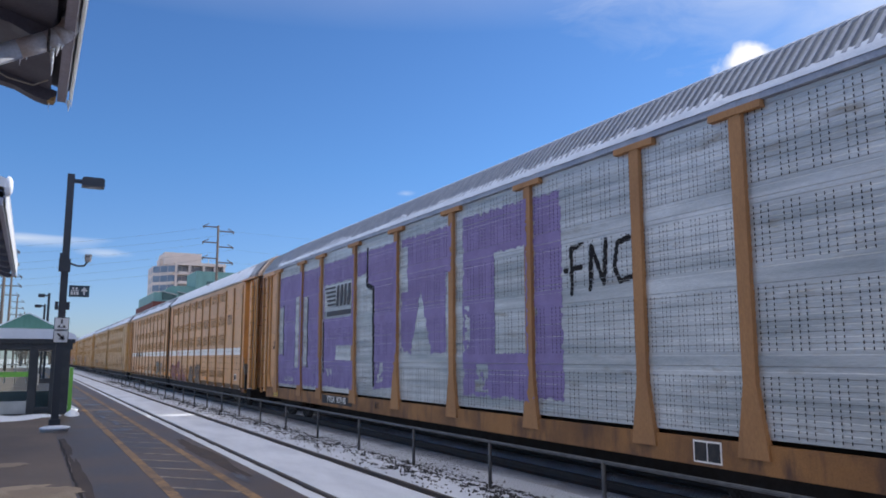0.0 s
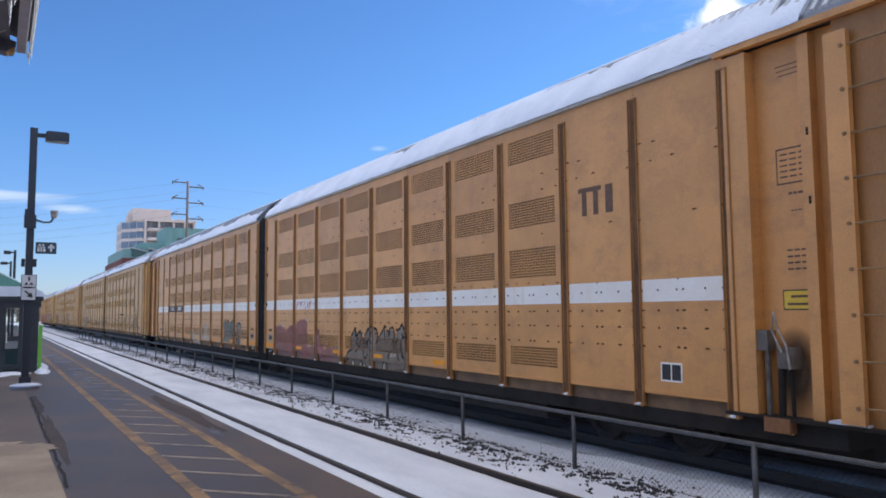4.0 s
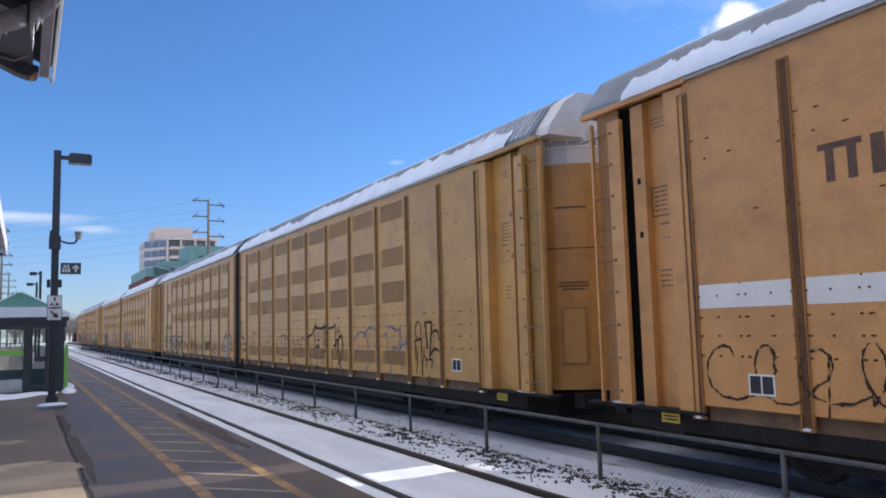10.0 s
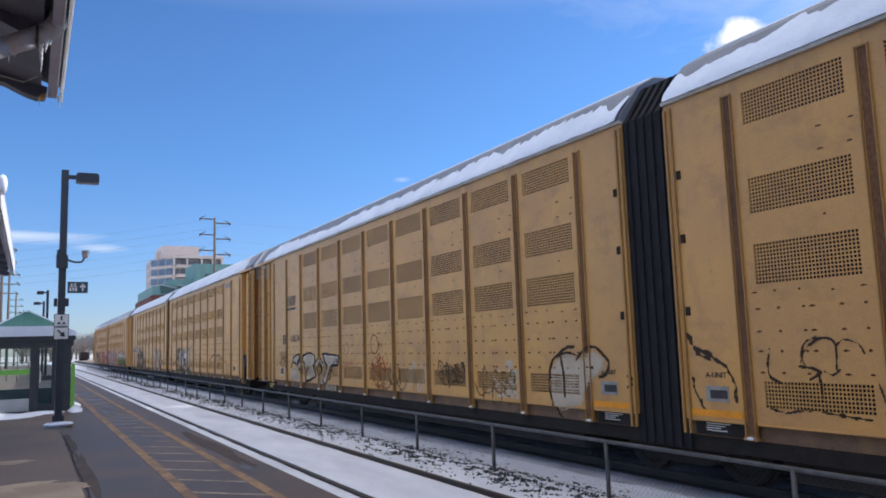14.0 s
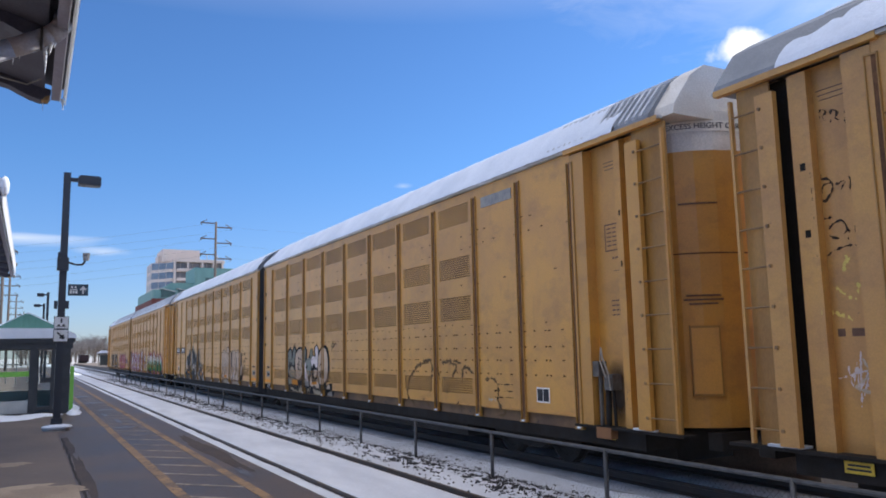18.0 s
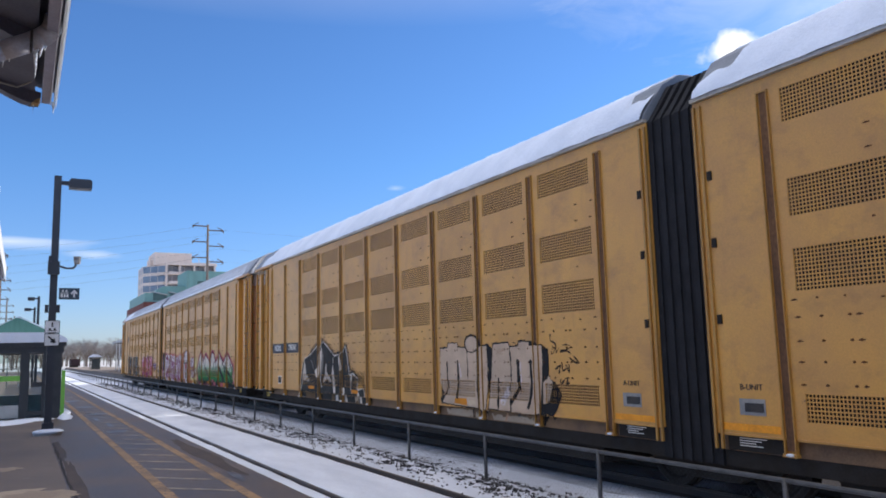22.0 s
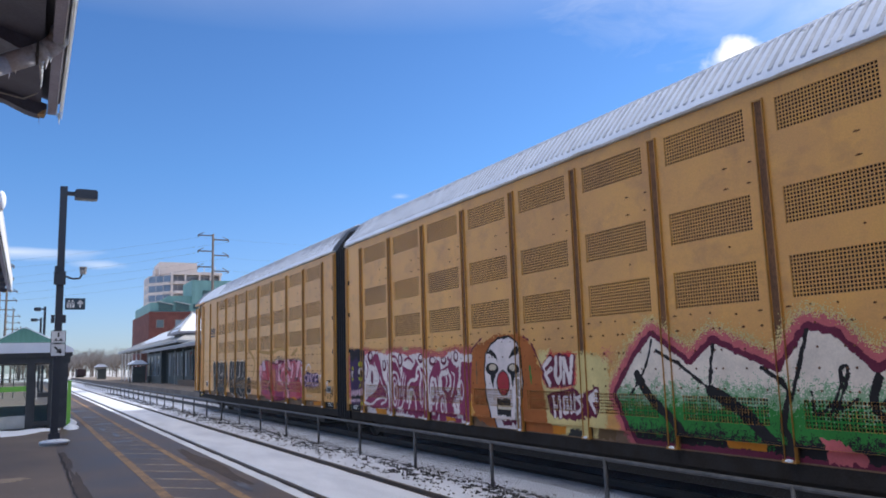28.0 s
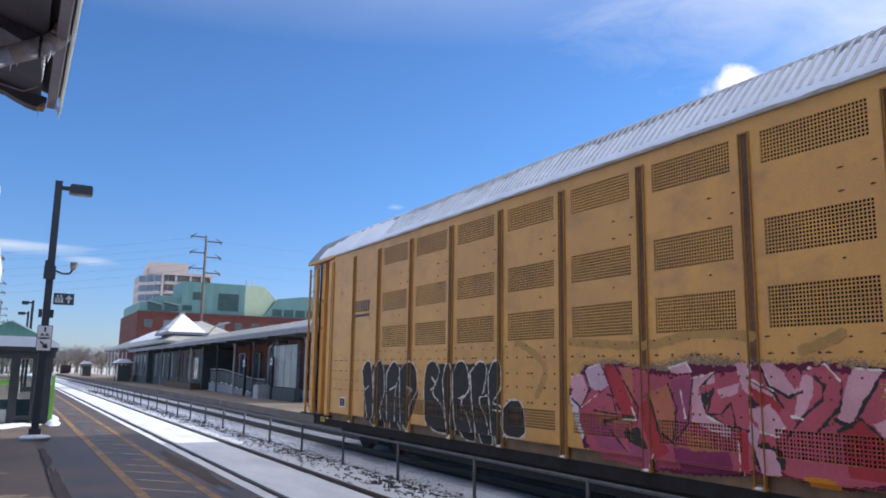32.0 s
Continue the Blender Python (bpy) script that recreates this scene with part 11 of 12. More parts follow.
    w = Wall(-0.08, 1.98, 0.72, 2.77)
    w.poly([(0.41, 2.42), (0.53, 2.47), (0.54, 2.07), (0.53, 1.40), (0.61, 0.69), (0.30, 0.68)], "paleyellow", 0.02)
    w.poly([(0.43, 2.14), (0.60, 2.34), (0.60, 1.80), (0.67, 1.34), (0.70, 0.70), (0.63, 0.82), (0.51, 1.13), (0.51, 1.66)], "pinkred", 0.03)
    w.poly([(0.60, 2.38), (0.73, 2.44), (0.90, 2.39), (1.07, 2.41), (1.27, 2.42), (1.48, 2.36), (1.68, 2.36), (1.68, 2.06), (1.67, 1.57), (1.58, 1.10), (1.52, 0.72), (0.71, 0.70), (0.65, 1.01), (0.61, 1.40), (0.57, 1.80)], "violet", 0.03)
    w.poly([(0.60, 2.38), (0.74, 2.47), (0.90, 2.41), (1.07, 2.41), (1.27, 2.43), (1.49, 2.37), (1.68, 2.36), (1.68, 2.12), (1.52, 2.06), (1.24, 2.00), (1.11, 2.13), (0.80, 2.00), (0.59, 2.07)], "black", 0.06)
    w.oval(1.37, 1.98, 0.178, 0.075, "lime")
    w.oval(1.37, 1.61, 0.163, 0.074, "lime")
    w.oval(0.80, 1.86, 0.069, 0.066, "lime")
    w.oval(0.78, 1.59, 0.069, 0.059, "lime")
    w.poly([(1.18, 1.33), (1.33, 1.49), (1.49, 1.45), (1.39, 1.34)], "lime", 0.03)
    w.oval(1.37, 1.77, 0.205, 0.161, "black")
    w.oval(1.37, 1.79, 0.164, 0.105, "chalk")
    w.oval(1.40, 1.75, 0.095, 0.099, "black")
    w.oval(0.79, 1.72, 0.107, 0.118, "black")
    w.oval(0.78, 1.72, 0.084, 0.085, "chalk")
    w.oval(0.81, 1.70, 0.046, 0.052, "black")
    w.poly([(0.64, 1.23), (1.58, 1.33), (1.55, 1.02), (0.66, 0.94)], "black", 0.02)
    w.oval(0.71, 1.19, 0.046, 0.085, "lilac")
    w.oval(0.82, 1.21, 0.045, 0.097, "lilac")
    w.oval(0.94, 1.20, 0.044, 0.096, "lilac")
    w.oval(1.03, 1.21, 0.036, 0.082, "lilac")
    w.oval(1.13, 1.23, 0.050, 0.081, "lilac")
    w.oval(1.27, 1.23, 0.062, 0.093, "lilac")
    w.oval(1.44, 1.25, 0.060, 0.097, "lilac")
    w.oval(0.68, 1.00, 0.031, 0.052, "lilac")
    w.oval(0.79, 1.00, 0.045, 0.045, "lilac")
    w.oval(0.90, 1.00, 0.044, 0.051, "lilac")
    w.oval(1.01, 1.01, 0.036, 0.044, "lilac")
    w.oval(1.12, 1.02, 0.035, 0.044, "lilac")
    w.oval(1.23, 1.02, 0.041, 0.049, "lilac")
    w.oval(1.37, 1.03, 0.040, 0.043, "lilac")
    w.oval(1.43, 0.94, 0.093, 0.048, "lime")
    w.lay(UNITS[3, -1], D[-1], "dark violet painted blot with pale marks and a yellow edge")
    w = Wall(10.64, 6.81, 0.72, 2.91)
    w.stroke(curved([(0.30, 2.61), (0.89, 2.35), (1.13, 2.07), (0.89, 1.68)]), 0.13, "ghost")
    w.stroke(curved([(1.82, 2.57), (3.48, 2.47), (4.43, 2.61), (5.33, 2.54)]), 0.13, "ghost")
    w.stroke(curved([(6.01, 2.36), (6.30, 2.45), (6.51, 2.53)]), 0.12, "ghost")
    w.lay(UNITS[3, 1], D[1], "faded grey arcs over the panels")
    w = Wall(17.61, 7.79, 0.72, 2.59)
    w.poly([(0.42, 2.01), (0.97, 2.21), (2.27, 2.23), (3.31, 2.20), (3.45, 1.54), (3.04, 0.87), (0.51, 0.82)], "coal", 0.01)
    w.poly([(3.77, 1.67), (4.16, 2.23), (4.94, 2.23), (6.72, 2.24), (6.82, 0.84), (5.20, 0.79), (3.90, 0.93)], "coal", 0.01)
    letter(w, [(0.30, 2.06), (0.54, 2.29), (0.86, 2.21), (1.02, 1.46), (0.97, 0.77), (0.72, 0.86), (0.50, 1.44)], "coal")
    letter(w, [(1.02, 2.01), (1.27, 2.28), (1.57, 2.21), (1.68, 1.56), (1.45, 1.15), (1.61, 0.70), (1.21, 0.73)], "coal")
    letter(w, [(1.78, 2.02), (2.20, 2.29), (2.52, 2.05), (2.30, 1.63), (2.28, 0.93), (2.47, 0.71), (1.92, 0.72)], "coal")
    letter(w, [(2.49, 2.08), (2.92, 2.28), (3.29, 2.15), (3.39, 1.66), (3.08, 1.32), (2.99, 0.82), (2.61, 0.85)], "coal")
    letter(w, [(3.72, 1.67), (3.80, 2.13), (4.13, 2.29), (4.41, 2.06), (4.13, 1.63), (4.49, 1.38), (4.78, 0.99), (4.60, 0.79), (3.85, 0.93)], "coal")
    letter(w, [(4.54, 1.88), (4.68, 2.20), (4.87, 2.16), (4.95, 1.59), (4.87, 1.08), (4.97, 0.82), (4.74, 0.87)], "coal")
    letter(w, [(4.96, 2.04), (5.21, 2.27), (5.50, 2.20), (5.62, 1.74), (5.32, 1.46), (5.59, 1.15), (5.76, 0.75), (5.29, 0.78), (5.03, 1.14)], "coal")
    letter(w, [(5.65, 2.05), (5.99, 2.27), (6.25, 2.16), (6.16, 1.73), (6.00, 1.49), (6.24, 1.19), (6.37, 0.74), (5.97, 0.75), (5.75, 1.37)], "coal")
    letter(w, [(6.31, 2.03), (6.51, 2.27), (6.72, 2.22), (6.74, 1.77), (6.48, 1.51), (6.74, 1.44), (6.85, 1.20), (6.78, 0.76), (6.48, 0.77), (6.36, 1.40)], "coal")
    letter(w, [(6.82, 1.42), (7.07, 1.57), (7.39, 1.53), (7.49, 1.26), (7.46, 0.95), (6.86, 0.96)], "coal")
    w.stroke([(0.52, 1.58), (0.73, 1.67)], 0.03, "white")
    w.stroke([(1.99, 1.62), (2.30, 1.71)], 0.03, "white")
    w.stroke([(2.96, 1.52), (3.12, 1.65), (2.89, 1.72)], 0.03, "white")
    w.stroke([(4.03, 1.67), (4.27, 1.80), (4.07, 1.94)], 0.035, "white")
    w.stroke([(5.23, 1.53), (5.49, 1.60)], 0.03, "white")
    w.stroke([(6.00, 1.58), (6.28, 1.63)], 0.03, "white")
    w.stroke([(6.44, 1.36), (6.78, 1.36)], 0.03, "white")
    w.lay(UNITS[3, 1], D[1], "fat black letters edged in white")
    w = Wall(9.21, 6.03, 0.72, 2.69)
    w.poly([(0.30, 1.80), (0.67, 2.25), (1.46, 2.33), (1.93, 2.24), (2.48, 2.29), (2.90, 2.39), (3.63, 2.31), (4.12, 2.27), (4.65, 2.28), (5.12, 2.29), (5.73, 2.22), (5.70, 1.88), (0.30, 1.53)], "dusk", 0.12)
    w.poly([(0.32, 1.80), (0.75, 2.20), (1.58, 2.23), (2.04, 2.16), (2.58, 2.12), (2.85, 2.22), (3.62, 2.19), (3.80, 2.23), (4.12, 2.22), (4.57, 2.23), (4.92, 2.23), (5.12, 2.19), (5.55, 2.17), (5.72, 2.11), (5.62, 0.92), (4.89, 0.82), (4.19, 0.89), (3.10, 0.76), (2.10, 0.71), (0.69, 0.91), (0.45, 1.36)], "wine", 0.02)
    w.poly([(0.38, 1.80), (0.80, 2.14), (1.58, 2.18), (2.11, 2.08), (2.68, 2.06), (3.62, 2.12), (4.42, 2.15), (5.11, 2.11), (5.71, 2.05), (5.62, 0.96), (4.89, 0.86), (4.19, 0.94), (3.10, 0.81), (2.10, 0.77), (0.78, 0.95), (0.51, 1.36)], "rose", 0.02)
    w.poly([(1.52, 1.26), (1.90, 1.35), (2.11, 0.99), (1.77, 0.99)], "coal", 0.03)
    w.poly([(2.97, 1.87), (3.27, 1.88), (3.18, 1.63), (3.05, 1.65)], "coal", 0.03)
    w.poly([(3.81, 1.15), (3.99, 1.32), (4.28, 1.19), (4.31, 0.97), (3.88, 0.92)], "coal", 0.03)
    w.poly([(4.68, 1.73), (4.92, 1.70), (4.87, 1.52), (4.70, 1.45)], "coal", 0.03)
    w.poly([(4.35, 2.17), (4.60, 2.15), (4.59, 1.91), (4.51, 1.91)], "coal", 0.03)
    w.poly([(3.78, 1.89), (4.01, 1.72), (3.81, 1.55)], "coal", 0.03)
    w.poly([(1.99, 1.84), (2.10, 1.85), (2.03, 1.37)], "coal", 0.03)
    w.poly([(0.35, 1.71), (0.55, 1.80), (0.59, 1.33), (0.73, 1.12), (0.64, 1.02), (0.43, 1.36)], "chalk", 0.02)
    w.poly([(0.38, 2.00), (0.66, 2.07), (0.80, 1.81), (0.63, 1.53), (0.40, 1.66)], "blush", 0.01)
    w.poly([(0.72, 2.14), (1.10, 2.22), (1.29, 1.89), (1.06, 1.78), (0.80, 1.85)], "lilac", 0.01)
    w.poly([(0.63, 1.58), (1.03, 1.78), (1.34, 1.74), (1.45, 1.40), (1.13, 1.36), (1.65, 0.95), (1.29, 0.86), (0.78, 0.95), (0.97, 1.22)], "rose", 0.01)
    w.poly([(0.78, 1.24), (1.25, 1.32), (1.68, 0.90), (1.16, 0.85)], "magenta", 0.01)
    w.poly([(1.15, 2.20), (1.43, 2.20), (1.71, 1.84), (1.91, 1.58), (1.88, 1.36), (1.60, 1.41), (1.39, 1.71)], "crimson", 0.01)
    w.poly([(0.92, 1.50), (1.83, 1.45), (1.83, 1.34), (1.05, 1.31)], "salmon", 0.01)
    w.poly([(1.55, 2.15), (1.79, 2.20), (1.89, 1.84), (1.77, 1.63), (1.66, 1.83)], "salmon", 0.01)
    w.poly([(1.84, 2.15), (2.09, 2.12), (2.10, 1.85), (1.95, 1.60), (1.78, 1.84)], "rose", 0.01)
    w.poly([(1.95, 1.59), (2.14, 1.82), (2.29, 1.31), (2.49, 1.02), (2.21, 0.88), (2.01, 1.29)], "crimson", 0.01)
    w.poly([(2.10, 1.83), (2.49, 1.93), (2.64, 1.63), (2.58, 1.15), (2.29, 1.28)], "salmon", 0.01)
    w.poly([(2.53, 1.98), (2.94, 2.06), (2.85, 1.42), (2.62, 1.20), (2.58, 1.63)], "magenta", 0.01)
    w.poly([(2.48, 2.16), (2.83, 2.24), (2.94, 2.09), (2.58, 2.06)], "blush", 0.01)
    w.poly([(2.90, 2.03), (3.30, 2.11), (3.31, 1.96), (3.05, 1.90), (3.14, 1.58), (3.55, 1.43), (3.50, 1.26), (2.89, 1.45)], "blush", 0.01)
    w.poly([(3.14, 1.56), (3.27, 1.88), (3.78, 2.04), (3.78, 1.39), (3.60, 1.42), (3.54, 1.72), (3.38, 1.58)], "rose", 0.01)
    w.poly([(3.32, 1.88), (3.71, 1.98), (3.65, 1.82), (3.39, 1.77)], "blush", 0.01)
    w.poly([(3.62, 2.22), (3.84, 2.22), (3.80, 2.03), (4.16, 1.87), (4.29, 1.70), (4.01, 1.74), (3.72, 1.87)], "blush", 0.01)
    w.poly([(3.80, 1.96), (4.31, 1.75), (4.24, 1.62), (3.90, 1.74)], "crimson", 0.01)
    w.poly([(3.98, 2.22), (4.18, 2.22), (4.33, 2.10), (4.55, 1.89), (4.37, 1.82), (4.10, 1.95)], "blush", 0.01)
    w.poly([(4.31, 2.07), (4.50, 2.19), (4.59, 2.00), (4.46, 1.91)], "rose", 0.01)
    w.poly([(4.61, 2.15), (4.87, 2.21), (5.04, 2.01), (5.01, 1.75), (4.72, 1.46), (4.46, 1.46), (4.32, 1.35), (4.55, 1.61), (4.80, 1.81), (4.82, 1.97), (4.72, 2.05)], "rose", 0.01)
    w.poly([(4.56, 2.09), (4.70, 2.07), (4.69, 1.85), (4.53, 1.57), (4.40, 1.60)], "blush", 0.01)
    w.poly([(3.80, 1.66), (4.11, 1.74), (4.33, 1.48), (4.22, 1.34), (3.96, 1.40)], "blush", 0.01)
    w.poly([(3.81, 1.55), (3.96, 1.40), (3.90, 1.18), (3.77, 1.28)], "lilac", 0.01)
    w.poly([(4.28, 1.33), (4.54, 1.37), (4.93, 0.89), (4.65, 0.81), (4.34, 1.15)], "rose", 0.01)
    w.poly([(5.15, 2.17), (5.52, 2.14), (5.36, 1.90), (5.12, 1.54), (4.93, 1.59)], "blush", 0.01)
    w.poly([(4.97, 1.47), (5.23, 1.62), (5.54, 1.36), (5.51, 0.98), (5.05, 0.99)], "crimson", 0.01)
    w.poly([(4.71, 1.42), (4.99, 1.55), (5.05, 1.33), (4.85, 1.25)], "rose", 0.01)
    w.poly([(5.35, 1.57), (5.68, 1.72), (5.65, 1.32), (5.55, 1.31)], "blush", 0.01)
    w.poly([(5.46, 2.06), (5.71, 2.09), (5.69, 1.75), (5.37, 1.72)], "rose", 0.01)
    w.poly([(0.78, 0.96), (1.61, 0.96), (2.18, 0.74), (1.08, 0.78)], "rose", 0.01)
    w.poly([(1.61, 1.10), (2.13, 1.01), (2.23, 0.74), (1.83, 0.81)], "magenta", 0.01)
    w.poly([(2.54, 1.10), (3.48, 1.12), (3.58, 0.84), (2.62, 0.77)], "maroon", 0.01)
    w.poly([(3.60, 1.40), (3.78, 1.39), (3.78, 0.85), (3.63, 0.86)], "crimson", 0.01)
    w.poly([(3.85, 1.23), (4.15, 1.19), (4.25, 0.91), (3.96, 0.89)], "blush", 0.01)
    w.poly([(2.65, 1.37), (3.24, 1.26), (3.37, 1.09), (2.85, 1.06)], "salmon", 0.02)
    w.poly([(4.49, 0.95), (4.90, 0.95), (4.93, 0.84), (4.55, 0.83)], "orange", 0.004)
    w.poly([(4.30, 1.48), (4.45, 1.45), (4.65, 1.23), (4.39, 1.18)], "rose", 0.01)
    w.stroke([(0.40, 1.66), (0.63, 1.53), (0.85, 1.81), (0.72, 2.14)], 0.03, "coal")
    w.stroke([(1.01, 1.80), (1.36, 1.73), (1.48, 1.40), (1.15, 1.35), (1.65, 0.95)], 0.03, "coal")
    w.stroke([(1.15, 2.20), (1.39, 1.71), (1.60, 1.41), (1.85, 1.34), (1.91, 1.58), (1.43, 2.20)], 0.03, "coal")
    w.stroke([(0.92, 1.50), (1.83, 1.45)], 0.03, "coal")
    w.stroke([(2.10, 1.83), (2.29, 1.28), (2.58, 1.14)], 0.035, "coal")
    w.stroke([(2.49, 1.93), (2.64, 1.62), (2.56, 1.18)], 0.03, "coal")
    w.stroke([(2.94, 2.06), (2.83, 1.42), (2.62, 1.20)], 0.035, "coal")
    w.stroke([(3.30, 2.09), (3.05, 1.90), (3.14, 1.57), (3.54, 1.41)], 0.03, "coal")
    w.stroke([(3.27, 1.88), (3.16, 1.57), (3.38, 1.57), (3.54, 1.72), (3.61, 1.42), (3.78, 1.39)], 0.03, "coal")
    w.stroke([(3.80, 2.03), (4.16, 1.87), (4.29, 1.70)], 0.03, "coal")
    w.stroke([(3.98, 2.22), (4.10, 1.95), (4.37, 1.82), (4.55, 1.89)], 0.03, "coal")
    w.stroke([(4.72, 2.05), (4.82, 1.97), (4.80, 1.81), (4.55, 1.61), (4.32, 1.35)], 0.035, "coal")
    w.stroke([(5.04, 2.01), (5.01, 1.75), (4.72, 1.46)], 0.03, "coal")
    w.stroke([(4.93, 1.59), (5.12, 1.54), (5.36, 1.90), (5.52, 2.14)], 0.035, "coal")
    w.stroke([(4.97, 1.47), (5.23, 1.62), (5.54, 1.36)], 0.03, "coal")
    w.stroke([(0.41, 2.00), (0.64, 2.05)], 0.02, "white")
    w.stroke([(0.75, 2.13), (1.07, 2.21)], 0.02, "white")
    w.stroke([(2.52, 2.15), (2.83, 2.22), (2.92, 2.10)], 0.02, "white")
    w.stroke([(2.94, 2.02), (3.28, 2.09)], 0.02, "white")
    w.stroke([(4.64, 2.15), (4.85, 2.20), (5.03, 2.01)], 0.02, "white")
    w.stroke([(5.17, 2.16), (5.50, 2.13)], 0.02, "white")
    w.stroke([(3.86, 2.19), (3.82, 2.03), (4.16, 1.89)], 0.02, "white")
    w.stroke([(3.14, 1.54), (3.51, 1.40)], 0.025, "white")
    w.stroke([(1.77, 1.58), (1.86, 1.41), (1.60, 1.41)], 0.025, "white")
    w.stroke([(2.10, 0.73), (2.17, 0.96)], 0.025, "white")
    w.stroke([(3.65, 0.85), (3.62, 1.32)], 0.02, "white")
    w.stroke([(2.71, 1.86), (2.79, 1.49)], 0.02, "white")
    w.stroke([(4.01, 2.19), (4.13, 1.95)], 0.02, "white")
    w.stroke([(3.96, 1.40), (4.19, 1.35), (4.30, 1.48)], 0.02, "white")
    w.stroke([(0.65, 1.54), (1.03, 1.75)], 0.02, "white")
    w.stroke([(4.40, 1.60), (4.53, 1.58)], 0.02, "white")
    w.lay(UNITS[3, 1], D[1], "red and pink tangled wildstyle letters")
    w = Wall(4.08, 2.63, 0.72, 2.40)
    w.stroke(curved([(0.89, 1.84), (1.02, 1.97), (1.21, 2.02), (1.36, 1.91)]), 0.06, "chalk")
    w.poly([(0.69, 1.68), (0.96, 1.80), (1.52, 1.77), (1.94, 1.76), (2.10, 1.72), (2.16, 1.50), (2.17, 1.32), (1.91, 1.29), (1.38, 1.22), (0.93, 1.24), (0.69, 1.35)], "violet", 0.03)
    w.stroke(curved([(0.98, 1.69), (0.78, 1.65), (0.80, 1.52), (0.96, 1.45), (0.81, 1.33)]), 0.06, "lilac")
    w.stroke([(1.05, 1.32), (1.09, 1.68)], 0.06, "lilac")
    w.stroke(curved([(1.09, 1.66), (1.23, 1.65), (1.13, 1.52), (1.26, 1.35)]), 0.05, "lilac")
    w.stroke([(1.30, 1.35), (1.39, 1.75), (1.48, 1.35)], 0.06, "lilac")
    w.stroke(curved([(1.69, 1.68), (1.56, 1.63), (1.52, 1.44), (1.67, 1.34)]), 0.06, "lilac")
    w.stroke([(2.04, 1.72), (1.81, 1.67), (1.77, 1.36), (2.07, 1.39)], 0.06, "lilac")
    w.stroke([(1.80, 1.51), (1.95, 1.55)], 0.05, "lilac")
    w.stroke(curved([(2.24, 1.53), (2.11, 1.63), (2.15, 1.69), (2.25, 1.65), (2.33, 1.70), (2.30, 1.59), (2.22, 1.52)]), 0.03, "chalk")
    w.poly([(0.87, 1.05), (1.37, 1.09), (1.65, 1.05), (1.62, 0.99), (0.89, 0.94)], "haze", 0.1)
    w.poly([(1.75, 1.06), (1.87, 1.07), (1.87, 0.96), (1.77, 0.97)], "chalk", 0.1)
    w.poly([(1.42, 0.86), (2.14, 0.89), (2.13, 0.76), (1.46, 0.73)], "orange", 0.004)
    w.poly([(1.09, 0.85), (1.36, 0.87), (1.31, 0.75), (1.13, 0.74)], "chalk", 0.15)
    w.poly([(0.36, 2.10), (0.51, 2.10), (0.54, 1.68), (0.41, 1.64)], "chalk", 0.03)
    w.poly([(0.30, 2.02), (0.46, 2.02), (0.46, 1.68), (0.33, 1.67)], "lime", 0.2)
    w.lay(UNITS[3, 1], D[1], "small lilac tag with a dark outline")
    w = Wall(1.74, 1.37, 0.72, 1.79)
    w.poly([(0.48, 1.29), (0.92, 1.30), (0.91, 1.16), (0.48, 1.14)], "black", 0.08)
    w.stroke([(0.30, 1.23), (0.49, 1.24)], 0.04, "black")
    w.stroke(curved([(0.41, 1.29), (0.34, 1.10), (0.43, 1.10), (0.46, 1.26)]), 0.035, "black")
    w.stroke(curved([(0.57, 1.12), (0.59, 0.99), (0.64, 1.14)]), 0.035, "black")
    w.stroke(curved([(0.85, 1.16), (0.79, 0.98), (0.86, 1.13)]), 0.035, "black")
    w.stroke(curved([(1.00, 1.33), (0.91, 1.15)]), 0.035, "black")
    w.stroke(curved([(1.06, 1.32), (0.95, 1.05)]), 0.035, "black")
    w.stroke([(0.47, 1.43), (0.58, 1.49), (0.55, 1.38)], 0.05, "chalk")
    w.lay(UNITS[3, 1], D[1], "black scribbled block")


PW = 0.080
paint_cars()


mid_bay = lambda k: (([0.45] + POSTS)[k] + ([0.45] + POSTS)[k + 1]) / 2
# plates and numbers
U = UNITS[0, 1]
for k, words in ((8, "TOAX"), (7, "880405")):
    w_ = 1.62 if k == 7 else 1.56
    plate = part("mark_panel", boxes((-0.009, -0.004, -w_ / 2, w_ / 2, 2.17, 2.48)), M["stencil_black"], U, "black plate behind the car's marks", at=(NEAR + 0.02, mid_bay(k), 0))
    part("lettering", text_mesh(words, 0.27), M["stripe_white"], plate, "white stencilled marks", at=(-0.012, 0, 2.325))


def block_mark(car, g, d, z, s, ink):
    """A maker's mark as plain shapes: three heavy uprights, two of them capped."""
    bm = boxes((-0.004, 0, 0.5 * s, 0.72 * s, -0.45 * s, 0.32 * s), (-0.004, 0, -0.2 * s, 0.9 * s, 0.32 * s, 0.47 * s), (-0.004, 0, -0.05 * s, 0.17 * s, -0.45 * s, 0.32 * s),
               (-0.004, 0, -0.72 * s, -0.40 * s, -0.45 * s, 0.45 * s))
    part("maker_mark", bm, ink, car, "plain dark maker's mark", at=(NEAR + 0.018, g * d, z))


block_mark(UNITS[0, 1], 1, mid_bay(9), 3.75, 0.48, M["stencil_brown"])
block_mark(UNITS[0, -1], -1, mid_bay(9), 3.75, 0.48, M["stencil_brown"])


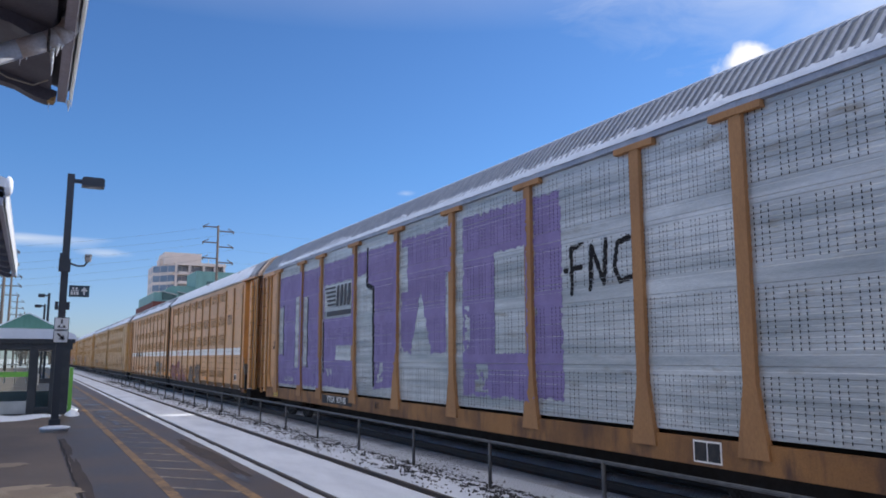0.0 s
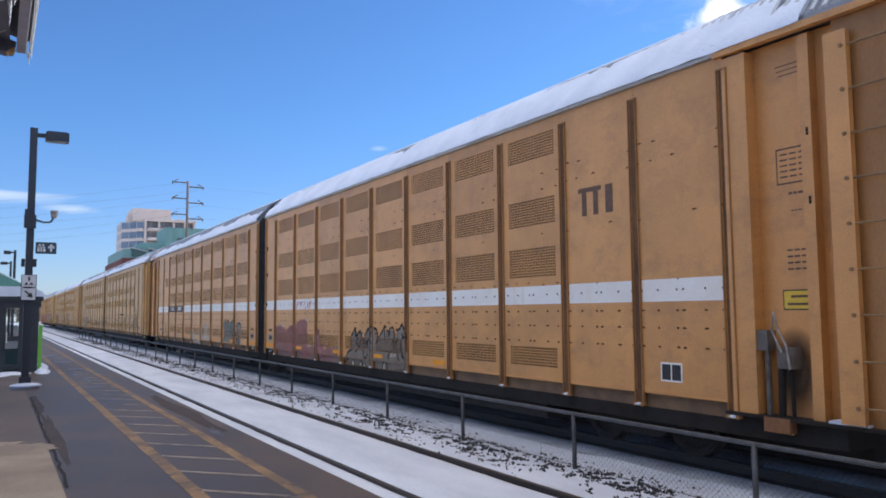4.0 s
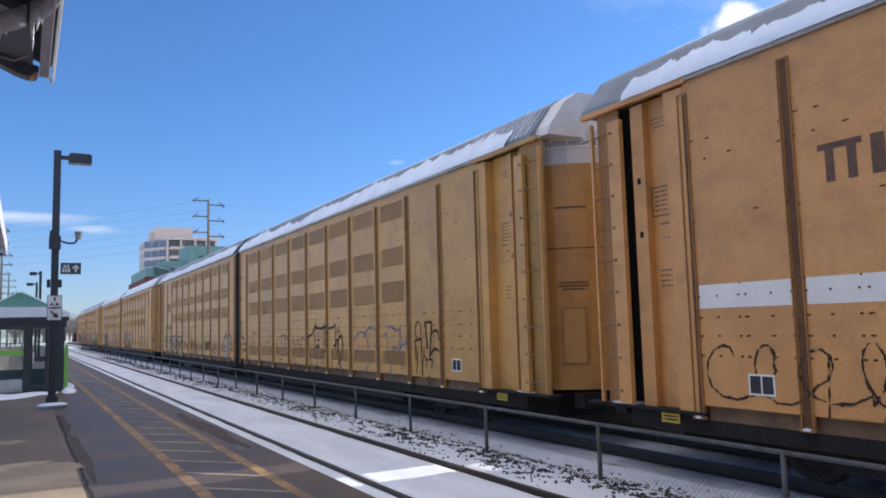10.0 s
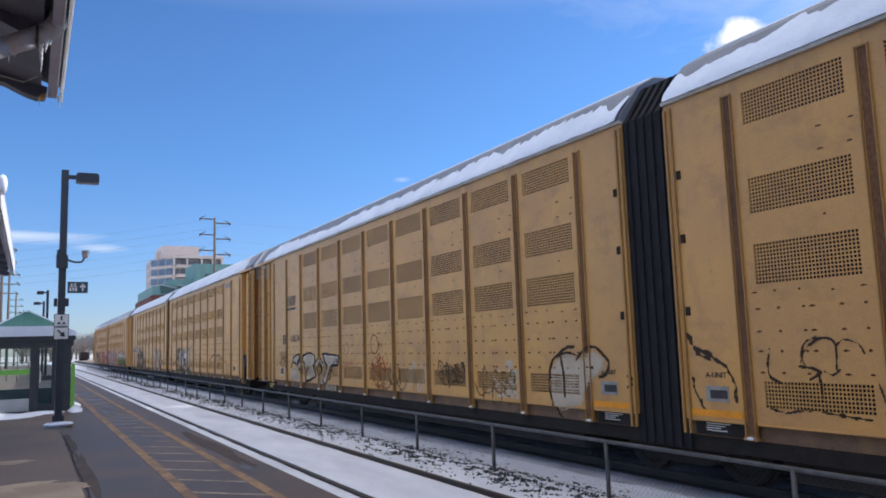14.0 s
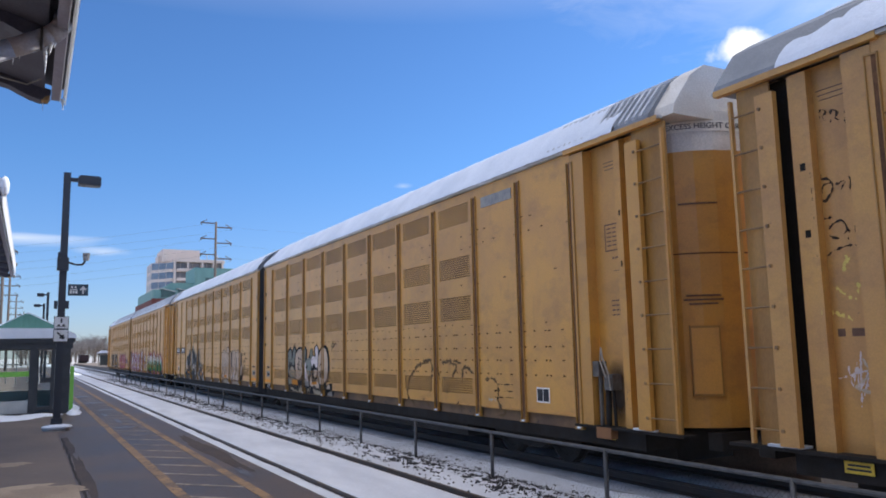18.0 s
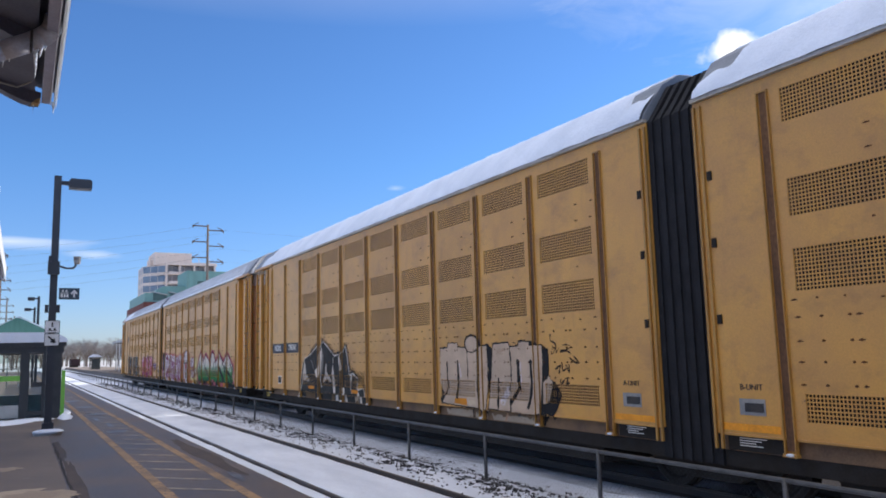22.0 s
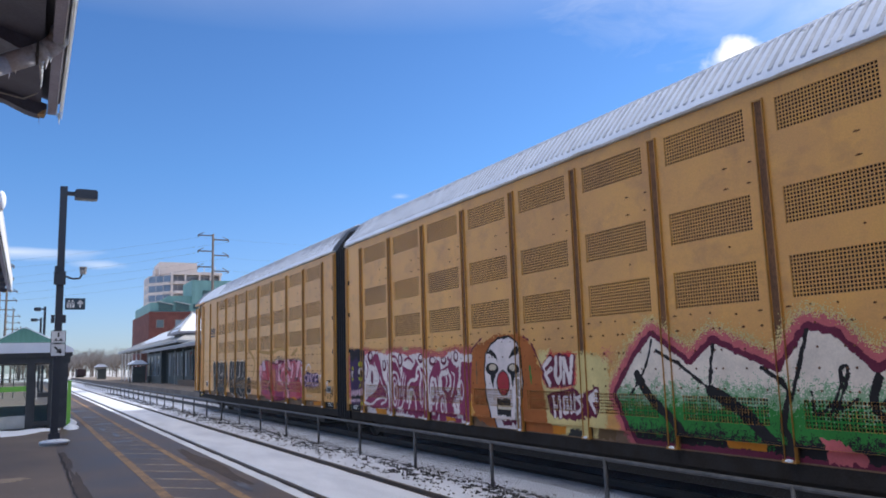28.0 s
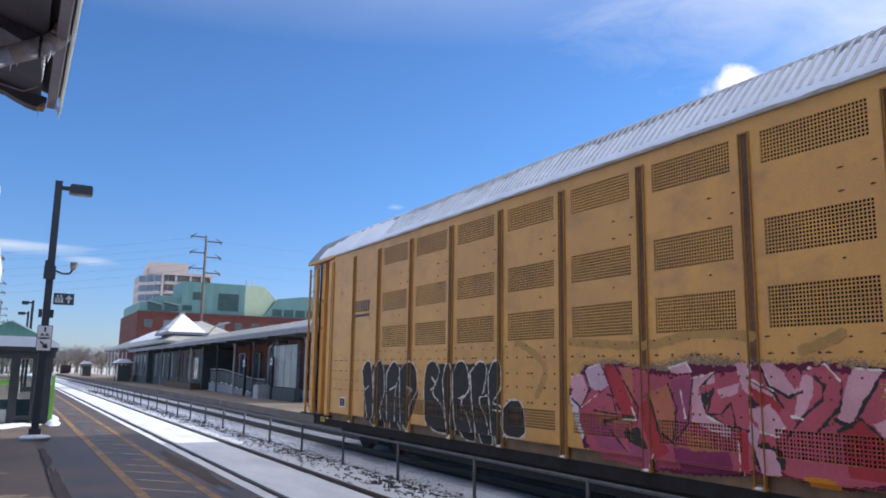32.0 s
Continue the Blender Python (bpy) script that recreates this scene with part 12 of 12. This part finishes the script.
def rail_logo(car, g, d, z, s, x=NEAR + 0.016):
    """A railway mark as plain shapes: slanted stripes running into two heavy strokes, with two text bars below."""
    def piece(name, pts, parent, out=0.0025):
        bm = bmesh.new()
        prism(bm, pts, x - out, x, "x")
        return part(name, bm, M["logo_ink"], parent)
    mark = piece("railway_mark", [(0.80 * s, -0.47 * s), (-0.92 * s, -0.47 * s), (-0.92 * s, -0.35 * s), (0.80 * s, -0.35 * s)], car)
    mark["label"] = "dark railway mark of slanted stripes over a text bar"
    mark.location = (0, g * d, z)
    for i in range(5):
        zz = (0.24 - 0.11 * i) * s
        piece("stripe", [(0.95 * s - 0.05 * i * s, zz), (0.15 * s, zz), (0.15 * s, zz + 0.055 * s), (0.95 * s - 0.05 * i * s, zz + 0.055 * s)], mark, 0.002)
    for y0 in (0.12, -0.14, -0.40, -0.66):
        piece("stroke", [(y0 * s, -0.24 * s), ((y0 - 0.16) * s, -0.24 * s), ((y0 - 0.24) * s, 0.30 * s), ((y0 - 0.08) * s, 0.30 * s)], mark)


M["logo_ink"] = mat("logo_ink", (0.035, 0.035, 0.05), 0.6, alt=(0.07, 0.06, 0.055), scale=5, wear=(0.3, 0.2, 0.08), wear_at=0.66)
rail_logo(UNITS[1, 1], 1, mid_bay(9) + 0.35, 3.62, 0.62)
rail_logo(UNITS[3, 1], 1, mid_bay(9) + 0.25, 3.72, 0.55)
part("lettering", text_mesh("110574", 0.34), M["logo_ink"], UNITS[1, 1], "dark stencilled number", at=(NEAR + 0.015, 17.11, 2.32))
part("mark_bars", boxes((-0.003, 0, 0.04, 0.21, 2.15, 2.49), (-0.003, 0, -0.21, -0.04, 2.15, 2.49)), M["logo_ink"], UNITS[1, 1], "two dark stencil strokes", at=(NEAR + 0.018, 18.28, 0))
for k, words in ((10, "NOKL"), (9, "799341")):
    plate = part("mark_panel", boxes((-0.009, -0.004, -0.66, 0.66, 2.12, 2.45)), M["logo_ink"], UNITS[2, 1], "dark blue plate", at=(NEAR + 0.02, mid_bay(k), 0))
    part("lettering", text_mesh(words, 0.28), M["stripe_white"], plate, "white stencilled marks", at=(-0.012, 0, 2.285))
# roof-side vent slot
part("vent_slot", boxes((-0.012, 0.0, -0.55, 0.55, 4.86, 5.07)), M["plate_grey"], UNITS[2, -1], "grey vent plate under the roof", at=(NEAR + 0.02, -17.24, 0))
for y_a, y_b in ((20.39, 20.30), (20.22, 19.98)):
    part("number_bar", boxes((-0.003, 0, y_b, y_a, 2.09, 2.18)), M["stencil_brown"], UNITS[1, 1], "dark stencilled bar", at=(NEAR + 0.20, 0, 0))


def paint_silver():
    """Faded purple letters, a black-edged figure and a tag on the galvanised carrier."""
    n0 = -1.52
    posts = SILVER_POSTS

    def depth(y, z):
        k = np.floor((z - 1.04) / 0.068).astype(int)
        x = np.where(k % 2 == 1, n0 + 0.036, n0 + 0.043)
        zk = 1.04 + 0.068 * k
        for zz in (1.9, 2.95, 4.0):
            x = np.where((zk > zz - 0.01) & (zk < zz + 0.15), n0 + 0.030, x)
        for a in posts:
            half = np.where(z > 1.7, 0.10, 0.10 + (1.7 - z) / 0.9 * 0.14)
            x = np.where(np.abs(y - a) < half, n0 - 0.034, x)
        return np.where((z < 1.04) | (z > 5.24), np.nan, x)
    w = Wall(-2.0, 20.0, 1.05, 5.24, 0.022)
    P = "purple"
    # tall letter forms
    def bare(p0, p1, z0, z1):
        w.poly([(p0, z0), (p0, z1), (p1, z1), (p1, z0)], None, 0.02)

    def full(p0, p1, z0, z1):
        w.poly([(p0, z0), (p0, z1), (p1, z1), (p1, z0)], P, 0.03)
    full(0.08, 4.7, 1.12, 4.92)
    bare(0.0, 0.6, 2.15, 3.85)
    bare(2.0, 2.68, 1.7, 4.1)
    bare(2.86, 3.32, 1.75, 4.05)
    bare(4.55, 4.8, 2.0, 4.6)
    full(4.8, 7.5, 1.15, 4.95)
    bare(4.9, 7.4, 3.2, 4.28)
    bare(5.95, 7.5, 1.95, 2.4)
    w.poly([(7.6, 4.95), (10.35, 4.95), (10.35, 2.2), (10.05, 1.3), (8.8, 1.2), (8.8, 3.85), (8.35, 3.9), (8.3, 4.3), (7.6, 4.25)], P, 0.03)
    w.poly([(10.45, 4.95), (13.15, 4.95), (13.15, 2.15), (12.05, 2.1), (11.55, 3.5), (11.05, 2.1), (10.45, 2.2)], P, 0.04)
    bare(10.45, 10.85, 3.6, 4.75)
    bare(12.75, 13.15, 2.1, 3.9)
    full(13.5, 16.0, 1.25, 4.98)
    bare(14.75, 15.95, 2.1, 4.1)
    full(16.1, 16.95, 1.3, 4.95)
    for p0, p1, z0, z1 in ((0.9, 2.0, 1.25, 1.4), (5.2, 5.7, 1.5, 1.7), (9.0, 9.4, 1.4, 1.9), (14.0, 14.5, 1.35, 1.9), (13.6, 13.8, 2.2, 3.1)):
        w.put(w.inside([(p0, z0), (p0, z1), (p1, z1), (p1, z0)]) & (w.n > 0.1), None)
    for pts in ([(0.66, 2.15), (0.62, 3.85)], [(3.34, 1.75), (3.30, 4.0)], [(4.9, 1.6), (4.86, 3.1)]):
        w.stroke(pts, 0.11, "black")
    w.stroke([(8.32, 4.95), (8.32, 3.98), (8.74, 3.86), (8.80, 1.35)], 0.14, "black")
    # tag on bare metal beyond the letters
    for pts in ([(17.2, 3.1), (17.2, 3.85), (17.5, 3.9)], [(17.2, 3.5), (17.45, 3.52)], [(17.68, 3.15), (17.72, 3.85), (18.02, 3.2), (18.08, 3.9)],
                [(18.62, 3.85), (18.35, 3.8), (18.28, 3.4), (18.4, 3.2), (18.65, 3.25)], [(17.02, 3.5), (17.08, 3.5)]):
        w.stroke(pts, 0.09, "black")
    w.lay(SILVER, depth, "faded purple letters and a black tag")
    rail_logo(SILVER, 1, -8.1, 3.82, 1.15, n0 + 0.026)
    plate = part("mark_panel", boxes((-0.006, 0, -1.2, 1.2, 0.70, 0.94)), M["stencil_black"], SILVER, "black plate on the sill", at=(n0, -8.2, 0))
    part("lettering", text_mesh("TTGX  977145", 0.25), M["stripe_white"], plate, "white stencilled marks", at=(-0.009, 0, 0.825))
    part("lettering", text_mesh("R1", 0.24), M["stencil_black"], SILVER, "dark stencilled letters", at=(n0 - 0.003, -11.15, 0.82))


paint_silver()

motions()
